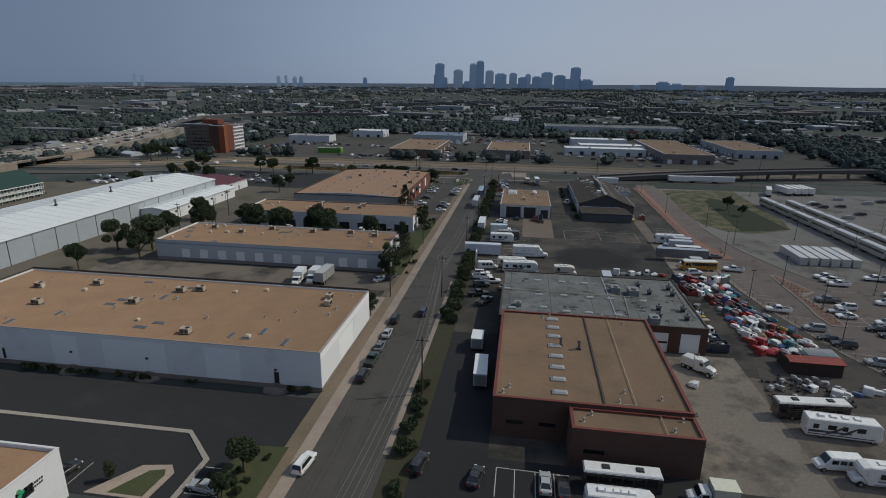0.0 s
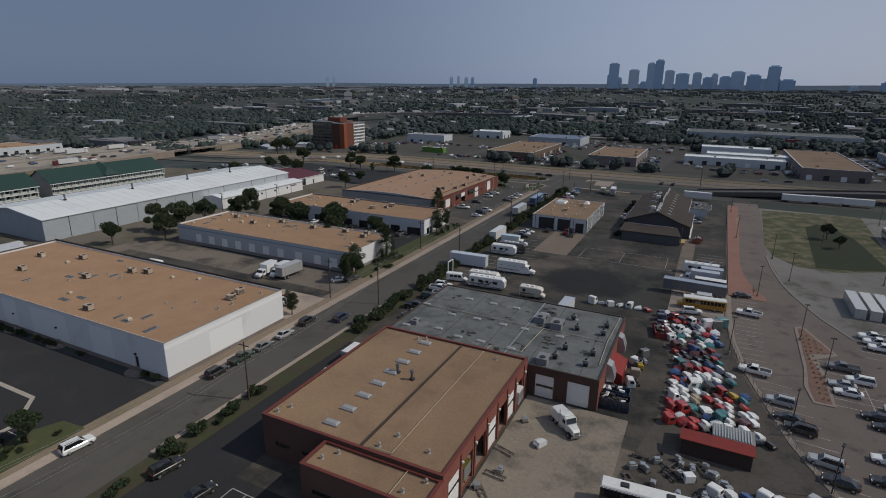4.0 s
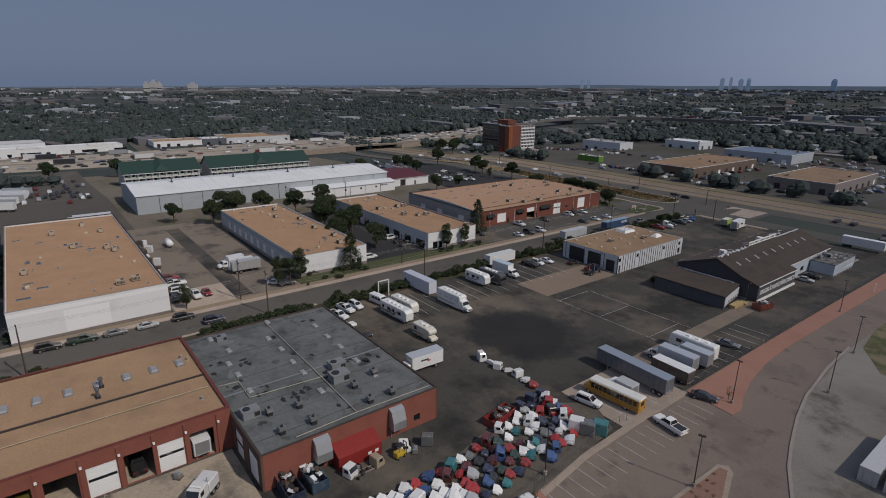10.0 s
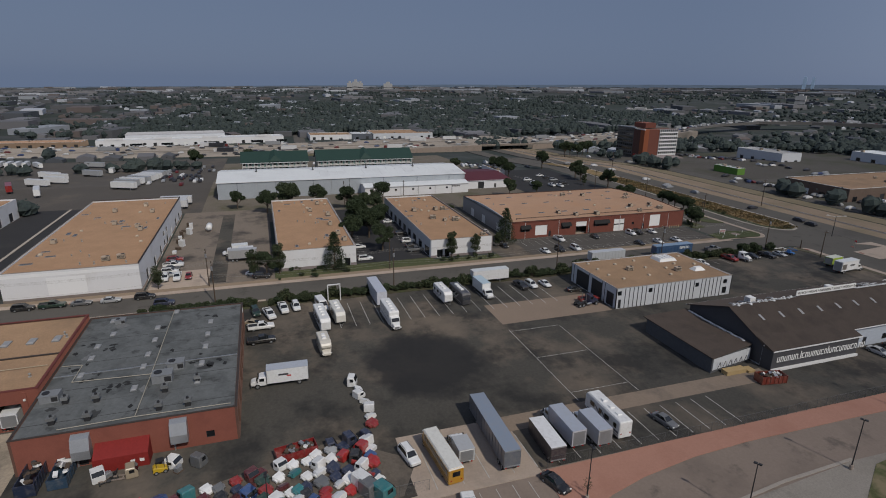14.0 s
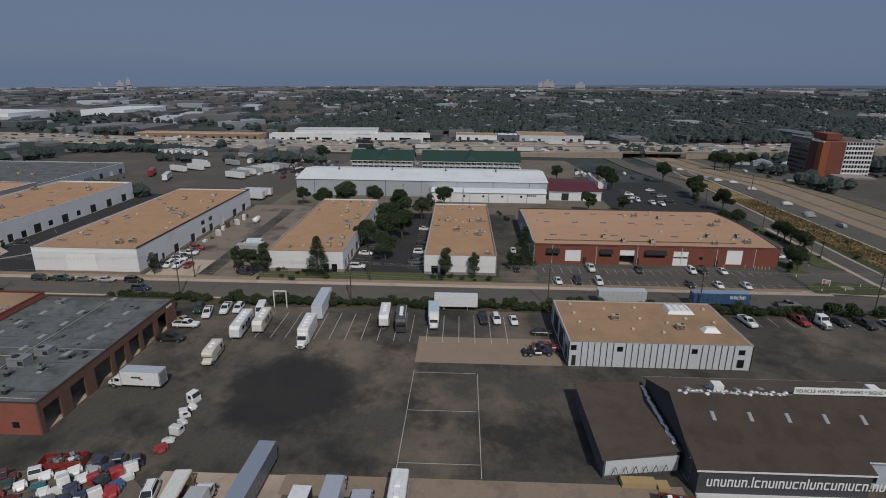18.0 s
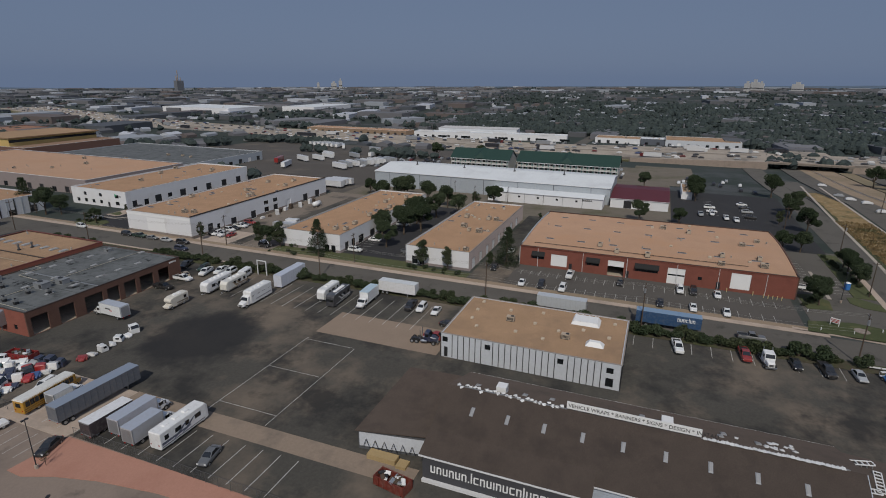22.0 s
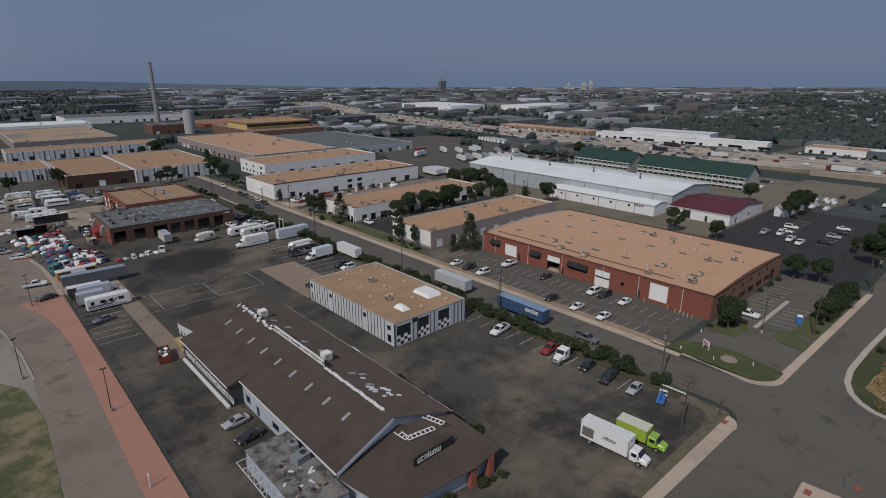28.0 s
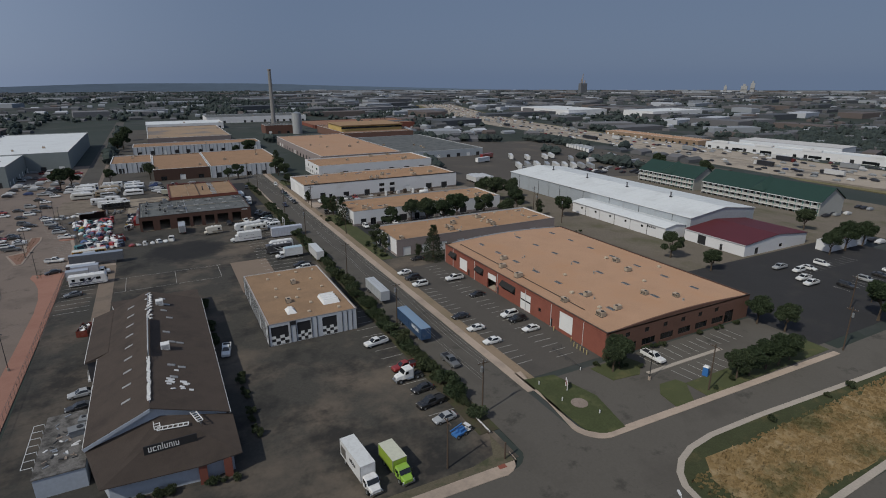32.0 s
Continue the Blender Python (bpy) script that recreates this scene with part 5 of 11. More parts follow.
for x, y in ((28.4, 3.9), (29.1, 7.6), (33.4, 7.6), (33.1, 3.7), (33.5, 15.6), (29.1, 15.7), (33.5, 19.0), (27.6, 19.6)):
    on_roof(b, "vent_hood", P(x), P(y), zr, r.choice((0, 90)), 1.0)
PIPE = plain("pale_roof_pipe", (0.36, 0.33, 0.27), 0.7)
for pts in (((17.9, 0.6), (18.3, 3.3), (23.2, 3.2), (23.9, 13.4)), ((0.6, 13.4), (24.0, 13.2), (34.4, 13.0)), ((34.9, 4.7), (34.6, 13.0), (34.9, 24.2))):
    g = Geo()
    for (xa, ya), (xb, yb) in zip(pts, pts[1:]):
        g.cyl((P(xa), P(ya), zr + 0.22), (P(xb), P(yb), zr + 0.22), 0.07, sides=6)
    part("gas_pipe", g, PIPE, b, "pale pipe run on the roof")
part("lean_to", Geo().loft([[(w, P(8.6), 0), (w + 2.6, P(8.6), 0), (w + 2.6, P(8.6), 2.3), (w, P(8.6), 3.5)], [(w, P(14.6), 0), (w + 2.6, P(14.6), 0), (w + 2.6, P(14.6), 2.3), (w, P(14.6), 3.5)]]), surface("bright_red_metal", (0.215, 0.022, 0.019), 0.2, 3, 0.5, 0.6), b, "bright red lean-to shed")
for k in range(2):
    part("lean_to_sign", Geo().box(w + 2.61, P(12.6 + k), 0.9, w + 2.64, P(13.1 + k), 1.4), WHITEPAINT, b)
for y in (6.3, 17.0):
    part("air_intake", Geo().box(w, P(y), 2.0, w + 1.5, P(y + 2.0), 3.4).loft([[(w, P(y), 3.4), (w + 1.5, P(y), 3.4), (w + 0.9, P(y), 5.2), (w, P(y), 5.6)], [(w, P(y + 2), 3.4), (w + 1.5, P(y + 2), 3.4), (w + 0.9, P(y + 2), 5.2), (w, P(y + 2), 5.6)]]).box(w, P(y) + 0.2, 0, w + 0.2, P(y) + 0.4, 2.0), STEEL, b, "galvanised air intake hood")
g = Geo()
for k in range(6):
    g.box(P(1.2) + 0.42 * k, -0.03, 5.2, P(1.2) + 0.42 * k + 0.28, 0.0, 5.7)
part("sign", g, WHITEPAINT, b).matrix_basis = pose(w, d, 0, 0, 0, 180) @ pose(P(31.5), 0, -0.2)

# ---- the sign maker's long gabled building ----
def gabled(name, label, category, x0, y0, x1, y1, eave, ridge, wall, roof, over=0.5, ridge_x=None, openings=(), thick=0.25):
    """A building with its ridge along y."""
    w, d = P(x1 - x0), P(y1 - y0)
    b = thing(name, at(x0, y0), label, category)
    rx = w / 2 if ridge_x is None else P(ridge_x - x0)
    for side, fr, length in (("E", pose(w, 0, 0, 0, 0, 90), d), ("W", pose(0, d, 0, 0, 0, 270), d), ("S", pose(0, 0, 0), w), ("N", pose(w, d, 0, 0, 0, 180), w)):
        own = [o[1:] for o in openings if o[0] == side]
        ins = thick if side in "EW" else 0.0
        part("wall", wall_mesh("wall", length - 2 * ins, eave, thick, [(o[0] - ins, o[1] - ins, o[2], o[3]) for o in own], wall), None, b).matrix_basis = fr @ pose(ins, 0, 0)
        for o in own:
            fill(b, fr, length, o)
    for yy in (0.0, d - thick):
        part("gable", Geo().loft([[(0, yy, eave), (w, yy, eave), (rx, yy, ridge)], [(0, yy + thick, eave), (w, yy + thick, eave), (rx, yy + thick, ridge)]]), wall, b)
    for xa in (0.0, w):
        s = (ridge - eave) / abs(rx - xa)
        xo = xa - over if xa == 0 else xa + over
        zo = eave - s * over
        g = Geo().loft([[(xo, -over, zo), (rx, -over, ridge), (rx, -over, ridge + 0.16), (xo, -over, zo + 0.16)], [(xo, d + over, zo), (rx, d + over, ridge), (rx, d + over, ridge + 0.16), (xo, d + over, zo + 0.16)]])
        part("roof", g, roof, b)
        part("gutter", Geo().box(xo - 0.1, -over, zo - 0.08, xo + 0.1, d + over, zo + 0.12), TRIMWHITE, b)
    part("floor", Geo().box(thick, thick, -0.1, w - thick, d - thick, 0.06), APRON, b)
    return b, w, d, rx


def letters(name, text, size, m, mt, parent, depth=0.02, align="LEFT"):
    cu = bpy.data.curves.new(name, "FONT")
    cu.body, cu.size, cu.extrude, cu.align_x = text, size, depth, align
    tmp = bpy.data.objects.new(name, cu)
    me = bpy.data.meshes.new_from_object(tmp)
    bpy.data.objects.remove(tmp)
    me.materials.clear()
    me.materials.append(mt)
    ob = part(name, me, None, parent)
    ob.matrix_basis = m
    return ob


def outline_of(kind):
    """Plain strokes of one unit's height: rings, arches, bars and dots."""
    t, w_ = 0.17, 0.62
    if kind == "n":
        return w_, [(0, 0), (t, 0), (t, 0.83), (w_ - t, 0.83), (w_ - t, 0), (w_, 0), (w_, 0.9), (w_ - 0.1, 1), (0, 1)]
    if kind == "u":
        return w_, [(0.1, 0), (w_ - 0.1, 0), (w_, 0.1), (w_, 1), (w_ - t, 1), (w_ - t, t), (t, t), (t, 1), (0, 1), (0, 0.1)]
    if kind == "c":
        return w_, [(0.1, 0), (w_, 0), (w_, t), (t, t), (t, 1 - t), (w_, 1 - t), (w_, 1), (0.1, 1), (0, 0.9), (0, 0.1)]
    if kind == "l":
        return t, [(0, 0), (t, 0), (t, 1.42), (0, 1.42)]
    if kind == ".":
        return t, [(0, 0), (t, 0), (t, t), (0, t)]
    return t, [(0, 0), (t, 0), (t, 1), (0, 1)]


def sign_bars(name, kinds, size, m, mt, parent, gap=0.16):
    """A trade name as a row of plain strokes, each a piece of its own; no letters."""
    x = 0.0
    for c in kinds:
        w_, pts = outline_of(c)
        part(name, Geo().loft([[(x + px * size, py * size, z) for px, py in pts] for z in (-0.02, 0.02)]), mt, parent).matrix_basis = m
        x += (w_ + gap) * size


EAVE, RIDGE = 5.2, 9.3
E_wall = bays("E", 199.0, [(219.5, 221.0, 0.9, 2.5, "window"), (223, 224, 0.06, 2.2, "door"), (228, 230, 0.9, 2.3, "window"), (234, 236, 0.9, 2.3, "window")])
b, w, d, rx = gabled("sign_workshop", "long low building with a dark brown shingle gable roof", "workshop", 21.0, 199.0, 38.0, 245.0, EAVE, RIDGE, BLUEGREY, SHINGLE, 0.6, 30.3, E_wall + bays("W", 245.0, [(240, 237, 0.06, 3.2, "roller"), (230, 227, 0.06, 3.2, "roller"), (218, 215, 0.06, 3.2, "dark"), (207, 204, 0.06, 3.2, "roller")]))
# wing with the web sign
g = Geo().box(w, 0.0, 0, w + P(2.1), P(19.6), 4.5)
part("wing_wall", g, surface("dark_grey_sign_wall", (0.060, 0.060, 0.066), 0.12, 2, 0.3, 0.75), b, "dark grey wall under the lettering")
sl = (RIDGE - EAVE) / (w - rx)
x1 = w + P(2.1) + 0.35
part("wing_roof", Geo().loft([[(w + 0.3, -0.5, 4.6), (x1, -0.5, 4.46), (x1, -0.5, 4.66), (w - 1.5, -0.5, EAVE + sl * 1.5 + 0.22)], [(w + 0.3, P(19.9), 4.6), (x1, P(19.9), 4.46), (x1, P(19.9), 4.66), (w - 1.5, P(19.9), EAVE + sl * 1.5 + 0.22)]]), SHINGLE, b)
part("wing_trim", Geo().box(x1, -0.5, 4.42, x1 + 0.1, P(19.9), 4.66), TRIMWHITE, b)
part("base_board", Geo().box(w + P(2.1), 0, 0.0, w + P(2.1) + 0.5, P(19.6), 0.5), TRIMWHITE, b)
sign_bars("sign_stroke", "ununun.lcnuinucnluncuniucn.nu", 1.22, pose(w + P(2.1) + 0.03, 1.3, 1.75, 90, 0, 90), WHITEPAINT, b, 0.18)
# ridge letters and banner, seen from above along the ridge
part("banner_board", Geo().box(rx - 0.06, P(15.3), RIDGE + 0.4, rx + 0.06, P(30.6), RIDGE + 1.6), WHITEPAINT, b, "long white banner board on the ridge")
letters("banner_lettering", "VEHICLE WRAPS * BANNERS * SIGNS * DESIGN * INSTALL", 0.82, pose(rx + 0.075, P(15.5), RIDGE + 0.72, 90, 0, 90), DARK, b)
part("ridge_frame", Geo().box(rx - 0.04, P(1), RIDGE + 0.15, rx + 0.04, P(15.3), RIDGE + 0.3).box(rx - 0.04, P(30.6), RIDGE + 0.15, rx + 0.04, P(45), RIDGE + 0.3), STEEL, b)
r = random.Random(71)
for i in range(26):
    y = P(1.0 + 14.2 * i / 26)
    o = part("sign_scrap", Geo().box(-0.3, -0.25, 0, 0.3, 0.25, 0.08).box(-0.1, -0.3, 0.08, 0.1, 0.3, 0.2), WHITEPAINT, b)
    o.matrix_basis = pose(rx + r.uniform(-0.7, 0.4), y, RIDGE + 0.12, r.uniform(-15, 15), r.uniform(-15, 15), r.uniform(0, 90))
for i in range(30):
    y = P(31.0 + 13.8 * i / 30)
    o = part("sign_scrap", Geo().box(-0.24, -0.24, 0, 0.3, 0.28, 0.06).box(-0.3, -0.03, 0.06, 0.3, 0.03, 0.16), WHITEPAINT, b)
    o.matrix_basis = pose(rx + r.uniform(-0.1, 0.1), y, RIDGE + 0.3, 0, r.uniform(-10, 10), r.uniform(-8, 8))


def roof_z(x):
    return RIDGE + 0.16 - sl * (x - rx) if x > rx else RIDGE + 0.16 - (RIDGE - EAVE) / rx * (rx - x)


def roof_tilt(x):
    return math.degrees(math.atan(sl)) if x > rx else -math.degrees(math.atan((RIDGE - EAVE) / rx))


for i in range(9):
    x, y = rx + P(3.1), P(4.0 + 4.6 * i)
    part("roof_light", roof_piece("skylight"), None, b).matrix_basis = pose(x, y, roof_z(x), 0, roof_tilt(x), 0) @ Matrix.Diagonal((0.65, 0.45, 0.3, 1))
for i, (px, py) in enumerate(((-2.5, 3), (-3.2, 6), (-2.6, 9.5), (-3.4, 13), (-2.7, 20), (-3.4, 24), (-4.6, 24.2), (-3.0, 33), (-4.4, 33.5), (-3.2, 37))):
    x = rx + P(px)
    part("roof_light", roof_piece("skylight"), None, b).matrix_basis = pose(x, P(py), roof_z(x), 0, roof_tilt(x), 0) @ Matrix.Diagonal((0.55, 0.6, 0.4, 1))
for px, py in ((-2.0, 6.5), (-2.4, 27.0)):
    x = rx + P(px)
    on_roof(b, "white_unit", x, P(py), roof_z(x) - 0.15, 0, 0.85)
for i in range(16):
    px, py = r.uniform(-5.5, -2.2), r.uniform(34, 42)
    x = rx + P(px)
    o = part("sign_scrap", Geo().box(-0.4, -0.25, 0, 0.4, 0.25, 0.1), WHITEPAINT, b)
    o.matrix_basis = pose(x, P(py), roof_z(x), 0, roof_tilt(x), r.uniform(-30, 30))
# hipped front with its name board
g = Geo()
A = [(-P(0.8), d, 4.3), (w + P(0.4), d, 4.3), (w - P(1.6), d + P(8.4), 3.7), (P(4.0), d + P(9.4), 3.7), (-P(0.8), d + P(9.0), 3.7)]
g = Geo()
rid0, rid1 = (rx - P(1.0), d, 7.3), (rx - P(3.0), d + P(1.6), 7.1)
for tri in ([A[1], A[2], rid1, rid0], [A[2], A[3], rid1], [A[3], A[4], rid1], [A[4], A[0], rid0, rid1]):
    g.face(tri)
    g.face([(x, y, z - 0.18) for x, y, z in reversed(tri)])
for a, c in zip(A[1:4], A[2:5]):
    g.face([a, c, (c[0], c[1], c[2] - 0.18), (a[0], a[1], a[2] - 0.18)])
part("front_roof", g, SHINGLE, b, "hipped brown shingle roof of the front")
part("gable_trim", Geo().loft([[(w + 0.5, d + 0.62, EAVE - 0.75), (rx, d + 0.62, RIDGE - 0.5), (rx, d + 0.62, RIDGE + 0.1), (w + 0.5, d + 0.62, EAVE - 0.1)], [(w + 0.5, d + 0.72, EAVE - 0.75), (rx, d + 0.72, RIDGE - 0.5), (rx, d + 0.72, RIDGE + 0.1), (w + 0.5, d + 0.72, EAVE - 0.1)]]), BLUEGREY, b)
part("front_wall", Geo().loft([[(x, y, z) for x, y in ((0.3, d + 0.05), (w - 0.2, d + 0.05), (w - P(2.4), d + P(7.4)), (P(4.0), d + P(8.4)), (0.3, d + P(8.0)))] for z in (0, 3.6)]), BLUEGREY, b)
for k in range(5):
    part("front_window", Geo().box(P(5.0 + 1.8 * k), 0, 1.0, P(6.2 + 1.8 * k), 0.06, 2.5), GLASS, b).matrix_basis = pose(0, d + P(8.45) - P(0.22) * (k + 0.2), 0, 0, 0, -9)
for xx in (P(0.6), P(3.6)):
    part("brick_pier", Geo().box(xx, d + P(8.6), 0, xx + 1.2, d + P(9.2), 3.5), BRICK, b)
part("name_board", Geo().box(P(4.2), d + P(5.6), 5.2, P(10.4), d + P(5.72), 6.7), DARK, b, "black name board with slanted white script")
sign_bars("name_stroke", "ucnluniu", 0.8, pose(P(9.9), d + P(5.75), 5.55, 90, 0, 180), WHITEPAINT, b, 0.2)
# three sides of an open white sign frame on the hipped roof
for (xa, ya), (xb, yb) in (((8.9, -0.9), (8.7, 2.4)), ((8.7, 2.4), (5.0, 3.0)), ((4.3, 0.2), (3.5, 3.1))):
    m = pose(P(xa), d + P(ya), 6.7, 0, 0, math.degrees(math.atan2(yb - ya, xb - xa)))
    L_ = P(math.hypot(xb - xa, yb - ya))
    part("frame_rail", Geo().box(0, -0.5, 0, L_, -0.38, 0.12), WHITEPAINT, b).matrix_basis = m
    part("frame_rail", Geo().box(0, 0.38, 0, L_, 0.5, 0.12), WHITEPAINT, b).matrix_basis = m
    n = max(3, round(L_ / 0.75))
    for q in range(n + 1):
        part("frame_rung", Geo().box(L_ * q / n - 0.07, -0.38, 0, L_ * q / n + 0.07, 0.38, 0.1), WHITEPAINT, b).matrix_basis = m
        part("frame_post", Geo().box(L_ * q / n - 0.05, -0.05, -1.5, L_ * q / n + 0.05, 0.05, 0.0), STEEL, b).matrix_basis = m
# flat-roofed annex and southern shed
g = Geo().box(w + 0.3, P(34.2), 0, w + P(5.8), P(48.6), 3.6)
part("annex_wall", g, BLUEGREY, b)
part("annex_roof", Geo().box(w + 0.25, P(34.1), 3.5, w + P(5.9), P(48.7), 3.68), surface("patched_pale_roof", (0.19, 0.18, 0.17), 0.45, 3.5, 0.5, 0.9, 0, 0.2, (0.06, 0.056, 0.052), (0.42, 0.6), 0.5), b, "pale worn flat roof")
# sheet over the blue-grey gable, its dark colour standing for shade
part("dark_gable", Geo().loft([[(0.05, yy, 0.3), (w - 0.05, yy, 0.3), (w - 0.05, yy, EAVE), (rx, yy, RIDGE - 0.1), (0.05, yy, EAVE)] for yy in (-0.05, 0.0)]), bpy.data.materials["dark_grey_sign_wall"], b, "dark grey south gable wall")
on_roof(b, "grey_unit", w + P(1.7), P(40.4), 3.68, 10, 1.0)
on_roof(b, "grey_unit", w + P(1.2), P(37.6), 3.68, 80, 0.7)
for k in range(7):
    part("rack_upright", Geo().box(w + P(6.2), P(35.2 + 1.7 * k), 0, w + P(6.2) + 0.08, P(35.2 + 1.7 * k) + 0.08, 3.4), TRIMWHITE, b)
    part("rack_arm", Geo().box(w + P(6.2), P(35.2 + 1.7 * k), 3.3, w + P(7.4), P(35.2 + 1.7 * k) + 0.08, 3.38), TRIMWHITE, b)
part("rack_rail", Geo().box(w + P(7.4), P(35.2), 3.3, w + P(7.4) + 0.08, P(45.5), 3.38), TRIMWHITE, b)
for i in range(34):
    part("annex_debris", Geo().box(-r.uniform(0.2, 0.6), -r.uniform(0.06, 0.3), 0, 0.5, 0.06, 0.1), r.choice((STEEL, TRIMWHITE, CONCRETE, DARK)), b).matrix_basis = pose(w + P(r.uniform(1, 5)), P(r.uniform(35, 47)), 3.69, 0, 0, r.uniform(0, 180))
g = Geo().loft([[(P(0.4), -P(10.2), 0), (P(16.8), -P(10.2), 0), (P(16.8), -P(10.2), 3.4), (P(0.4), -P(10.2), 3.4)], [(P(0.4), -0.7, 0), (P(15.2), -0.7, 0), (P(15.2), -0.7, 3.4), (P(0.4), -0.7, 3.4)]])
part("shed_wall", g, surface("dark_grey_sheet_wall", (0.085, 0.088, 0.095), 0.2, 2, 0.3, 0.8), b)
# end panel takes the dark sheet colour to show the wall in shade
part("shed_end", Geo().box(P(0.6), -P(10.2) - 0.05, 0.9, P(16.6), -P(10.2), 3.2), bpy.data.materials["dark_grey_sheet_wall"], b, "dark metal end wall")
part("shed_front", Geo().loft([[(P(16.82), -P(10.0), 0.7), (P(16.9), -P(10.0), 0.7), (P(16.9), -P(10.0), 3.2), (P(16.82), -P(10.0), 3.2)], [(P(15.4), -1.0, 0.7), (P(15.5), -1.0, 0.7), (P(15.5), -1.0, 3.3), (P(15.4), -1.0, 3.3)]]), LIGHTMETAL, b, "pale metal front of the shed")
part("shed_roof", Geo().loft([[(-0.4, -P(10.5), 3.42), (P(17.1), -P(10.5), 3.42), (P(17.1), -P(10.5), 3.62), (-0.4, -P(10.5), 3.62)], [(-0.4, -0.65, 3.9), (P(15.4), -0.65, 3.9), (P(15.4), -0.65, 4.1), (-0.4, -0.65, 4.1)]]), SHINGLE, b, "brown shed roof")
for i in range(24):
    part("sign_scrap", Geo().box(-0.3, -0.25, 0, 0.3, 0.25, 0.1), WHITEPAINT, b).matrix_basis = pose(P(1 + 13.5 * i / 24), -1.0 - r.uniform(0, 0.3), 4.08, 0, 0, r.uniform(-20, 20))
for i in range(6):
    xk, yk = P(17.15 - 0.14 * i), -P(9.3 - 1.25 * i)
    part("shed_brace", Geo().cyl((xk, yk, 1.0), (xk, yk + 0.55, 2.5), 0.05, sides=5).cyl((xk, yk + 1.1, 1.0), (xk, yk + 0.55, 2.5), 0.05, sides=5), DARK, b)
part("timber_stack", Geo().box(P(17.0), -P(8.2), 0, P(18.3), -P(4.2), 0.9).box(P(17.1), -P(4.0), 0, P(18.6), -P(2.6), 0.5), surface("new_timber", (0.36, 0.26, 0.13), 0.2, 4, 0.6, 0.8), b, "stacked yellow timber")

# ---- white and maroon metal halls to the west ----
def ribbed_hall(name, label, x0, y0, x1, y1, eave, ridge, wall, roof, bays_w, units=0):
    b, w, d, rx = gabled(name, label, "warehouse", x0, y0, x1, y1, eave, ridge, wall, roof, 0.35)
    n = round(d / bays_w)
    for i in range(1, n):
        part("wall_joint", Geo().box(w, d * i / n - 0.09, 0, w + 0.1, d * i / n + 0.09, eave - 0.2), DARK if i % 2 else STEEL, b)
    for i in range(1, n * 2):
        for s in (0, 1):
            xa, xb = (0.0, rx) if s == 0 else (w, rx)
            y = d * i / (n * 2)
            g = Geo().loft([[(xa, y - 0.05, eave + 0.05), (xb, y - 0.05, ridge + 0.1), (xb, y - 0.05, ridge + 0.24), (xa, y - 0.05, eave + 0.19)], [(xa, y + 0.05, eave + 0.05), (xb, y + 0.05, ridge + 0.1), (xb, y + 0.05, ridge + 0.24), (xa, y + 0.05, eave + 0.19)]])
            part("roof_seam", g, roof, b)
    return b, w, d, rx


b, w, d, rx = ribbed_hall("metal_hall", "long grey metal hall with a white ribbed roof", -156.4, 104.4, -124.4, 205.9, 8.0, 10.3, GREYMETAL, WHITEROOF, 9)
for y in (18, 46, 74, 100):
    on_roof(b, "exhaust", rx + 3, y, 10.25, 0, 1.0)
b, w, d, rx = ribbed_hall("white_hall", "white metal hall with a white ribbed roof", -124.2, 160.0, -115.2, 204.2, 4.8, 5.7, WHITEWALL, WHITEROOF, 9)
g = Geo()
for k in range(5):
    g.box(w + 0.02, d - 9 + 0.9 * k, 3.3, w + 0.06, d - 8.4 + 0.9 * k, 4.0)
part("sign", g, DARK, b, "dark sign lettering")
for k in range(5):
    part("small_window", Geo().box(w + 0.0, 6 + 9 * k, 2.6, w + 0.05, 7 + 9 * k, 3.5), GLASS, b)
b, w, d, rx = gabled("maroon_hall", "white walled hall with a low maroon metal roof", "warehouse", -151.5, 206.4, -121.6, 227.0, 4.3, 6.0, WHITEWALL, MAROON, 0.3, None, [("E", 6.0, 9.5, 0.06, 3.6, "dark"), ("E", 15.5, 16.6, 0.06, 2.4, "door"), ("N", 6.0, 8.0, 0.06, 2.6, "door"), ("N", 20.0, 22.0, 0.9, 2.2, "window")])

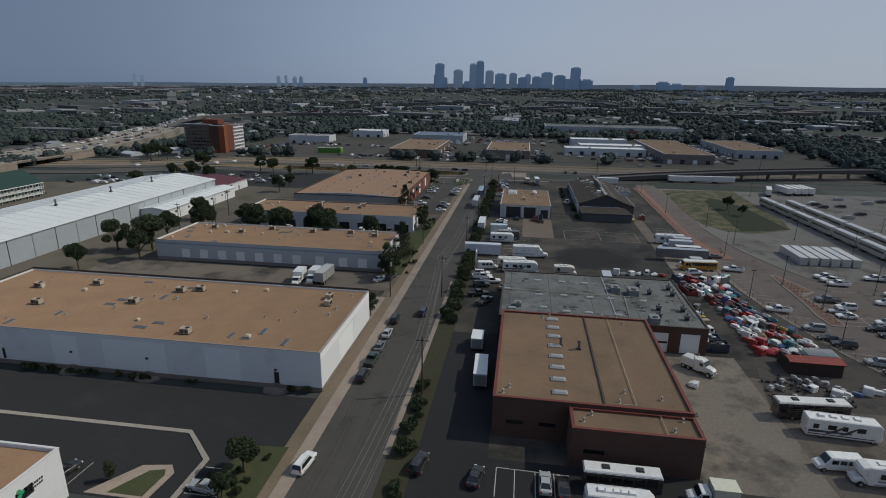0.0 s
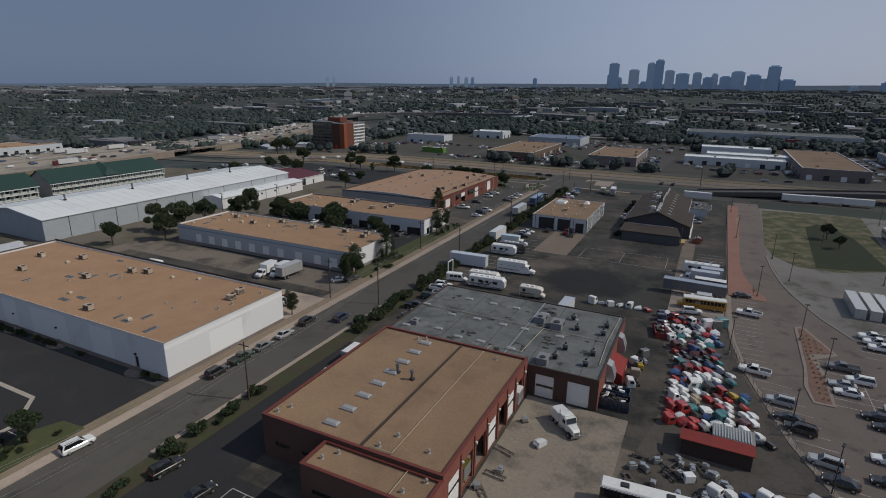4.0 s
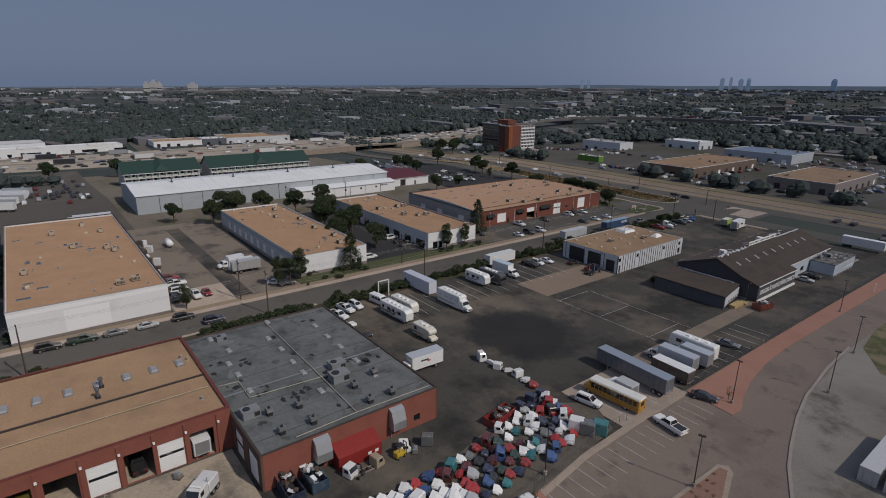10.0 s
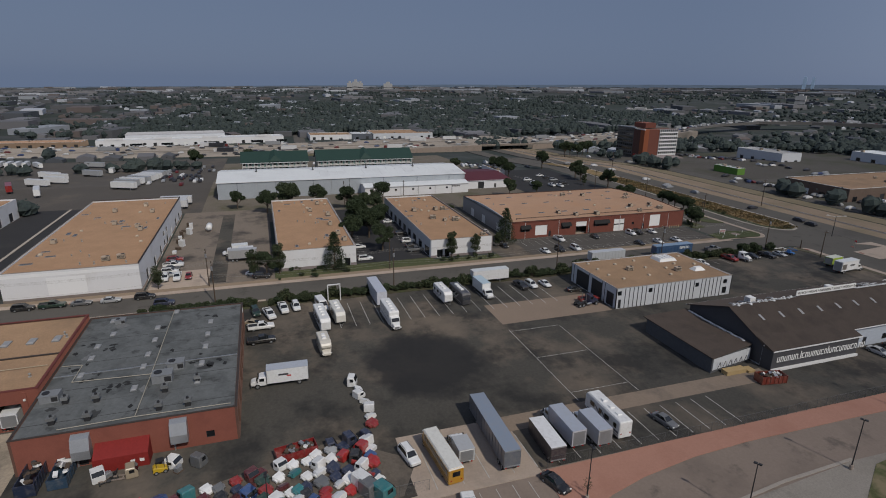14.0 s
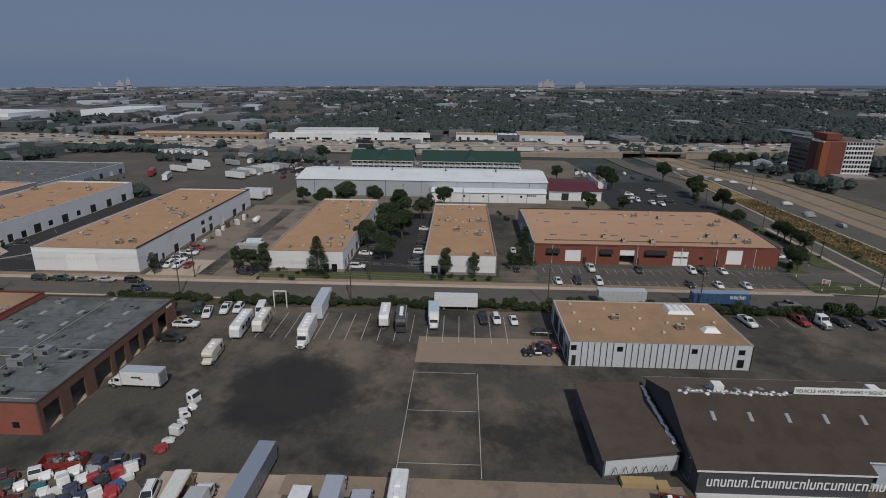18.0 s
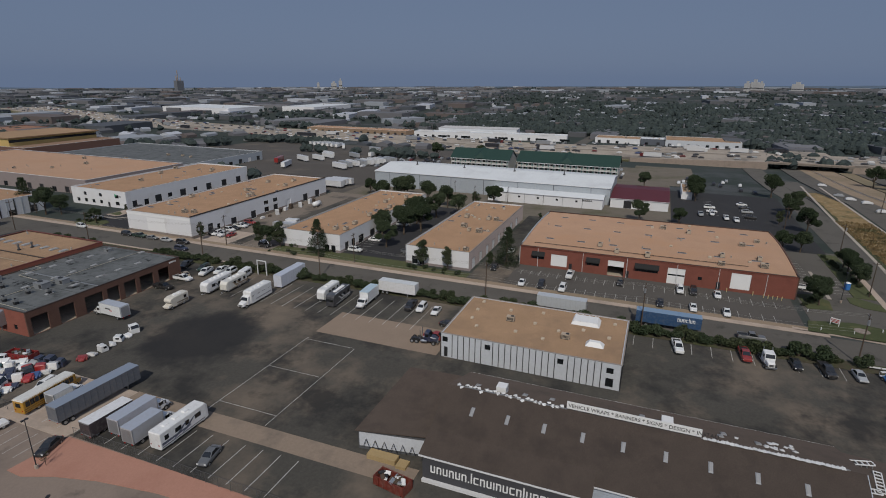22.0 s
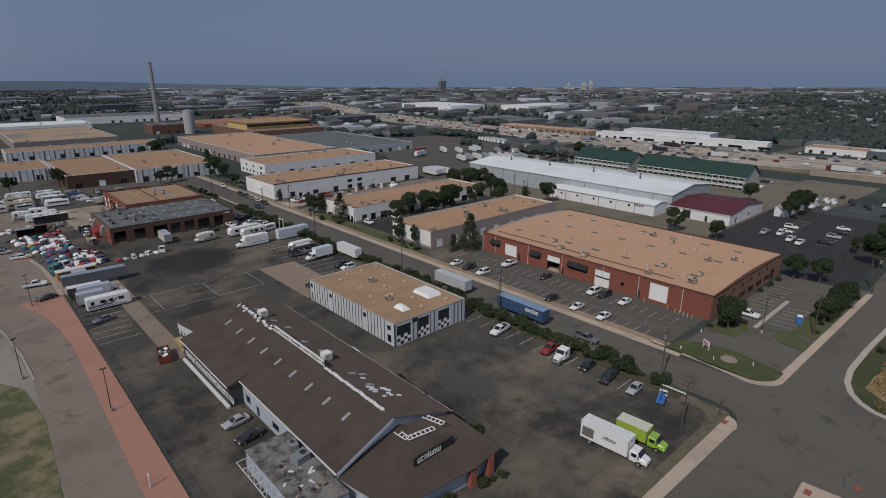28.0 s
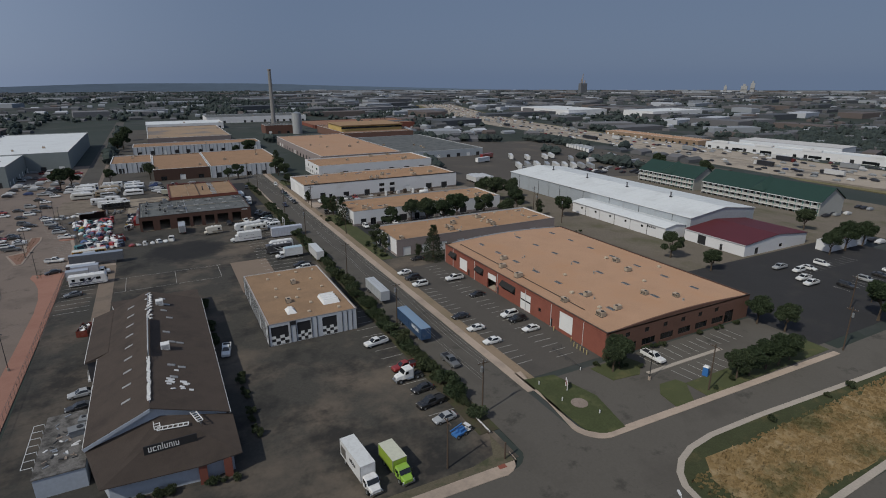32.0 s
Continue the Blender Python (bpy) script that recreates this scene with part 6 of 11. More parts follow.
# ---- green-roofed motel ----
b, w, d, rx = gabled("motel", "long grey motel with outside galleries and a green metal roof", "motel", -219, 111.6, -202.6, 145.0, 8.3, 13.9, surface("pale_motel_wall", (0.40, 0.40, 0.38), 0.1, 2, 0.3, 0.85), GREENROOF, 0.8)
b2, w2, d2, rx2 = gabled("motel", "grey motel wing with outside galleries and a green metal roof", "motel", -219, 150.2, -202.6, 203.0, 8.3, 14.1, surface("pale_motel_wall_north", (0.40, 0.40, 0.38), 0.1, 2, 0.3, 0.85), GREENROOF, 0.8)
for bb, ww, dd in ((b, w, d), (b2, w2, d2)):
    part("dormer", Geo().loft([[(ww * 0.5, dd * 0.5 - 4, 13.2), (ww * 0.5, dd * 0.5 + 4, 13.2), (ww * 0.5, dd * 0.5, 15.2)], [(ww + 0.6, dd * 0.5 - 4, 8.6), (ww + 0.6, dd * 0.5 + 4, 8.6), (ww * 0.85, dd * 0.5, 12.4)]]), GREENROOF, bb)
    for fl in range(3):
        z = 2.7 * fl
        part("gallery", Geo().box(ww, 0.3, z + 2.3, ww + 1.5, dd - 0.3, z + 2.44), TRIMWHITE, bb)
        part("gallery_rail", Geo().box(ww + 1.42, 0.3, z + 2.44 + 0.8, ww + 1.5, dd - 0.3, z + 2.44 + 0.9) if fl < 2 else Geo().box(ww + 1.42, 0.3, 7.8, ww + 1.5, dd - 0.3, 7.9), TRIMWHITE, bb)
        n = int(dd / 3.6)
        for i in range(n):
            y = dd * (i + 0.5) / n
            part("window", Geo().box(ww, y - 1.3, z + 0.9, ww + 0.04, y + 0.2, z + 2.0), GLASS, bb)
            part("door", Geo().box(ww, y + 0.5, z + 0.05, ww + 0.05, y + 1.4, z + 1.95), surface("motel_door", (0.10, 0.20, 0.18), 0.1, 3, 0.5, 0.6) if "motel_door" not in bpy.data.materials else bpy.data.materials["motel_door"], bb)
    for i in range(int(dd / 3.6) + 1):
        y = min(dd - 0.4, 0.3 + i * 3.6)
        part("gallery_post", Geo().box(ww + 1.36, y, 0, ww + 1.5, y + 0.14, 7.8), TRIMWHITE, bb)

# ---- vehicles ----
def hull(stations):
    """A body shell along x from (x, half width, bottom, top)."""
    rings = []
    for x, hw, zb, zt in stations:
        c = min(0.14, (zt - zb) * 0.3)
        rings.append([(x, -hw * 0.9, zb), (x, hw * 0.9, zb), (x, hw, zb + c), (x, hw * 0.98, zt - c), (x, hw * 0.86, zt), (x, -hw * 0.86, zt), (x, -hw * 0.98, zt - c), (x, -hw, zb + c)])
    return Geo().loft(rings)


def inset_quad(q, e, out):
    """The quad q drawn in by e and lifted by out, as a thin pane."""
    q = [Vector(p) for p in q]
    c = sum(q, Vector()) / 4
    n = (q[1] - q[0]).cross(q[3] - q[0]).normalized()
    r = [p + (c - p) * e for p in q]
    return Geo().loft([[p + n * 0.004 for p in r], [p + n * out for p in r]])


def cab_faces(lo, hi, z0, z1):
    a = [(lo[0], lo[1], z0), (lo[2], lo[1], z0), (lo[2], lo[3], z0), (lo[0], lo[3], z0)]
    t = [(hi[0], hi[1], z1), (hi[2], hi[1], z1), (hi[2], hi[3], z1), (hi[0], hi[3], z1)]
    return {"right": (a[0], a[1], t[1], t[0]), "front": (a[1], a[2], t[2], t[1]), "left": (a[2], a[3], t[3], t[2]), "back": (a[3], a[0], t[0], t[3])}


WHEELS = {}


def wheel(parent, x, y, r, width=0.22):
    key = (round(r, 2), width)
    if key not in WHEELS:
        WHEELS[key] = Geo().cyl((0, -width / 2, 0), (0, width / 2, 0), r, sides=14).cyl((0, -width / 2 - 0.015, 0), (0, width / 2 + 0.015, 0), r * 0.58, sides=10, mi=1).mesh("wheel", [RUBBER, STEEL])
    w = part("wheel", WHEELS[key], None, parent)
    w.matrix_basis = pose(x, y, r)
    return w


def paint_part(name, geo, parent, colour, label="", smooth=False):
    ob = part(name, geo, PAINT, parent, label, smooth, colour)
    ob["painted"] = 1
    return ob


def lamps(v, xf, xb, hw, zf, zb, s=0.16):
    for sy in (-1, 1):
        part("headlight", Geo().box(xf - 0.12, sy * hw - s, zf - 0.09, xf + 0.02, sy * hw + s, zf + 0.09), LAMP, v)
        part("taillight", Geo().box(xb - 0.02, sy * hw - s * 0.7, zb - 0.12, xb + 0.1, sy * hw + s * 0.7, zb + 0.12), REDLAMP, v)


def car(kind, m, colour, label, category="car", group="parked cars", simple=False):
    v = thing(kind, m, label, category, group)
    if kind in ("sedan", "hatchback"):
        L = 4.7 if kind == "sedan" else 4.2
        h = L / 2
        paint_part("body", hull([(-h, 0.62, 0.42, 0.78), (-h + 0.15, 0.84, 0.26, 0.98), (-h + 0.9, 0.9, 0.22, 1.0), (0.4, 0.9, 0.22, 0.98), (h - 1.1, 0.88, 0.22, 0.93), (h - 0.2, 0.8, 0.26, 0.78), (h, 0.6, 0.38, 0.66)]), v, colour)
        back = -h + (0.55 if kind == "sedan" else 0.15)
        lo, hi, z0, z1 = (back, -0.82, h - 1.35, 0.82), (back + 0.75, -0.62, h - 2.2, 0.62), 0.96, 1.45
        wr, wx = 0.33, (h - 0.85, -h + 0.85)
        lf = (h - 0.06, -h + 0.02, 0.62, 0.66, 0.8)
    elif kind in ("suv", "minivan"):
        L, h = 4.85, 2.42
        paint_part("body", hull([(-h, 0.8, 0.42, 0.95), (-h + 0.1, 0.92, 0.3, 1.12), (-1.0, 0.95, 0.28, 1.14), (h - 1.3, 0.95, 0.28, 1.12), (h - 0.25, 0.88, 0.32, 1.0), (h, 0.72, 0.42, 0.86)]), v, colour)
        lo, hi, z0, z1 = (-h + 0.06, -0.88, h - 1.25, 0.88), (-h + 0.38, -0.7, h - 2.0, 0.7), 1.1, 1.76
        wr, wx = 0.38, (h - 0.9, -h + 0.95)
        lf = (h - 0.04, -h + 0.0, 0.66, 0.8, 1.0)
        for sy in (-1, 1):
            part("roof_rail", Geo().box(-h + 0.5, sy * 0.6 - 0.03, 1.77, 0.3, sy * 0.6 + 0.03, 1.83), DARK, v)
    else:  # pickup
        L, h = 5.85, 2.92
        paint_part("body", hull([(-h, 0.9, 0.55, 1.0), (-h + 0.05, 0.97, 0.5, 1.22), (-0.5, 0.98, 0.45, 1.22), (h - 1.5, 0.98, 0.45, 1.2), (h - 0.2, 0.95, 0.48, 1.14), (h, 0.85, 0.52, 1.0)]), v, colour)
        lo, hi, z0, z1 = (-0.75, -0.9, h - 1.45, 0.9), (-0.55, -0.74, h - 2.3, 0.74), 1.2, 1.88
        wr, wx = 0.41, (h - 1.0, -h + 1.2)
        lf = (h - 0.03, -h + 0.0, 0.72, 0.9, 1.0)
        part("bed", Geo().box(-h + 0.12, -0.82, 1.19, -0.85, 0.82, 1.24), DARK, v, "dark open load bed")
        for sy in (-1, 1):
            paint_part("bed_side", Geo().box(-h + 0.06, sy * 0.9 - 0.07, 1.16, -0.8, sy * 0.9 + 0.07, 1.34), v, colour)
        paint_part("tailgate", Geo().box(-h, -0.85, 0.85, -h + 0.1, 0.85, 1.34), v, colour)
    paint_part("cabin", Geo().frustum(lo, hi, z0, z1), v, colour)
    for nm, q in cab_faces(lo, hi, z0, z1).items():
        name = {"front": "windscreen", "back": "rear_window"}.get(nm, "side_window")
        part(name, inset_quad(q, 0.13, 0.018), GLASS, v)
    if simple:
        part("undercarriage", Geo().box(-h + 0.5, -0.88, 0.02, -h + 1.2, 0.88, 0.6).box(h - 1.2, -0.88, 0.02, h - 0.5, 0.88, 0.6), RUBBER, v)
        return v
    for x in wx:
        for sy in (-1, 1):
            wheel(v, x, sy * 0.82, wr)
    lamps(v, lf[0], lf[1], lf[2], lf[3], lf[4])
    part("bumper", Geo().box(h - 0.04, -0.7, 0.32, h + 0.05, 0.7, 0.5), DARK, v)
    return v


def cargo_van(m, colour, label, long=True):
    v = thing("van", m, label, "van", "parked vans")
    h = 3.1 if long else 2.7
    paint_part("body", hull([(-h, 0.9, 0.45, 2.2), (-h + 0.06, 1.0, 0.4, 2.5), (h - 2.2, 1.0, 0.4, 2.5), (h - 1.7, 0.98, 0.4, 2.4), (h - 0.95, 0.97, 0.4, 1.35), (h - 0.15, 0.9, 0.42, 1.05), (h, 0.8, 0.5, 0.9)]), v, colour)
    part("windscreen", Geo().loft([[(h - 1.62, -0.8, 2.28), (h - 1.0, -0.82, 1.42), (h - 1.0, 0.82, 1.42), (h - 1.62, 0.8, 2.28)], [(h - 1.58, -0.8, 2.32), (h - 0.95, -0.82, 1.46), (h - 0.95, 0.82, 1.46), (h - 1.58, 0.8, 2.32)]]), GLASS, v)
    for sy in (-1, 1):
        for k in range(3):
            part("side_window", Geo().box(h - 2.7 - 1.15 * k, sy * 1.0 - 0.012, 1.45, h - 1.8 - 1.15 * k, sy * 1.0 + 0.012, 2.1), GLASS, v)
    for x in (h - 0.95, -h + 1.1):
        for sy in (-1, 1):
            wheel(v, x, sy * 0.9, 0.36)
    lamps(v, h - 0.04, -h, 0.74, 0.85, 1.2)
    return v


def box_truck(m, label, box=7.0, bh=3.6, cab=(0.72, 0.72, 0.72), boxcol=(0.72, 0.73, 0.73), roofcol=None, bonnet=True, category="truck"):
    """A conventional cab with a tall load box behind; origin in the middle."""
    v = thing("box_truck", m, label, category, "parked trucks")
    tot = box + (2.9 if bonnet else 2.0)
    xb = -tot / 2
    part("chassis", Geo().box(xb + 0.2, -0.45, 0.55, tot / 2 - 0.6, 0.45, 0.85), DARK, v)
    b = paint_part("load_box", Geo().box(xb, -1.25, 0.95, xb + box, 1.25, bh), v, boxcol)
    paint_part("box_roof", Geo().box(xb - 0.02, -1.27, bh, xb + box + 0.02, 1.27, bh + 0.05), v, roofcol or boxcol)
    for sx in (xb, xb + box - 0.06):
        for sy in (-1, 1):
            part("corner_rail", Geo().box(sx - 0.01, sy * 1.25 - 0.05, 0.95, sx + 0.07, sy * 1.25 + 0.05, bh), STEEL, v)
    part("roller_door", Geo().box(xb - 0.03, -1.05, 1.05, xb, 1.05, bh - 0.2), STEEL, v)
    xc = xb + box + 0.12
    paint_part("cab", hull([(xc, 1.05, 0.6, 2.2), (xc + 0.1, 1.1, 0.55, 2.4), (xc + 1.25, 1.1, 0.55, 2.3), (xc + 1.75, 1.08, 0.55, 1.55)]), v, cab)
    part("windscreen", Geo().loft([[(xc + 1.3, -0.92, 2.2), (xc + 1.74, -0.94, 1.6), (xc + 1.74, 0.94, 1.6), (xc + 1.3, 0.92, 2.2)], [(xc + 1.35, -0.92, 2.24), (xc + 1.8, -0.94, 1.64), (xc + 1.8, 0.94, 1.64), (xc + 1.35, 0.92, 2.24)]]), GLASS, v)
    for sy in (-1, 1):
        part("side_window", Geo().box(xc + 0.35, sy * 1.09 - 0.02, 1.5, xc + 1.2, sy * 1.09 + 0.02, 2.1), GLASS, v)
        part("mirror", Geo().box(xc + 1.5, sy * 1.3 - 0.1, 1.5, xc + 1.6, sy * 1.3 + 0.1, 2.1), DARK, v)
    if bonnet:
        paint_part("bonnet", hull([(xc + 1.7, 0.95, 0.55, 1.55), (xc + 2.5, 0.85, 0.55, 1.38), (xc + 2.8, 0.75, 0.6, 1.2)]), v, cab)
    part("bumper", Geo().box(tot / 2 - 0.12, -1.1, 0.45, tot / 2 + 0.05, 1.1, 0.75), CHROME, v)
    lamps(v, tot / 2 - 0.1, xb, 0.8, 0.95, 0.8)
    for x in (tot / 2 - 1.2, xb + 1.7):
        for sy in (-1, 1):
            wheel(v, x, sy * 1.0, 0.48, 0.3)
    return v


def trailer(m, label, length=13.7, col=(0.32, 0.34, 0.38), roofcol=None, tall=4.0, low=1.15, ribs=True, bogies=2, simple=False):
    """A box semi-trailer on its legs."""
    v = thing("semi_trailer", m, label, "trailer", "parked trailers")
    h = length / 2
    paint_part("load_box", Geo().box(-h, -1.28, low, h, 1.28, tall), v, col)
    paint_part("box_roof", Geo().box(-h - 0.02, -1.3, tall, h + 0.02, 1.3, tall + 0.05), v, roofcol or col)
    if ribs:
        n = int(length / 1.2)
        for i in range(n + 1):
            for sy in (-1, 1):
                x = -h + (length - 0.06) * i / n
                paint_part("rib", Geo().box(x, sy * 1.3 - 0.03, low, x + 0.06, sy * 1.3 + 0.03, tall), v, tuple(c * 0.8 for c in col))
    part("rear_frame", Geo().box(-h - 0.04, -1.28, low, -h, 1.28, low + 0.2).box(-h - 0.04, -1.28, tall - 0.2, -h, 1.28, tall), STEEL, v)
    part("landing_gear", Geo().box(h - 2.6, -0.9, 0, h - 2.4, -0.7, low).box(h - 2.6, 0.7, 0, h - 2.4, 0.9, low).box(h - 2.55, -0.7, low * 0.5, h - 2.45, 0.7, low * 0.5 + 0.1), STEEL, v)
    if simple:
        part("bogie", Geo().box(-h + 0.6, -1.15, 0.05, -h + 3.0, 1.15, 0.95), RUBBER, v)
        return v
    for k in range(bogies):
        for sy in (-1, 1):
            wheel(v, -h + 1.2 + 1.25 * k, sy * 1.0, 0.5, 0.34)
    for sy in (-1, 1):
        part("taillight", Geo().box(-h - 0.06, sy * 1.0 - 0.15, low - 0.15, -h, sy * 1.0 + 0.15, low), REDLAMP, v)
    return v


def rv(kind, m, label, L=9.5, stripe=(0.12, 0.13, 0.16), body=(0.72, 0.72, 0.71), tall=3.4, roof_items=3):
    """Motorhomes and travel trailers: a rounded tall box with windows, stripes and things on its roof."""
    v = thing(kind, m, label, "motorhome" if kind != "travel_trailer" else "caravan", "parked campers")
    h = L / 2
    low = 0.45
    if kind == "motorhome":
        paint_part("body", hull([(-h, 1.1, low, tall - 0.2), (-h + 0.12, 1.25, low - 0.1, tall), (h - 0.6, 1.25, low - 0.1, tall), (h - 0.15, 1.2, low, tall - 0.5), (h, 1.1, low, 1.5)]), v, body)
        part("windscreen", Geo().loft([[(h - 0.4, -1.05, tall - 0.45), (h - 0.02, -1.05, 1.7), (h - 0.02, 1.05, 1.7), (h - 0.4, 1.05, tall - 0.45)], [(h - 0.24, -1.05, tall - 0.42), (h + 0.06, -1.05, 1.7), (h + 0.06, 1.05, 1.7), (h - 0.24, 1.05, tall - 0.42)]]), GLASS, v)
        axles = (h - 1.2, -h + 2.3)
    elif kind == "camper_van":
        paint_part("body", hull([(-h, 1.1, low, tall - 0.15), (-h + 0.1, 1.2, low, tall), (h - 1.9, 1.2, low, tall), (h - 0.9, 1.15, 1.9, tall - 0.25), (h - 0.6, 1.0, 2.1, tall - 0.6)]), v, body)
        paint_part("cab", hull([(h - 2.1, 1.0, 0.45, 1.9), (h - 1.4, 0.98, 0.45, 1.6), (h - 0.2, 0.9, 0.5, 1.2), (h, 0.8, 0.55, 1.0)]), v, body)
        part("windscreen", Geo().loft([[(h - 1.75, -0.85, 2.0), (h - 1.1, -0.85, 1.5), (h - 1.1, 0.85, 1.5), (h - 1.75, 0.85, 2.0)], [(h - 1.7, -0.85, 2.06), (h - 1.05, -0.85, 1.56), (h - 1.05, 0.85, 1.56), (h - 1.7, 0.85, 2.06)]]), GLASS, v)
        axles = (h - 1.0, -h + 1.9)
    elif kind == "toter_home":
        paint_part("body", hull([(-h, 1.15, low, tall - 0.1), (-h + 0.1, 1.28, low, tall), (h - 3.0, 1.28, low, tall), (h - 2.7, 1.2, low, tall - 0.3)]), v, body)
        paint_part("cab", hull([(h - 2.75, 1.1, 0.55, 2.9), (h - 1.9, 1.1, 0.55, 2.7), (h - 1.45, 1.05, 0.55, 1.75)]), v, body)
        paint_part("bonnet", hull([(h - 1.5, 0.95, 0.55, 1.75), (h - 0.3, 0.8, 0.55, 1.5), (h, 0.7, 0.6, 1.25)]), v, body)
        part("windscreen", Geo().loft([[(h - 1.88, -0.92, 2.55), (h - 1.46, -0.94, 1.8), (h - 1.46, 0.94, 1.8), (h - 1.88, 0.92, 2.55)], [(h - 1.82, -0.92, 2.6), (h - 1.4, -0.94, 1.85), (h - 1.4, 0.94, 1.85), (h - 1.82, 0.92, 2.6)]]), GLASS, v)
        part("grille", Geo().box(h - 0.02, -0.5, 0.75, h + 0.04, 0.5, 1.2), CHROME, v)
        axles = (h - 1.0, -h + 2.2, -h + 3.5)
    else:
        paint_part("body", hull([(-h, 1.1, low, tall - 0.35), (-h + 0.25, 1.22, low, tall), (h - 0.7, 1.22, low, tall), (h, 1.1, low + 0.5, tall - 0.7)]), v, body)
        part("tow_bar", Geo().cyl((h - 0.2, 0.5, 0.5), (h + 1.1, 0, 0.5), 0.05, sides=6).cyl((h - 0.2, -0.5, 0.5), (h + 1.1, 0, 0.5), 0.05, sides=6), STEEL, v)
        axles = (-0.3, -1.2)
    for sy in (-1, 1):
        for k in range(max(2, int(L / 2.4))):
            x = -h + 0.9 + 2.1 * k
            if x + 0.9 < h - (3.2 if kind in ("toter_home", "camper_van") else 1.0):
                part("window", Geo().box(x, sy * 1.235 - 0.03, 1.75, x + (1.25 if k % 2 else 0.8), sy * 1.235 + 0.03, 2.55), GLASS, v)
        part("stripe", Geo().loft([[(-h + 0.3, sy * 1.25 - 0.025, 1.05), (h * 0.2, sy * 1.25 - 0.025, 1.25), (h * 0.2, sy * 1.25 - 0.025, 1.45), (-h + 0.3, sy * 1.25 - 0.025, 1.5)], [(-h + 0.3, sy * 1.25 + 0.025, 1.05), (h * 0.2, sy * 1.25 + 0.025, 1.25), (h * 0.2, sy * 1.25 + 0.025, 1.45), (-h + 0.3, sy * 1.25 + 0.025, 1.5)]]), PAINT, v, colour=stripe)
        part("stripe", Geo().box(-h + 0.3, sy * 1.25 - 0.02, 0.7, h - 2.6 if kind in ("toter_home", "camper_van") else h - 1.0, sy * 1.25 + 0.02, 0.85), PAINT, v, colour=stripe)
        if kind in ("motorhome", "travel_trailer"):
            for q in (0.15, 0.5):
                pts = [(-h * q, 0.9), (-h * q + 1.2, 1.15), (-h * q + 2.4, 2.1), (-h * q + 3.0, 2.6), (-h * q + 2.2, 2.3), (-h * q + 0.9, 1.5)]
                part("stripe", Geo().loft([[(x, sy * 1.258 - 0.012, z) for x, z in pts], [(x, sy * 1.258 + 0.012, z) for x, z in pts]]), PAINT, v, colour=stripe)
        for x in axles:
            wheel(v, x, sy * 1.02, 0.45, 0.28)
    r = random.Random(int(L * 100))
    for k in range(roof_items):
        x = -h + 1.2 + (L - 4.0) * (k + 0.3) / roof_items
        part("roof_vent", Geo().frustum((x, -0.45, x + 0.95, 0.45), (x + 0.1, -0.35, x + 0.85, 0.35), tall, tall + r.uniform(0.18, 0.32)), WHITEPAINT, v)
    part("roof_rail", Geo().box(-h + 0.4, 1.0, tall, h - (3.3 if kind in ("toter_home", "camper_van") else 1.2), 1.08, tall + 0.06), TRIMWHITE, v)
    lamps(v, h - 0.06, -h, 0.85, 0.95, 1.2)
    return v


def bus(m, label, L=11.5, col=(0.50, 0.25, 0.02), roofcol=(0.7, 0.7, 0.68), tall=3.1, school=True):
    v = thing("school_bus" if school else "coach", m, label, "bus", "parked buses")
    h = L / 2
    nose = 1.3 if school else 0.0
    paint_part("body", hull([(-h, 1.1, 0.55, tall - 0.25), (-h + 0.1, 1.22, 0.5, tall), (h - nose - 0.2, 1.22, 0.5, tall), (h - nose, 1.18, 0.55, tall - 0.25)]), v, col)
    paint_part("roof_cover", Geo().frustum((-h - 0.02, -1.235, h - nose + 0.02, 1.235), (-h + 0.15, -1.02, h - nose - 0.15, 1.02), tall - 0.2, tall + 0.07), v, roofcol)
    if school:
        paint_part("bonnet", hull([(h - 1.35, 1.05, 0.55, 1.6), (h - 0.1, 0.9, 0.6, 1.35), (h, 0.8, 0.6, 1.2)]), v, col)
    part("windscreen", Geo().box(h - nose - 0.02, -1.0, 1.6, h - nose + 0.04, 1.0, tall - 0.35), GLASS, v)
    for sy in (-1, 1):
        n = int((L - nose) / 0.9) if school else 6
        wl = (L - nose - 1.0) / n
        for k in range(n):
            part("window", Geo().box(-h + 0.5 + wl * k, sy * 1.215 - 0.02, 1.65, -h + 0.5 + wl * (k + 0.86), sy * 1.215 + 0.02, tall - 0.45), GLASS, v)
        for z in (0.9, 1.3):
            part("side_rail", Geo().box(-h + 0.1, sy * 1.23 - 0.02, z, h - nose - 0.1, sy * 1.23 + 0.02, z + 0.06), DARK, v)
        for x in (h - 1.4, -h + 2.6):
            wheel(v, x, sy * 1.0, 0.48, 0.3)
    part("rear_window", Geo().box(-h - 0.02, -0.6, 1.7, -h + 0.05, 0.6, 2.5), GLASS, v)
    if not school:
        for x in (-h + 2.5, h - 3.5):
            part("roof_vent", Geo().frustum((x, -0.5, x + 1.2, 0.5), (x + 0.15, -0.38, x + 1.05, 0.38), tall, tall + 0.28), DARK, v)
    lamps(v, h - 0.06, -h, 0.8, 0.95, 1.1)
    return v


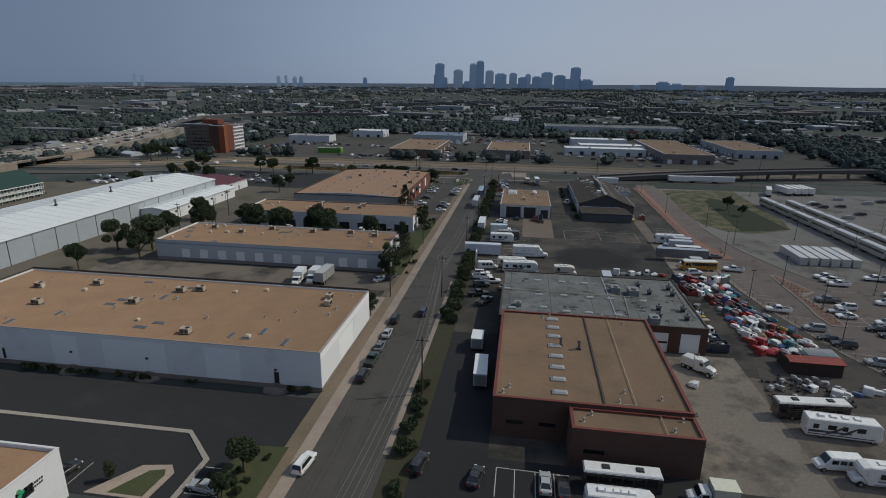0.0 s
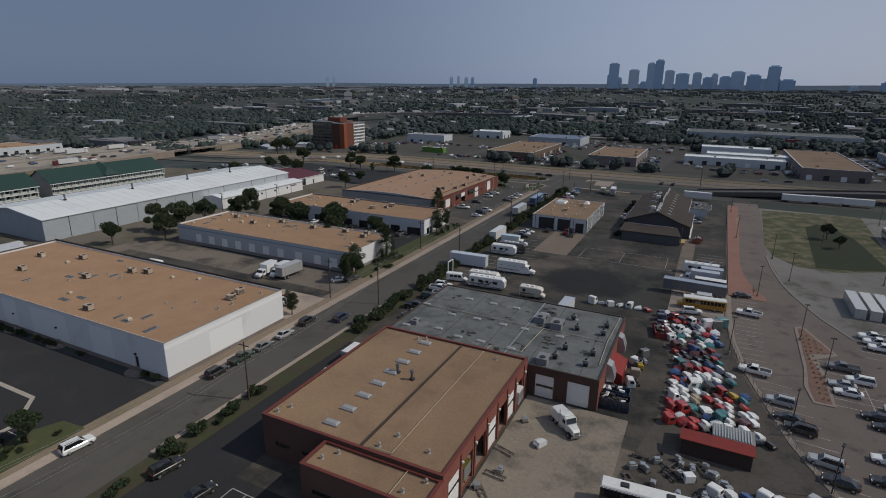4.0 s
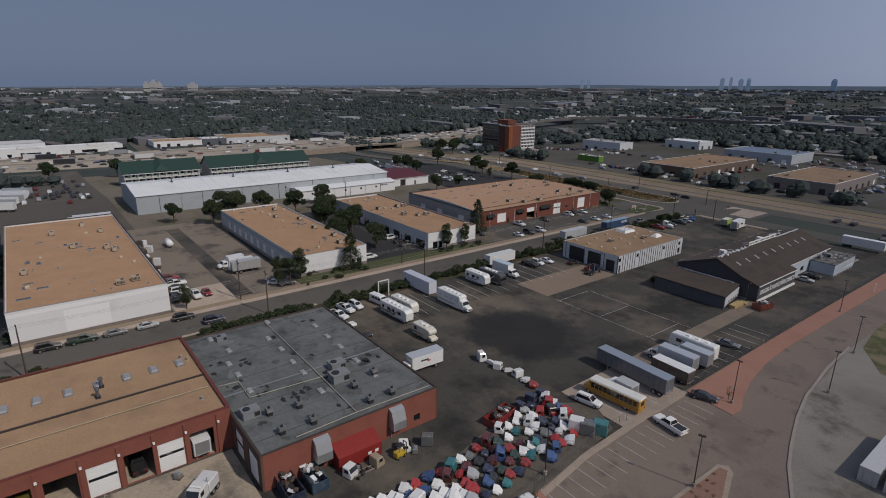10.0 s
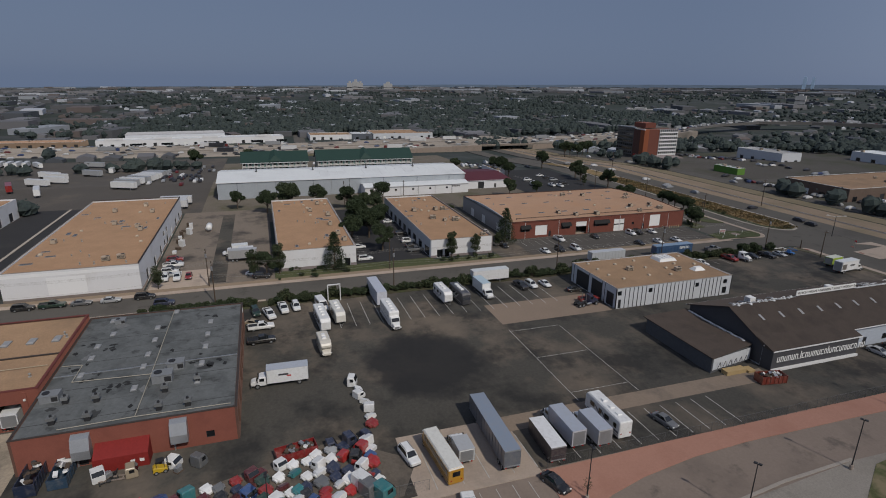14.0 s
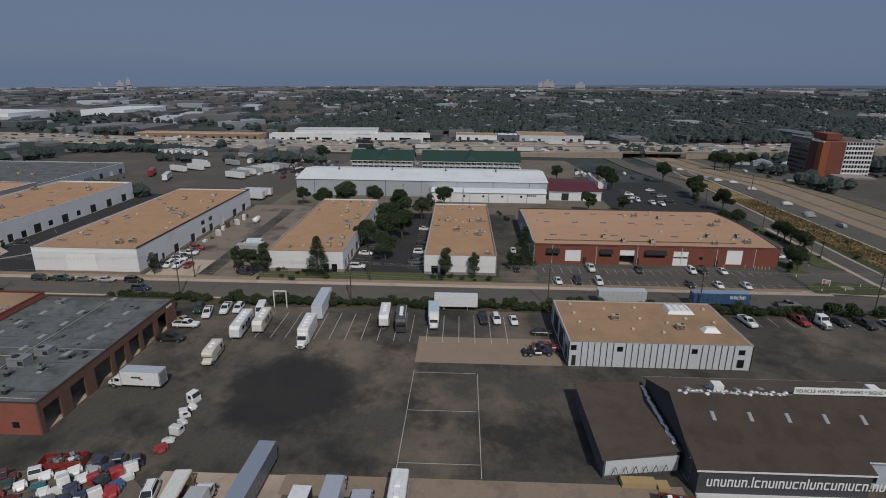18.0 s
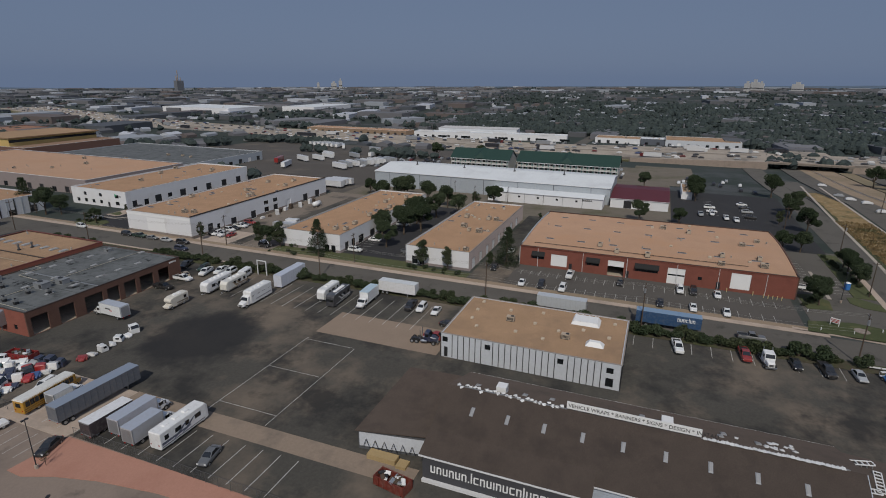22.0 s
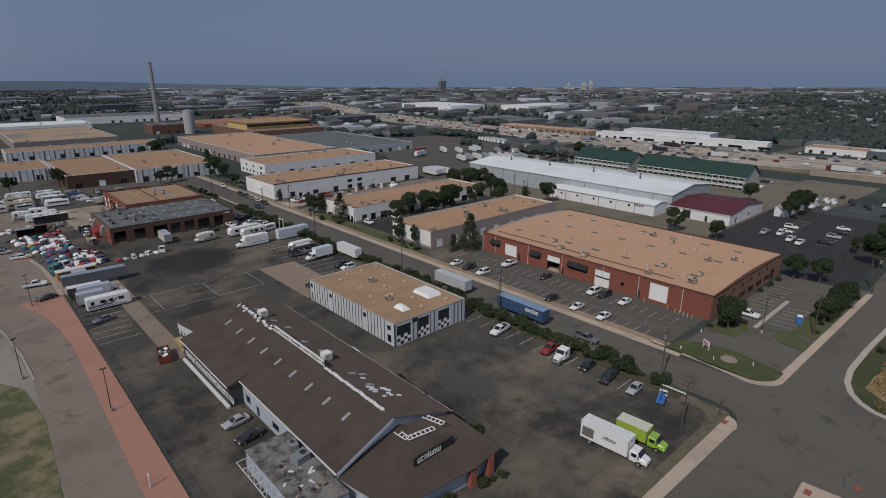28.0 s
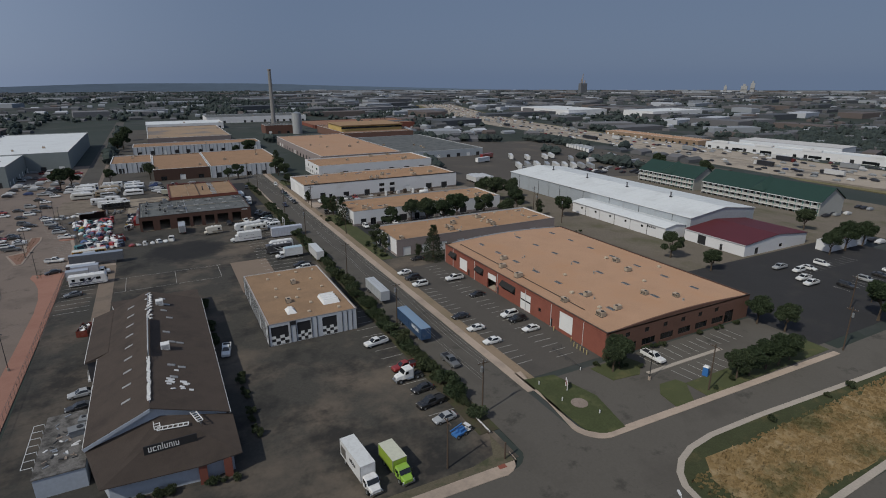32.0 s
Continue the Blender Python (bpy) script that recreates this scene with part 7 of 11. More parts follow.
def tractor(m, label, col, sleeper=True, category="truck"):
    """A truck tractor without its trailer."""
    v = thing("truck_tractor", m, label, category, "truck tractors")
    part("chassis", Geo().box(-3.4, -0.45, 0.6, 2.6, 0.45, 0.9), DARK, v)
    paint_part("cab", hull([(-0.9 if sleeper else 0.0, 1.08, 0.75, 2.9), (0.9, 1.08, 0.75, 2.8), (1.35, 1.02, 0.75, 1.9)]), v, col)
    paint_part("bonnet", hull([(1.3, 0.92, 0.7, 1.88), (2.5, 0.75, 0.7, 1.65), (2.95, 0.65, 0.75, 1.35)]), v, col)
    part("windscreen", Geo().loft([[(0.94, -0.9, 2.7), (1.34, -0.9, 1.95), (1.34, 0.9, 1.95), (0.94, 0.9, 2.7)], [(1.0, -0.9, 2.74), (1.4, -0.9, 2.0), (1.4, 0.9, 2.0), (1.0, 0.9, 2.74)]]), GLASS, v)
    for sy in (-1, 1):
        part("side_window", Geo().box(0.2, sy * 1.07 - 0.02, 1.85, 0.95, sy * 1.07 + 0.02, 2.5), GLASS, v)
        part("exhaust_stack", Geo().cyl((-1.1, sy * 0.85, 0.9), (-1.1, sy * 0.85, 3.4), 0.08, sides=8), CHROME, v)
        part("fuel_tank", Geo().cyl((-0.9, sy * 0.95, 0.75), (0.5, sy * 0.95, 0.75), 0.3, sides=10), CHROME, v)
        for x in (2.1, -1.9, -3.0):
            wheel(v, x, sy * 0.98, 0.5, 0.34)
    part("grille", Geo().box(2.93, -0.45, 0.85, 3.0, 0.45, 1.35), CHROME, v)
    part("bumper", Geo().box(2.9, -1.05, 0.4, 3.1, 1.05, 0.72), CHROME, v)
    return v


def salvage_cab(m, label, col):
    """A bare truck cab set down on the ground, wheels gone."""
    v = thing("truck_cab", m, label, "truck cab", "salvaged truck parts")
    paint_part("shell", hull([(-0.95, 1.0, 0.1, 1.9), (-0.8, 1.06, 0.05, 2.05), (0.5, 1.06, 0.05, 1.95), (0.95, 1.02, 0.05, 1.15)]), v, col)
    part("windscreen", Geo().loft([[(0.56, -0.9, 1.85), (0.94, -0.9, 1.2), (0.94, 0.9, 1.2), (0.56, 0.9, 1.85)], [(0.6, -0.9, 1.9), (0.99, -0.9, 1.24), (0.99, 0.9, 1.24), (0.6, 0.9, 1.9)]]), GLASS, v)
    for sy in (-1, 1):
        part("side_window", Geo().box(-0.35, sy * 1.05 - 0.02, 1.1, 0.45, sy * 1.05 + 0.02, 1.7), GLASS, v)
    return v


def salvage_hood(m, label, col):
    """A tilted truck hood with fender flares, set on the ground."""
    v = thing("truck_hood", m, label, "truck hood", "salvaged truck parts")
    g = hull([(-0.9, 1.0, 0.12, 1.12), (0.0, 0.9, 0.1, 1.0), (0.7, 0.66, 0.12, 0.74), (0.95, 0.52, 0.2, 0.5)])
    for sy in (-1, 1):
        f = hull([(-0.75, 0.16, 0.2, 0.7), (-0.2, 0.2, 0.45, 0.82), (0.4, 0.16, 0.2, 0.62)])
        n = len(g.v)
        g.v += [(x, y + sy * 0.98, z) for x, y, z in f.v]
        g.f += [tuple(n + i for i in q) for q in f.f]
        g.m += f.m
    paint_part("shell", g, v, col)
    return v


def dumpster(m, label, col, L=6.0, W=2.3, H=1.7, full=True):
    v = thing("roll_off_container", m, label, "container", "skips and containers")
    h = L / 2
    for nm, bx in (("side", (-h, -W / 2, 0.2, h, -W / 2 + 0.08, H)), ("side", (-h, W / 2 - 0.08, 0.2, h, W / 2, H)), ("end", (-h, -W / 2 + 0.08, 0.2, -h + 0.08, W / 2 - 0.08, H)), ("end", (h - 0.08, -W / 2 + 0.08, 0.2, h, W / 2 - 0.08, H)), ("bottom", (-h, -W / 2, 0.08, h, W / 2, 0.2))):
        paint_part(nm, Geo().box(*bx), v, col)
    n = int(L / 0.9)
    for i in range(n + 1):
        for sy in (-1, 1):
            x = -h + (L - 0.1) * i / n
            paint_part("rib", Geo().box(x, sy * (W / 2 + 0.04) - 0.04, 0.1, x + 0.1, sy * (W / 2 + 0.04) + 0.04, H), v, tuple(c * 0.85 for c in col))
    for k in (-1, 1):
        part("roller", Geo().cyl((k * (h - 0.5), -W / 2, 0.1), (k * (h - 0.5), W / 2, 0.1), 0.1, sides=8), DARK, v)
    if full:
        r = random.Random(int(L * 31))
        for i in range(14):
            part("scrap", Geo().box(-0.5, -0.3, 0, 0.5, 0.3, 0.3), r.choice((WHITEPAINT, STEEL, DARK, WOOD)), v).matrix_basis = pose(r.uniform(-h + 0.7, h - 0.7), r.uniform(-W / 2 + 0.5, W / 2 - 0.5), H - 0.5 + r.uniform(0, 0.4), r.uniform(-30, 30), r.uniform(-30, 30), r.uniform(0, 180))
    return v


def container(m, label, col, L=12.2):
    v = thing("shipping_container", m, label, "container", "storage containers")
    h = L / 2
    paint_part("shell", Geo().box(-h, -1.2, 0.1, h, 1.2, 2.6), v, col)
    paint_part("top", Geo().box(-h - 0.02, -1.22, 2.6, h + 0.02, 1.22, 2.66), v, tuple(min(1, c * 1.05) for c in col))
    n = int(L / 1.6)
    for i in range(n):
        for sy in (-1, 1):
            x = -h + 0.2 + (L - 0.5) * i / n
            paint_part("corrugation", Geo().box(x, sy * 1.22 - 0.025, 0.2, x + 0.28, sy * 1.22 + 0.025, 2.5), v, tuple(c * 0.9 for c in col))
    for sy in (-0.6, 0.6):
        part("door_bar", Geo().cyl((-h - 0.04, sy, 0.2), (-h - 0.04, sy, 2.5), 0.03, sides=6), STEEL, v)
    return v


WHITE, SILVER, GREY, BLACK = (0.74, 0.74, 0.73), (0.36, 0.37, 0.38), (0.12, 0.125, 0.13), (0.013, 0.013, 0.015)
RED, BLUE, DKBLUE, TAN = (0.26, 0.018, 0.016), (0.03, 0.08, 0.22), (0.018, 0.026, 0.06), (0.36, 0.29, 0.20)
DKGREEN, TEAL, ORANGE, YELLOW, LIME = (0.014, 0.04, 0.028), (0.02, 0.16, 0.17), (0.42, 0.09, 0.015), (0.5, 0.33, 0.02), (0.25, 0.44, 0.05)
NAMES = {WHITE: "white", SILVER: "silver", GREY: "dark grey", BLACK: "black", RED: "red", BLUE: "blue", DKBLUE: "dark blue", TAN: "tan", DKGREEN: "dark green", TEAL: "teal", ORANGE: "orange", YELLOW: "yellow", LIME: "lime green"}
MASTER = {}


def put_car(kind, x, y, rz, colour, where="parked on asphalt", far=None):
    """A car of that kind at plan (x, y): the first is built, the others copied and repainted."""
    word = {"sedan": "sedan", "hatchback": "small car", "suv": "sport utility car", "minivan": "minivan", "pickup": "pickup truck"}[kind]
    label = f"{NAMES[colour]} {word} {where}"
    m = at(x, y, 0.06, rz)
    far = (x > 78 or y < 45 or x < -100) if far is None else far
    if (kind, far) not in MASTER:
        MASTER[kind, far] = car(kind, m, colour, label, "pickup" if kind == "pickup" else "car", simple=far)
        return MASTER[kind, far]
    v = copy_thing(MASTER[kind, far], m)
    tagged(v, label)
    return repaint(v, colour)


# kerb side of the street
for k, x, y, rz, c in (("suv", -24.0, 52.4, 83, WHITE), ("suv", -23.0, 73.6, 90, BLACK), ("pickup", -23.0, 78.7, 90, DKGREEN), ("sedan", -23.0, 83.8, 90, GREY), ("sedan", -23.0, 89.2, 90, SILVER), ("suv", -23.0, 95.6, 90, BLACK),
                       ("suv", -10.4, 54.6, 80, BLACK), ("suv", -18.2, 100, 88, DKBLUE), ("pickup", -17.4, 241.6, 92, GREY)):
    put_car(k, x, y, rz, c, "beside the kerb of the street")
# before the workshop
for k, x, y, rz, c in (("sedan", 4.5, 53.6, 90, SILVER), ("sedan", 6.6, 53.2, 90, BLACK), ("sedan", -3.5, 53.4, 80, BLACK), ("pickup", -6.5, 108, 60, GREY), ("pickup", -8.2, 112.0, 20, BLACK)):
    put_car(k, x, y, rz, c, "parked beside the workshop")
# north of the grey-roofed workshop
for k, x, y, rz, c in (("pickup", -0.4, 119.0, 92, WHITE), ("pickup", 5.4, 119.0, 92, BLACK), ("pickup", -6.0, 120.6, 15, WHITE), ("suv", -8.0, 118.0, 10, DKGREEN), ("pickup", -8.2, 123.4, 8, WHITE), ("suv", -8.5, 125.9, 5, WHITE), ("sedan", -2.5, 117.8, 60, TAN)):
    put_car(k, x, y, rz, c, "parked behind the workshop")
# stalls along the hedge, north
for k, x, y, rz, c in (("pickup", -6.5, 176.0, 5, BLACK), ("suv", -6.3, 178.6, 5, WHITE), ("sedan", -6.0, 182.0, 5, WHITE), ("sedan", -1.0, 186.8, 90, BLACK), ("pickup", -8.0, 228.6, 8, WHITE), ("sedan", -9.0, 247.4, 5, BLACK), ("pickup", -8.4, 251.8, 8, BLACK), ("sedan", -8.4, 256.4, 5, SILVER), ("pickup", -9.2, 239.6, 5, RED)):
    put_car(k, x, y, rz, c, "in a stall before the hedge")
# round the sign maker's building
for k, x, y, rz, c in (("sedan", 46.9, 172.2, 12, GREY), ("sedan", 53.3, 151.4, 18, BLACK), ("sedan", 41.1, 223.0, 5, SILVER), ("sedan", 41.0, 227.4, 8, BLACK), ("pickup", 18.2, 218.6, 80, WHITE), ("minivan", 43.6, 136.2, 12, WHITE)):
    put_car(k, x, y, rz, c, "parked beside the brown-roofed building")
# eastern car park
for k, x, y, rz, c in (("pickup", 54.0, 113.9, 172, WHITE), ("pickup", 54.2, 140.4, 172, WHITE), ("suv", 57.0, 105.4, 175, SILVER), ("suv", 58.8, 98.6, 170, BLACK), ("sedan", 57.6, 101.0, 172, BLACK), ("pickup", 67.2, 121.8, 178, GREY), ("suv", 69.0, 118.0, 178, WHITE), ("sedan", 66.2, 115.4, 178, SILVER), ("sedan", 66.6, 113.0, 178, WHITE), ("suv", 72.4, 110.2, 175, WHITE), ("sedan", 72.6, 106.8, 175, RED), ("sedan", 69.0, 107.0, 175, BLACK), ("sedan", 69.8, 104.4, 175, BLACK),
                       ("pickup", 74.6, 138.4, 178, WHITE), ("pickup", 74.9, 135.9, 178, WHITE), ("pickup", 75.2, 133.4, 178, WHITE), ("suv", 60.8, 92.0, 170, SILVER), ("sedan", 61.8, 88.6, 170, BLACK), ("suv", 62.8, 84.2, 170, WHITE), ("sedan", 64.0, 80.8, 170, DKBLUE), ("suv", 79.0, 122, 176, WHITE), ("sedan", 82.5, 119, 176, SILVER), ("suv", 84, 128, 176, WHITE), ("sedan", 76, 99.0, 95, BLACK), ("sedan", 78.2, 99.2, 95, SILVER), ("suv", 82.4, 99.0, 95, WHITE), ("sedan", 86.6, 99, 95, DKBLUE), ("suv", 76, 94, 95, SILVER), ("sedan", 80.4, 93.6, 95, BLACK), ("sedan", 68.0, 96, 175, WHITE), ("sedan", 67, 91, 175, BLACK), ("suv", 69.5, 87, 175, GREY), ("sedan", 90, 112, 176, WHITE), ("suv", 92, 105, 176, BLACK),
                       ("pickup", 86, 139, 178, WHITE), ("pickup", 88.6, 138.6, 178, SILVER), ("suv", 97, 118, 100, WHITE), ("sedan", 101, 112, 100, SILVER), ("sedan", 96, 100, 100, GREY), ("suv", 104, 104, 100, WHITE), ("sedan", 72, 76, 170, BLACK), ("suv", 70, 71, 170, WHITE), ("sedan", 69, 66, 170, GREY), ("sedan", 75, 62, 170, BLACK), ("suv", 72, 56, 170, SILVER), ("sedan", 78, 70, 170, WHITE), ("sedan", 80, 63, 170, RED), ("suv", 66.5, 60, 170, BLACK), ("sedan", 68, 48, 170, WHITE), ("sedan", 71, 42, 170, BLACK), ("suv", 66, 36, 170, WHITE), ("pickup", 71, 30, 170, SILVER), ("sedan", 66.0, 26, 170, BLACK)):
    put_car(k, x, y, rz, c, "in the brown car park")
# before the brick building
for k, x, y, rz, c in (("minivan", -29.0, 204.2, 0, WHITE), ("sedan", -29.0, 194.6, 5, WHITE), ("suv", -29.2, 199.2, 2, BLACK), ("pickup", -38.6, 204.4, 0, WHITE), ("sedan", -38.2, 216.4, 0, BLACK), ("suv", -38.4, 229.6, 0, WHITE), ("suv", -38.6, 232.4, 0, BLACK), ("sedan", -38.4, 237.4, 0, WHITE), ("sedan", -28.6, 225.4, 0, BLACK), ("sedan", -28.5, 232.0, 0, WHITE), ("sedan", -28.4, 238.4, 0, WHITE), ("pickup", -51.2, 257.6, 92, WHITE)):
    put_car(k, x, y, rz, c, "parked before the brick building")
# between the warehouses and on the western lots
r = random.Random(81)
for k, x, y, rz, c in (("suv", -36, 145.4, 90, WHITE), ("sedan", -47, 145.6, 90, WHITE), ("pickup", -40, 160.2, 90, GREY), ("sedan", -44.4, 160.2, 90, BLACK), ("suv", -49, 160.4, 90, WHITE), ("sedan", -58, 160.4, 90, BLACK), ("suv", -66, 145.6, 90, SILVER), ("sedan", -73, 160, 90, WHITE), ("sedan", -37, 185.6, 0, BLACK), ("sedan", -52, 186, 0, WHITE), ("suv", -34.2, 98.0, 2, WHITE), ("pickup", -34.2, 100.6, 2, WHITE), ("sedan", -34.4, 103.0, 2, RED), ("suv", -34.4, 96.4, 2, BLACK), ("sedan", -36.4, 98.4, 92, SILVER), ("suv", -38.8, 98.4, 90, WHITE), ("sedan", -41.2, 98.4, 88, BLACK), ("pickup", -43.6, 98.6, 90, WHITE), ("sedan", -46.0, 98.4, 90, GREY), ("suv", -48.4, 98.4, 90, RED), ("suv", -29.6, 119.4, 80, BLACK), ("sedan", -31.8, 117.6, 60, WHITE), ("sedan", -51.0, 46.6, 78, BLACK), ("sedan", -33.6, 46.8, 172, SILVER),
                       ("suv", -123, 241.8, 0, WHITE), ("sedan", -127.4, 242.0, 90, WHITE), ("minivan", -134, 241.6, 90, WHITE), ("pickup", -120.8, 238, 0, SILVER), ("sedan", -138, 254, 90, BLACK), ("suv", -131, 254, 90, SILVER), ("sedan", -144, 253.6, 90, WHITE), ("suv", -122, 254, 90, BLACK), ("pickup", -118, 246, 0, WHITE), ("pickup", -116, 249, 0, WHITE)):
    put_car(k, x, y, rz, c, "parked between the warehouses")

# trucks beside the yard path
bus(at(45.2, 139.8, 0.05, 185), "yellow school bus with a white roof on the concrete", 11.6, (0.44, 0.22, 0.02), (0.66, 0.65, 0.60))
box_truck(at(44.4, 142.6, 0.05, 180), "small white box truck with a grey roof", 3.6, 3.0, roofcol=(0.40, 0.41, 0.42))
trailer(at(43.4, 147.6, 0.05, 178), "long grey ribbed box trailer", 15.8, (0.12, 0.13, 0.15), (0.22, 0.26, 0.32), 4.0)
trailer(at(46.6, 153.8, 0.05, 178), "low dark box trailer with a white flat roof", 8.0, (0.05, 0.04, 0.045), (0.70, 0.70, 0.70), 2.9, 0.5, False)
box_truck(at(44.2, 157.4, 0.05, 180), "box truck with a grey roof and faded purple side", 7.6, 3.7, (0.7, 0.7, 0.7), (0.52, 0.52, 0.56), (0.36, 0.39, 0.45))
box_truck(at(45.6, 160.8, 0.05, 180), "grey-roofed box truck with a weathered door", 6.0, 3.6, (0.6, 0.6, 0.6), (0.42, 0.42, 0.43), (0.36, 0.39, 0.45))
rv("motorhome", at(44.2, 164.6, 0.05, 180), "white motorhome parked on truck stalls", 10.2, (0.08, 0.09, 0.13))
# behind the workshop
V = box_truck(at(20.5, 121.6, 0.05, 268), "white rental box truck with a plain logo bar", 7.6, 3.7, roofcol=(0.42, 0.45, 0.50))
for sy in (-1, 1):
    part("logo_bar", Geo().box(-1.6, sy * 1.26 - 0.01, 2.4, 0.2, sy * 1.26 + 0.01, 2.75), PAINT, V, colour=(0.04, 0.04, 0.05))
    part("logo_swoosh", Geo().box(-2.1, sy * 1.265 - 0.01, 2.1, -1.3, sy * 1.265 + 0.01, 2.35), PAINT, V, colour=(0.5, 0.03, 0.03))
rv("toter_home", at(3.2, 143.2, 0.05, 2), "white truck-based motorhome with a long bonnet", 11.5, (0.22, 0.22, 0.24), tall=3.9, roof_items=5)
trailer(at(-9.6, 143.0, 0.05, 2), "white enclosed race trailer behind the motorhome", 12.0, (0.56, 0.58, 0.64), (0.5, 0.53, 0.6), 3.9, 0.5, True, 3)
rv("travel_trailer", at(0.6, 130.2, 0.05, 4), "white camping trailer with dark curved stripes", 10.5, (0.10, 0.11, 0.14), roof_items=4)
rv("travel_trailer", at(-1.4, 133.4, 0.05, 4), "cream camping trailer beside another", 9.0, (0.26, 0.19, 0.12), (0.66, 0.64, 0.58), 3.2, 3)
rv("camper_van", at(11.6, 129.4, 0.05, 3), "cream camper with a roof pod behind the workshop", 6.8, (0.20, 0.16, 0.11), (0.62, 0.58, 0.50), 3.1, 2)
cargo_van(at(-7.4, 131.0, 0.05, 10), WHITE, "white high-roofed passenger van by the hedge")
rv("travel_trailer", at(-5.0, 156.6, 0.05, 3), "white camping trailer in a stall", 8.4, (0.30, 0.30, 0.32), roof_items=3)
rv("motorhome", at(-3.6, 160.0, 0.05, 3), "black and white motorhome in a stall", 9.2, (0.5, 0.5, 0.5), (0.05, 0.05, 0.055), 3.4, 4)
box_truck(at(-5.2, 166.2, 0.05, 3), "white box truck with a pale blue roof", 6.4, 3.7, roofcol=(0.46, 0.58, 0.64))
# street trailers
trailer(at(-12.0, 170.5, 0.1, 90), "white box trailer at the kerb behind the hedge", 11.0, (0.66, 0.66, 0.66), (0.64, 0.66, 0.66), 3.9, 1.1, False)
trailer(at(-17.0, 206.0, 0.1, 90), "pale grey box trailer parked on the street", 12.5, (0.44, 0.46, 0.48), (0.50, 0.52, 0.54), 3.9)
V = trailer(at(-16.8, 226.8, 0.1, 90), "dark blue box trailer with white sign bars on the street", 14.6, (0.03, 0.075, 0.16), (0.20, 0.30, 0.42), 4.0)
sign_bars("name_stroke", "nunclun", 0.8, pose(2.0, -1.345, 2.6, 90, 0, 0), WHITEPAINT, V)
sign_bars("name_stroke", "nunclun", 0.8, pose(-2.0, 1.345, 2.6, 90, 0, 180), WHITEPAINT, V)
# corner of the yard
V = box_truck(at(6.8, 262.0, 0.05, 95), "white box truck with dark sign bars and a picture panel", 8.2, 3.9, (0.72, 0.72, 0.72), (0.72, 0.72, 0.72), (0.66, 0.67, 0.66))
for sy in (-1, 1):
    part("side_panel", Geo().box(-5.2, sy * 1.26 - 0.01, 1.4, -3.2, sy * 1.26 + 0.01, 3.1), PAINT, V, colour=(0.14, 0.13, 0.12))
sign_bars("name_stroke", "unlcnui", 0.5, pose(-1.6, -1.28, 2.3, 90, 0, 0), DARK, V, 0.14)
box_truck(at(2.4, 263.4, 0.05, 95), "lime green box truck with a cream roof", 5.2, 3.2, LIME, (0.30, 0.42, 0.05), (0.58, 0.58, 0.46))
tractor(at(-8.2, 243.0, 0.05, 5), "white truck tractor in a stall before the hedge", WHITE)
# dock yard
box_truck(at(-50.0, 113.0, 0.05, 275), "white box truck in the loading yard", 5.0, 3.5)
box_truck(at(-47.0, 114.6, 0.05, 272), "white truck backed to a dock", 4.6, 3.4, (0.7, 0.7, 0.7), (0.7, 0.7, 0.7))
trailer(at(-44.4, 115.0, 0.05, 88), "grey box trailer backed to a dock", 8.5, (0.34, 0.34, 0.34), (0.42, 0.42, 0.42), 3.8)
# south of the workshop
bus(at(41.6, 73.6, 0.05, 4), "black coach with a white roof", 11.8, (0.018, 0.018, 0.02), (0.66, 0.66, 0.64), 3.4, False)
rv("motorhome", at(43.6, 69.6, 0.05, -4), "white motorhome with sweeping black stripes", 11.0, (0.03, 0.035, 0.05), roof_items=4)
cargo_van(at(39.6, 62.4, 0.05, 182), WHITE, "white work van with a roof rack")
rv("camper_van", at(43.0, 60.2, 0.05, 178), "white camper with an over-cab bed", 7.4, (0.2, 0.22, 0.28), roof_items=2)
rv("camper_van", at(48.0, 62.4, 0.05, 178), "white camper parked in a row", 7.0, (0.24, 0.24, 0.24), roof_items=2)
bus(at(13.0, 54.6, 0.05, 0), "black coach with a white and black roof below the workshop", 10.6, (0.02, 0.02, 0.022), (0.66, 0.66, 0.66), 3.3, False)
rv("travel_trailer", at(12.2, 50.6, 0.05, 0), "white trailer with roof vents below the workshop", 9.0, (0.3, 0.3, 0.3), (0.66, 0.66, 0.66), 3.4, 5)
box_truck(at(22.6, 53.8, 0.05, 180), "white truck with a cream box", 3.4, 3.2, (0.7, 0.7, 0.7), (0.55, 0.53, 0.42), (0.60, 0.60, 0.48))
box_truck(at(-4.8, 77.4, 0.05, 92), "white flat-roofed truck beside the workshop wall", 8.0, 3.4, (0.02, 0.02, 0.022), (0.66, 0.67, 0.68), (0.68, 0.70, 0.72))
box_truck(at(-6.2, 88.2, 0.05, 90), "white box truck beside the workshop wall", 4.6, 3.2)
# silver wrecker on the apron
V = tractor(at(30.3, 84.7, 0.06, 315), "white and grey service truck on the concrete apron", (0.62, 0.62, 0.60))
paint_part("service_body", hull([(-3.6, 1.1, 0.9, 2.4), (-3.4, 1.2, 0.85, 2.6), (-1.2, 1.2, 0.85, 2.6), (-1.0, 1.1, 0.9, 2.5)]), V, (0.6, 0.6, 0.6))
part("light_bar", Geo().box(0.2, -0.8, 2.9, 0.5, 0.8, 3.05), LAMP, V)
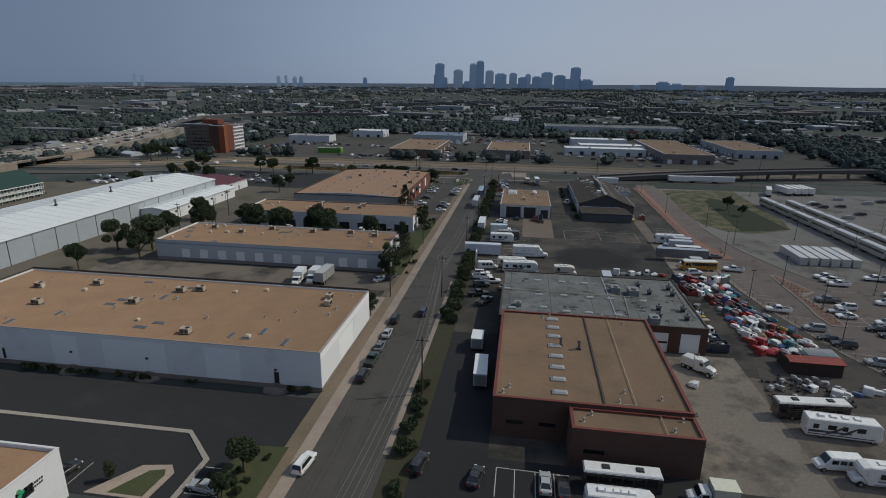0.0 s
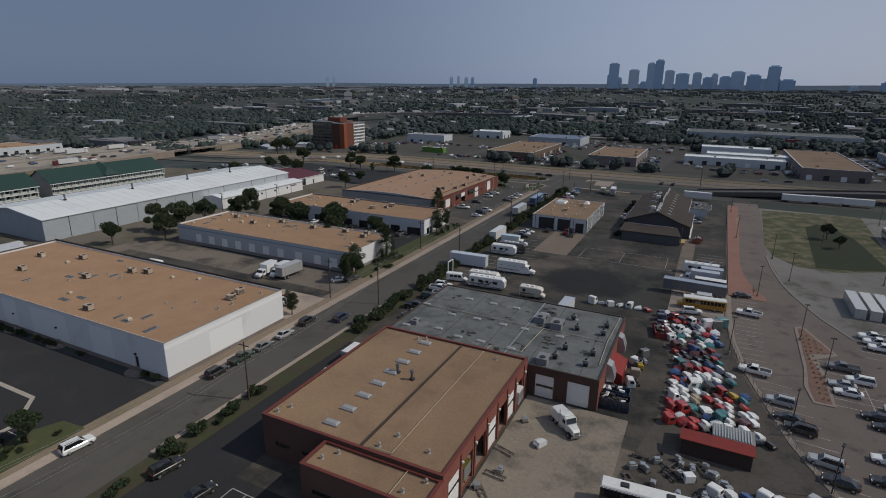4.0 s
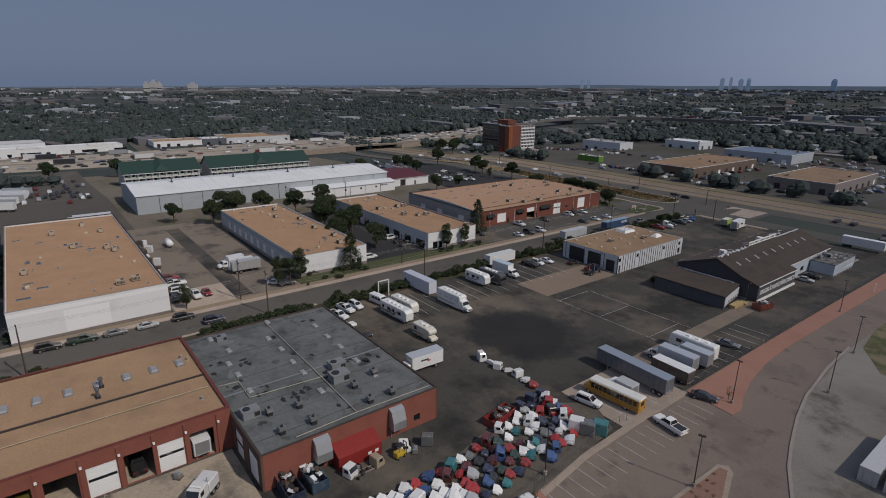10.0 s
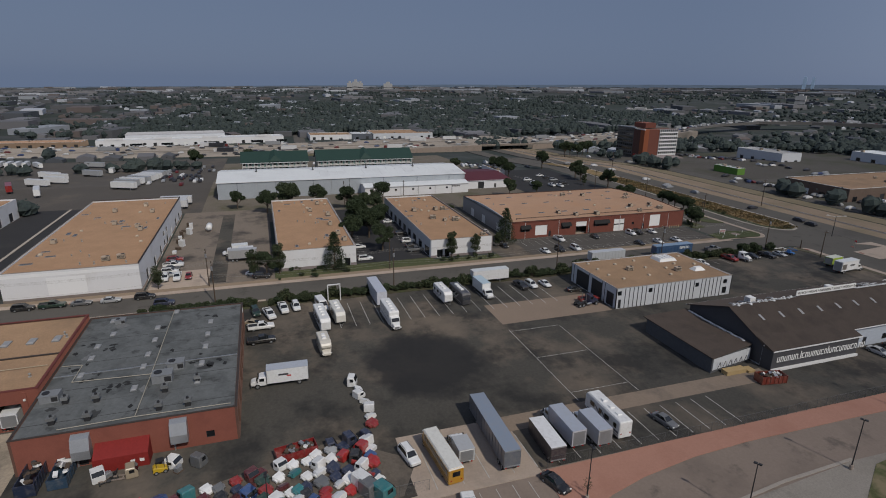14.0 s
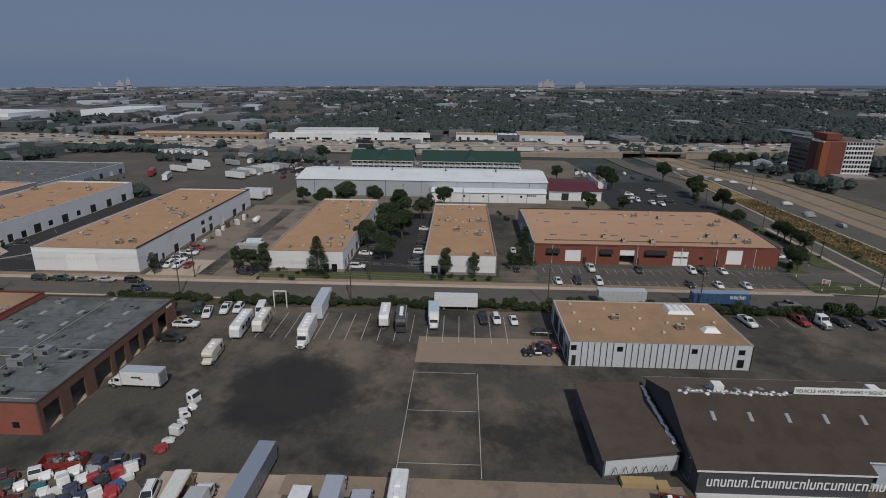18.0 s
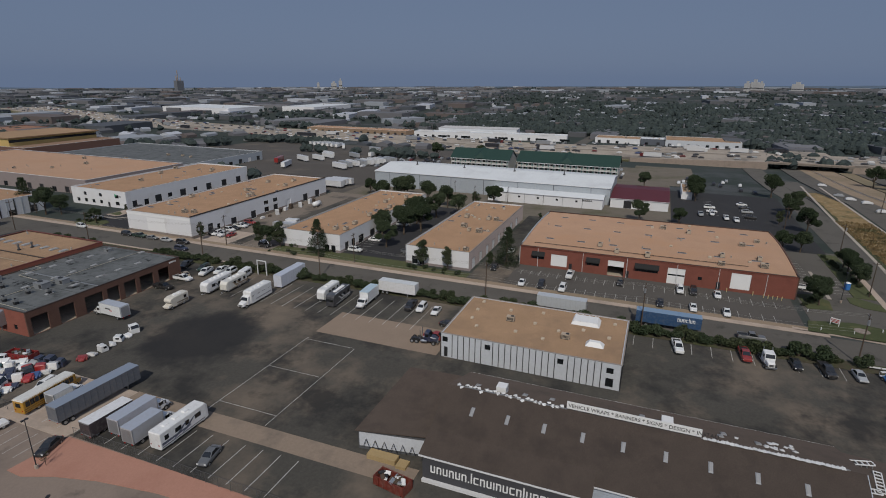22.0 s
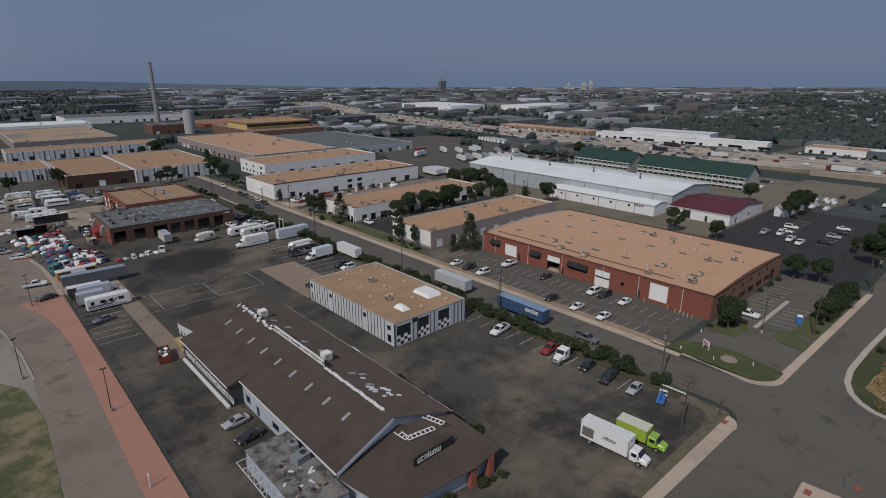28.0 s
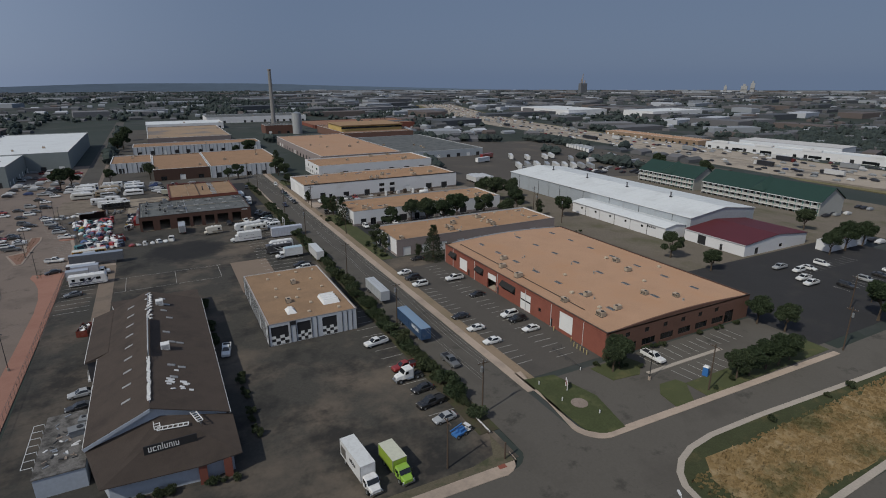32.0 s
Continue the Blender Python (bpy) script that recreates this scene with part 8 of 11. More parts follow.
# red engine standing in an open bay
V = box_truck(at(19.6, 69.0, 0.08, 180), "yellow and red striped service truck in an open bay", 4.0, 3.2, (0.3, 0.03, 0.02), (0.12, 0.1, 0.02))
for k in range(5):
    for s in (-1, 1):
        part("chevron", Geo().loft([[(-3.47, s * (0.1 + 0.22 * k), 1.2 + 0.3 * (k % 3)), (-3.47, s * (0.3 + 0.22 * k), 1.2 + 0.3 * (k % 3)), (-3.47, s * (0.1 + 0.22 * k), 1.8 + 0.3 * (k % 3))], [(-3.44, s * (0.1 + 0.22 * k), 1.2 + 0.3 * (k % 3)), (-3.44, s * (0.3 + 0.22 * k), 1.2 + 0.3 * (k % 3)), (-3.44, s * (0.1 + 0.22 * k), 1.8 + 0.3 * (k % 3))]]), PAINT, V, colour=(0.6, 0.5, 0.02))
box_truck(at(20.0, 87.2, 0.08, 180), "white box truck standing in an open bay", 4.2, 3.3)
put_car("pickup", 19.6, 80.4, 180, BLACK, "in a dark open bay")
# storage containers on the gravel
for i in range(6):
    container(at(74.5 + 2.6 * i, 155.2, 0.04, 90), "pale storage container in a row on the gravel", (0.46, 0.46, 0.44) if i % 2 else (0.40, 0.41, 0.42), 15.0)
dumpster(at(42.6, 196.2, 0.05, 80), "red roll-off skip full of pale scrap", (0.16, 0.03, 0.02), 5.4)
dumpster(at(34.6, 93.4, 0.05, 0), "blue-black scrap container beside the workshop", (0.02, 0.03, 0.06), 6.5, 2.4, 2.0)
dumpster(at(34.4, 96.4, 0.05, 0), "dark container full of engine parts", (0.03, 0.06, 0.10), 6.0, 2.4, 1.7)
dumpster(at(38.6, 122.8, 0.05, 100), "red scrap container in the yard", (0.22, 0.02, 0.02), 6.2, 2.4, 1.4)
tractor(at(6.8, 185.2, 0.05, 95), "dark blue truck tractor beside the striped building", DKBLUE, False)
put_car("pickup", 5.2, 186.6, 90, RED, "beside the striped building")

# ---- scrap yard ----
r = random.Random(91)
MAROONRED = (0.09, 0.012, 0.016)
NAMES[MAROONRED] = "maroon"
BRIGHTRED = (0.36, 0.016, 0.016)
NAMES[BRIGHTRED] = "red"
COLS = [WHITE] * 12 + [SILVER] + [GREY, BLACK, BLACK, BRIGHTRED, BRIGHTRED, BRIGHTRED, BRIGHTRED, BRIGHTRED, BLUE, BLUE, DKBLUE, DKBLUE, DKBLUE, MAROONRED, MAROONRED, TEAL, TAN]
HOOD = salvage_hood(at(47.0, 108.0, 0.06, 30), "white salvaged truck hood in a crowded scrap yard", WHITE)
CAB = salvage_cab(at(45.0, 104.0, 0.06, 200), "white salvaged truck cab in a crowded scrap yard", WHITE)


def put_scrap(kind, x, y, rz, c, tilt=(0, 0), z=0.05):
    word = "hood" if kind is HOOD else "cab"
    v = copy_thing(kind, pose(P(x), P(y), z, tilt[0], tilt[1], rz))
    k = r.uniform(0.72, 0.95)
    v.scale = (k * r.uniform(0.9, 1.15), k, k * r.uniform(0.8, 1.1))
    tagged(v, f"{NAMES[c]} salvaged truck {word} in a crowded scrap yard")
    dull = r.uniform(0.85, 1.05)
    return repaint(v, tuple(dull * q + 0.01 for q in c))


def fence_x(y):
    return 49.4 + max(0.0, (134 - y)) * 0.125 if y > 114 else 51.9 + (114 - y) * 0.27


def left_x(y):
    return 41.8 if y < 113 else 41.8 - (y - 113) * 0.2


y = 93.0
while y < 132:
    x = left_x(y) + 0.8
    while x < fence_x(y) - 2.3:
        if r.random() < 0.93:
            c = r.choice(COLS)
            k = HOOD if r.random() < 0.84 else CAB
            if 115 < y < 120.5:
                c = r.choice((MAROONRED, RED, DKBLUE, DKGREEN, BLUE, MAROONRED))
            elif x < left_x(y) + 3.4 and y < 100:
                c = r.choice((BRIGHTRED, BRIGHTRED, WHITE, WHITE, BLUE))
            put_scrap(k, x + r.uniform(-0.35, 0.35), y + r.uniform(-0.35, 0.35), r.choice((38, 38, 38, 38, 218)) + r.uniform(-8, 8), c, (r.uniform(-5, 5), r.uniform(-6, 14)), 0.1)
        x += 1.56
    y += 1.62
for x, y, c in ((44.6, 104.6, ORANGE), (50.6, 107.6, TEAL), (50.8, 103.6, YELLOW), (45.8, 122.6, TEAL)):
    put_scrap(HOOD, x, y, 40, c, (0, 8), 0.5)
for x, y, c in ((46.6, 129.8, WHITE), (48.0, 130.4, GREY), (49.0, 131.8, TEAL)):
    put_scrap(CAB, x, y, 120, c).scale = (1.25, 1.2, 1.15)
# row of cabs and hoods across the yard
for i, (x, y) in enumerate(((24.2, 132.2), (26.0, 132.8), (27.8, 132.6), (29.6, 133.2), (31.6, 133.4), (33.4, 133.2))):
    put_scrap(HOOD if i % 2 else CAB, x, y, 70 + 25 * i, WHITE, (0, 6 * (i % 2)))
put_scrap(HOOD, 35.4, 133.2, 40, RED)
for i, (x, y) in enumerate(((38.4, 127.2), (38.2, 129.6), (38.0, 131.8))):
    put_scrap(CAB, x, y, 100 + 10 * i, DKBLUE)
put_scrap(CAB, 42.0, 129.8, 70, BLACK)
# hoods in a row south of the shed
for i in range(8):
    put_scrap(HOOD if i % 3 else CAB, 55.0 + 1.7 * i - 6.5, 80.2 + 0.5 * i, 60 + r.uniform(-20, 20), r.choice((WHITE, WHITE, SILVER, BLUE)))
put_scrap(HOOD, 27.9, 79.8, 150, WHITE)
put_scrap(CAB, 45.6, 81.4, 120, WHITE)

# red-roofed shed of the scrap yard
b = thing("scrap_shed", at(44.4, 86.4, 0.04), "open scrap shed with red and white metal roofs", "shed")
SHEDWALL = surface("dark_shed_boards", (0.06, 0.04, 0.034), 0.3, 4, 0.5, 0.9)
W_, D_ = P(8.0), P(4.4)
part("back_wall", Geo().box(0, 0, 0, W_, 0.15, 2.7), SHEDWALL, b)
part("end_wall", Geo().box(0, 0.15, 0, 0.15, D_, 2.7), SHEDWALL, b)
part("end_wall", Geo().box(W_ - 0.15, 0.15, 0, W_, D_, 2.7), SHEDWALL, b)
part("roof", Geo().loft([[(-0.3, -0.3, 2.75), (W_ + 0.3, -0.3, 2.75), (W_ + 0.3, -0.3, 2.87), (-0.3, -0.3, 2.87)], [(-0.3, P(1.7), 3.2), (W_ + 0.3, P(1.7), 3.2), (W_ + 0.3, P(1.7), 3.32), (-0.3, P(1.7), 3.32)]]), surface("dull_red_metal", (0.20, 0.028, 0.022), 0.25, 3, 0.5, 0.6, 0, 0.1, (0.12, 0.03, 0.025), (0.5, 0.7), 0.4), b, "red metal roof slope")
part("roof", Geo().loft([[(P(3.4), P(1.75), 3.15), (W_ + 0.3, P(1.75), 3.15), (W_ + 0.3, P(1.75), 3.27), (P(3.4), P(1.75), 3.27)], [(P(3.4), D_ + 0.3, 3.3), (W_ + 0.3, D_ + 0.3, 3.3), (W_ + 0.3, D_ + 0.3, 3.42), (P(3.4), D_ + 0.3, 3.42)]]), surface("dirty_grey_sheet", (0.21, 0.21, 0.21), 0.2, 3, 0.6, 0.7, 0, 0.1, (0.25, 0.2, 0.15), (0.55, 0.7), 0.5), b, "pale corrugated roof slope")
for i in range(14):
    part("corrugation", Geo().box(P(3.5) + i * 0.4, P(1.8), 3.28, P(3.5) + i * 0.4 + 0.14, D_ + 0.2, 3.44), GREYMETAL, b)
for x in (0.3, W_ / 3, 2 * W_ / 3, W_ - 0.4):
    part("post", Geo().box(x, P(1.6), 0, x + 0.14, P(1.6) + 0.14, 3.1), WOOD, b)
# loose parts on the ground
def scrap_part(kind, m, label):
    v = thing("scrap_part", m, label, "scrap", "scrap parts")
    if kind == 0:
        part("axle", Geo().cyl((-1.1, 0, 0.28), (1.1, 0, 0.28), 0.09, sides=8).cyl((-0.25, 0, 0.28), (0.25, 0, 0.28), 0.26, sides=10), DARK, v)
        for s in (-1, 1):
            part("hub", Geo().cyl((s * 1.1, 0, 0.28), (s * 1.25, 0, 0.28), 0.28, sides=12), RUBBER, v)
    elif kind == 1:
        part("engine_block", Geo().box(-0.6, -0.4, 0.05, 0.6, 0.4, 0.75).box(-0.5, -0.3, 0.75, 0.4, 0.3, 1.05).cyl((0.6, 0, 0.4), (0.75, 0, 0.4), 0.25, sides=10), STEEL, v)
        part("pipe", Geo().cyl((-0.5, 0.4, 0.6), (0.5, 0.55, 0.9), 0.08, sides=6), DARK, v)
    elif kind == 2:
        for s in (-0.42, 0.42):
            part("frame_rail", Geo().box(-1.7, s - 0.05, 0.1, 1.7, s + 0.05, 0.3), STONEBASE, v)
        for x in (-1.4, 0.0, 1.4):
            part("cross_member", Geo().box(x - 0.06, -0.4, 0.14, x + 0.06, 0.4, 0.26), STONEBASE, v)
    else:
        part("pallet", Geo().box(-0.6, -0.5, 0, 0.6, 0.5, 0.14), WOOD, v)
        part("load", Geo().box(-0.5, -0.4, 0.14, 0.4, 0.35, 0.8).box(-0.2, -0.3, 0.8, 0.5, 0.2, 1.0), STEEL, v)
    return v


WORDS = ("rusty truck axle with hubs lying in the scrap", "greasy engine block standing on the ground", "bare truck frame rails lying in the scrap", "loaded wooden pallet of metal parts")
FIRST = [scrap_part(k, at(40 + 2 * k, 83, 0.05, 30 * k), WORDS[k]) for k in range(4)]
for i in range(46):
    k = r.randrange(4)
    if i < 30:
        x, y = r.uniform(38.6, 50), r.uniform(77.5, 84.5)
    elif i < 38:
        x, y = r.uniform(23.6, 25.2), r.choice((64, 68.5, 72, 76, 79.5, 84, 86.5)) + r.uniform(-0.6, 0.6)
    else:
        x, y = r.uniform(35.4, 37.5), r.uniform(96, 112)
    copy_thing(FIRST[k], at(x, y, 0.06, r.uniform(0, 360)))
for i, (x, y, c) in enumerate(((36.4, 100.4, WHITE), (36.2, 108.4, WHITE), (36.6, 104, TAN), (37.0, 111.4, GREY))):
    put_scrap(CAB, x, y, 20 + 40 * i, c)
v = thing("forklift", at(37.0, 107.2, 0.05, 100), "yellow forklift beside the brick workshop", "forklift")
paint_part("body", hull([(-1.1, 0.5, 0.3, 1.1), (-0.9, 0.58, 0.25, 1.25), (0.5, 0.55, 0.25, 0.9), (0.8, 0.5, 0.3, 0.8)]), v, YELLOW)
part("mast", Geo().box(0.85, -0.4, 0.1, 0.97, -0.28, 2.3).box(0.85, 0.28, 0.1, 0.97, 0.4, 2.3).box(0.85, -0.4, 2.2, 0.97, 0.4, 2.3), DARK, v)
part("guard", Geo().box(-0.6, -0.5, 2.05, 0.5, 0.5, 2.12).box(-0.6, -0.5, 1.1, -0.54, -0.44, 2.05).box(-0.6, 0.44, 1.1, -0.54, 0.5, 2.05).box(0.44, -0.5, 0.9, 0.5, -0.44, 2.05).box(0.44, 0.44, 0.9, 0.5, 0.5, 2.05), DARK, v)
for s in (-0.25, 0.25):
    part("fork", Geo().box(0.97, s - 0.06, 0.08, 2.0, s + 0.06, 0.13), STEEL, v)
for x in (-0.7, 0.5):
    for s in (-0.5, 0.5):
        wheel(v, x, s, 0.3, 0.2)

# ---- fences ----
FENCEWIRE = surface("weathered_fence_wire", (0.13, 0.13, 0.13), 0.2, 6, 0.6, 0.6, 0.4, 0.05)


def fence(name, pts, label, h=1.9, step=2.4):
    f = thing(name, pose(P(pts[0][0]), P(pts[0][1]), 0.1), label, "fence")
    o = Vector((P(pts[0][0]), P(pts[0][1])))
    pm = Geo().cyl((0, 0, 0), (0, 0, h), 0.035, sides=6).mesh("post", FENCEWIRE)
    for a, b_ in zip(pts, pts[1:]):
        a, b_ = Vector((P(a[0]), P(a[1]))) - o, Vector((P(b_[0]), P(b_[1]))) - o
        n = max(1, round((b_ - a).length / step))
        for i in range(n):
            p = a + (b_ - a) * i / n
            part("post", pm, None, f).matrix_basis = pose(p.x, p.y, 0)
        part("rail", Geo().cyl((a.x, a.y, h - 0.03), (b_.x, b_.y, h - 0.03), 0.022, sides=5), FENCEWIRE, f)
        g = Geo()
        d = (b_ - a)
        for i in range(9):
            z = 0.1 + (h - 0.2) * i / 8
            g.cyl((a.x, a.y, z), (b_.x, b_.y, z), 0.004, sides=3, caps=False)
        m_ = int(d.length / 0.35)
        for i in range(m_):
            p, q = a + d * i / m_, a + d * (i + 1) / m_
            g.cyl((p.x, p.y, 0.05), (q.x, q.y, h - 0.05), 0.004, sides=3, caps=False)
        part("wire_mesh", g, FENCEWIRE, f)["kind"] = "stuff"
    return f


fence("chain_fence", [(49.6, 137), (49.7, 130), (52.0, 114), (57.0, 95), (61.4, 84)], "chain-link fence along the scrap yard")
fence("chain_fence", [(50.3, 152), (50.5, 175), (50.6, 200), (50.8, 230), (51.1, 262)], "chain-link fence beside the pink path")
fence("rail_fence", [(-39.0, 246.5), (-36.8, 246.5), (-36.8, 254.2)], "low pale rail fence at the brick corner", 1.1)

# ---- poles, wires, lamps ----
def power_pole(m, label, h=11.5, gear=True):
    v = thing("power_pole", m, label, "pole", "power poles")
    part("post", Geo().cyl((0, 0, 0), (0, 0, h), 0.17, 0.11, 8), WOOD, v)
    part("cross_arm", Geo().box(-1.2, -0.06, h - 0.75, 1.2, 0.06, h - 0.6), WOOD, v)
    for x in (-1.1, -0.4, 0.5, 1.1):
        part("insulator", Geo().cyl((x, 0, h - 0.6), (x, 0, h - 0.38), 0.05, 0.03, 6), STEEL, v)
    if gear:
        part("transformer", Geo().cyl((0.32, 0.0, h - 2.4), (0.32, 0.0, h - 1.4), 0.26, sides=10), STEEL, v)
    return v


POLES = [(-14.0, 36.0, True), (-13.0, 70.4, False), (-16.0, 110.0, True), (-14.6, 148, True), (-14.8, 190.0, False), (-15.2, 222.0, True), (-14.3, 257.7, True)]
for i, (x, y, gear) in enumerate(POLES):
    power_pole(at(x, y, 0.1), "dark wooden power pole with transformer beside the street" if gear else "dark wooden power pole beside the street", 11.5, gear)
for x, y, h in ((-3.8, 266.0, 9.5), (-51.2, 269.4, 10.5), (-108, 262, 10), (-98, 160, 11), (-100, 172, 11), (-104, 150, 11), (40, 305, 13), (-60, 306, 13), (-150, 300, 13), (120, 300, 13), (-86, 272, 11), (-31, 20, 11), (-29, -30, 11), (-27, 108, 11), (-27.5, 150, 10)):
    power_pole(at(x, y, 0.05, 90 if y > 260 else 0), "tall dark wooden power pole", h, h == 11)
g = Geo()
for a, b_ in zip(POLES, POLES[1:]):
    for off, dz in ((-1.1, 11.1), (-0.4, 11.1), (0.5, 11.1), (0.0, 8.0), (0.1, 7.4)):
        prev = None
        for k in range(13):
            t = k / 12
            p = (P(a[0] + (b_[0] - a[0]) * t) + off, P(a[1] + (b_[1] - a[1]) * t), dz - 3.6 * t * (1 - t))
            if prev:
                g.cyl(prev, p, 0.02, sides=3, caps=False)
            prev = p
tagged(part("power_wires", g, plain("weathered_wire", (0.30, 0.29, 0.27), 0.6)), "sagging pale power wires strung along the street", "wires", kind="stuff")
# corner post and guard rail
v = thing("short_post", at(-11.6, 268.0, 0.15), "short dark wooden post at the corner", "post")
part("post", Geo().cyl((0, 0, 0), (0, 0, 3.2), 0.17, 0.15, 8), WOOD, v)
v = thing("guard_rail", at(-12.6, 260.5, 0.1), "pale steel guard rail beside the street", "rail")
part("beam", Geo().box(-0.06, -2.6, 0.5, 0.06, 2.6, 0.8), TRIMWHITE, v)
for y in (-2.2, 0, 2.2):
    part("post", Geo().box(0.06, y - 0.06, 0, 0.18, y + 0.06, 0.75), WOOD, v)


def street_lamp(m, label, h=8.6, arm=0.5):
    v = thing("street_lamp", m, label, "lamp post", "lamp posts")
    part("base", Geo().cyl((0, 0, 0), (0, 0, 0.7), 0.28, sides=10), CONCRETE, v)
    part("post", Geo().cyl((0, 0, 0.7), (0, 0, h), 0.09, 0.06, 8), DARK, v)
    part("lamp_head", Geo().box(-arm, -0.18, h - 0.02, -0.05, 0.18, h + 0.14), DARK, v)
    part("lamp_head", Geo().box(0.05, -0.18, h - 0.02, arm, 0.18, h + 0.14), DARK, v)
    part("lens", Geo().box(-arm + 0.08, -0.13, h - 0.05, -0.25, 0.13, h - 0.02), LAMP, v)
    return v


SL = street_lamp(at(62.3, 131.9, 0.15, 20), "dark lamp post with a flat head in the car park")
for x, y, rz in ((50.3, 119.4, 0), (56.4, 153.7, 0), (64.2, 117.4, 20), (64.0, 169.0, 30), (61.7, 188.0, 30), (53.3, 207.8, 0), (52.3, 249, 0), (57.4, 97, 70), (60.4, 85.6, 70), (75, 101, 0), (66, 74, 0), (80, 128, 40), (84, 176, 0), (92, 160, 0), (100, 140, 0), (108, 120, 0), (76, 210, 0), (98, 250, 0), (110, 180, 0), (-45, 262.5, 0)):
    copy_thing(SL, at(x, y, 0.1, rz))
v = thing("junction_light", at(-19.2, 290.4, 0.1, 60), "dark junction lamp post with two long pale arms", "lamp post")
part("post", Geo().cyl((0, 0, 0), (0, 0, 8.0), 0.15, 0.1, 8), DARK, v)
for s_ in (-1, 1):
    part("arm", Geo().cyl((0, 0, 7.7), (s_ * 2.6, 0, 8.2), 0.06, 0.05, 6), TRIMWHITE, v)
    part("lamp_head", Geo().box(s_ * 3.0 - 0.45, -0.16, 8.12, s_ * 3.0 + 0.45, 0.16, 8.28), TRIMWHITE, v)
v = thing("bollard_light", at(53.7, 228.4, 0.15), "short pale bollard light on the pink path", "lamp post")
part("post", Geo().cyl((0, 0, 0), (0, 0, 2.2), 0.1, 0.08, 8), TRIMWHITE, v)
part("lamp_head", Geo().cyl((0, 0, 2.2), (0, 0, 2.5), 0.16, 0.1, 8), LAMP, v)

# ---- small street things ----
v = thing("portable_toilet", at(-54.8, 266.0, 0.06, 20), "blue plastic portable toilet in the car park", "toilet")
PT = plain("blue_plastic", (0.04, 0.16, 0.42), 0.45)
part("cabin", Geo().box(-0.55, -0.55, 0.1, 0.55, 0.55, 2.1), PT, v)
part("roof", Geo().frustum((-0.6, -0.6, 0.6, 0.6), (-0.35, -0.4, 0.35, 0.4), 2.1, 2.35), WHITEPAINT, v)
part("door", Geo().box(-0.4, -0.6, 0.2, 0.4, -0.55, 1.95), PT, v)
v = thing("boom_lift", at(-8.6, 260.6, 0.05, 15), "blue folded boom lift in a stall", "lift")
BL = plain("blue_lift_paint", (0.05, 0.17, 0.42), 0.45)
part("chassis", Geo().box(-1.3, -0.7, 0.35, 1.3, 0.7, 0.75), BL, v)
part("turret", Geo().box(-1.1, -0.45, 0.75, 0.1, 0.45, 1.35), BL, v)
part("boom", Geo().cyl((-0.9, 0, 1.4), (2.2, 0, 1.9), 0.12, sides=8).cyl((2.2, 0, 1.9), (-0.6, 0, 2.25), 0.1, sides=8), BL, v)
part("basket", Geo().box(-2.3, -0.7, 0.45, -1.6, 0.7, 0.5).box(-2.3, -0.7, 1.35, -1.6, 0.7, 1.39).box(-2.3, -0.7, 0.5, -2.26, -0.66, 1.35).box(-2.3, 0.66, 0.5, -2.26, 0.7, 1.35).box(-1.64, -0.7, 0.5, -1.6, -0.66, 1.35).box(-1.64, 0.66, 0.5, -1.6, 0.7, 1.35), TRIMWHITE, v)
for x in (-0.9, 0.9):
    for s in (-1, 1):
        wheel(v, x, s * 0.8, 0.36, 0.24)
v = thing("stop_sign", at(-7.6, 284.2, 0.17, 200), "red octagonal stop sign on a steel post", "sign")
part("post", Geo().cyl((0, 0, 0), (0, 0, 2.9), 0.035, sides=6), STEEL, v)
part("plate", Geo().cyl((0, -0.05, 2.5), (0, -0.02, 2.5), 0.4, sides=8), plain("sign_red", (0.5, 0.02, 0.025)), v)
letters("lettering", "STOP", 0.27, pose(-0.33, -0.06, 2.41, 90, 0, 0), WHITEPAINT, v, 0.004)
for x, y in ((-10.4, 269.2), (-3.4, 281.4), (-8.6, 285.2)):
    tagged(part("kerb_ramp", Geo().box(P(x) - 0.7, P(y) - 0.45, 0.16, P(x) + 0.7, P(y) + 0.45, 0.19), BRICK), "red tactile plate let into the corner pavement", "plate", kind="structure")
v = thing("leasing_sign", at(-30.6, 258.0, 0.18, 60), "white and red sign board with unreadable lines", "sign")
part("board", Geo().box(-1.0, -0.05, 0.7, 1.0, 0.05, 1.9), WHITEPAINT, v)
for k, c in enumerate((0.12, 0.12, 0.12)):
    part("line", Geo().box(-0.85, -0.07, 0.85 + 0.32 * k, 0.85, -0.05, 1.02 + 0.32 * k), REDLAMP, v)
for x in (-0.9, 0.9):
    part("post", Geo().box(x - 0.06, -0.06, 0, x + 0.06, 0.06, 1.95), WHITEPAINT, v)
tagged(part("stone_bed", Geo().cyl((P(-29.6), P(262.4), 0.18), (P(-29.6), P(262.4), 0.27), 1.7, 1.5, 14), STONEBASE), "oval bed of pale stones on the grass island", "stones", kind="structure")
for i, (x, y) in enumerate(((-27.2, 255), (-27.6, 260.6), (-30.5, 266), (-36.6, 254.6))):
    v = thing("hydrant", at(x, y, 0.17), "small pale hydrant on the kerb", "hydrant")
    part("barrel", Geo().cyl((0, 0, 0), (0, 0, 0.6), 0.12, 0.1, 8), TRIMWHITE, v)
    part("cap", Geo().cyl((0, 0, 0.6), (0, 0, 0.75), 0.14, 0.05, 8), TRIMWHITE, v)
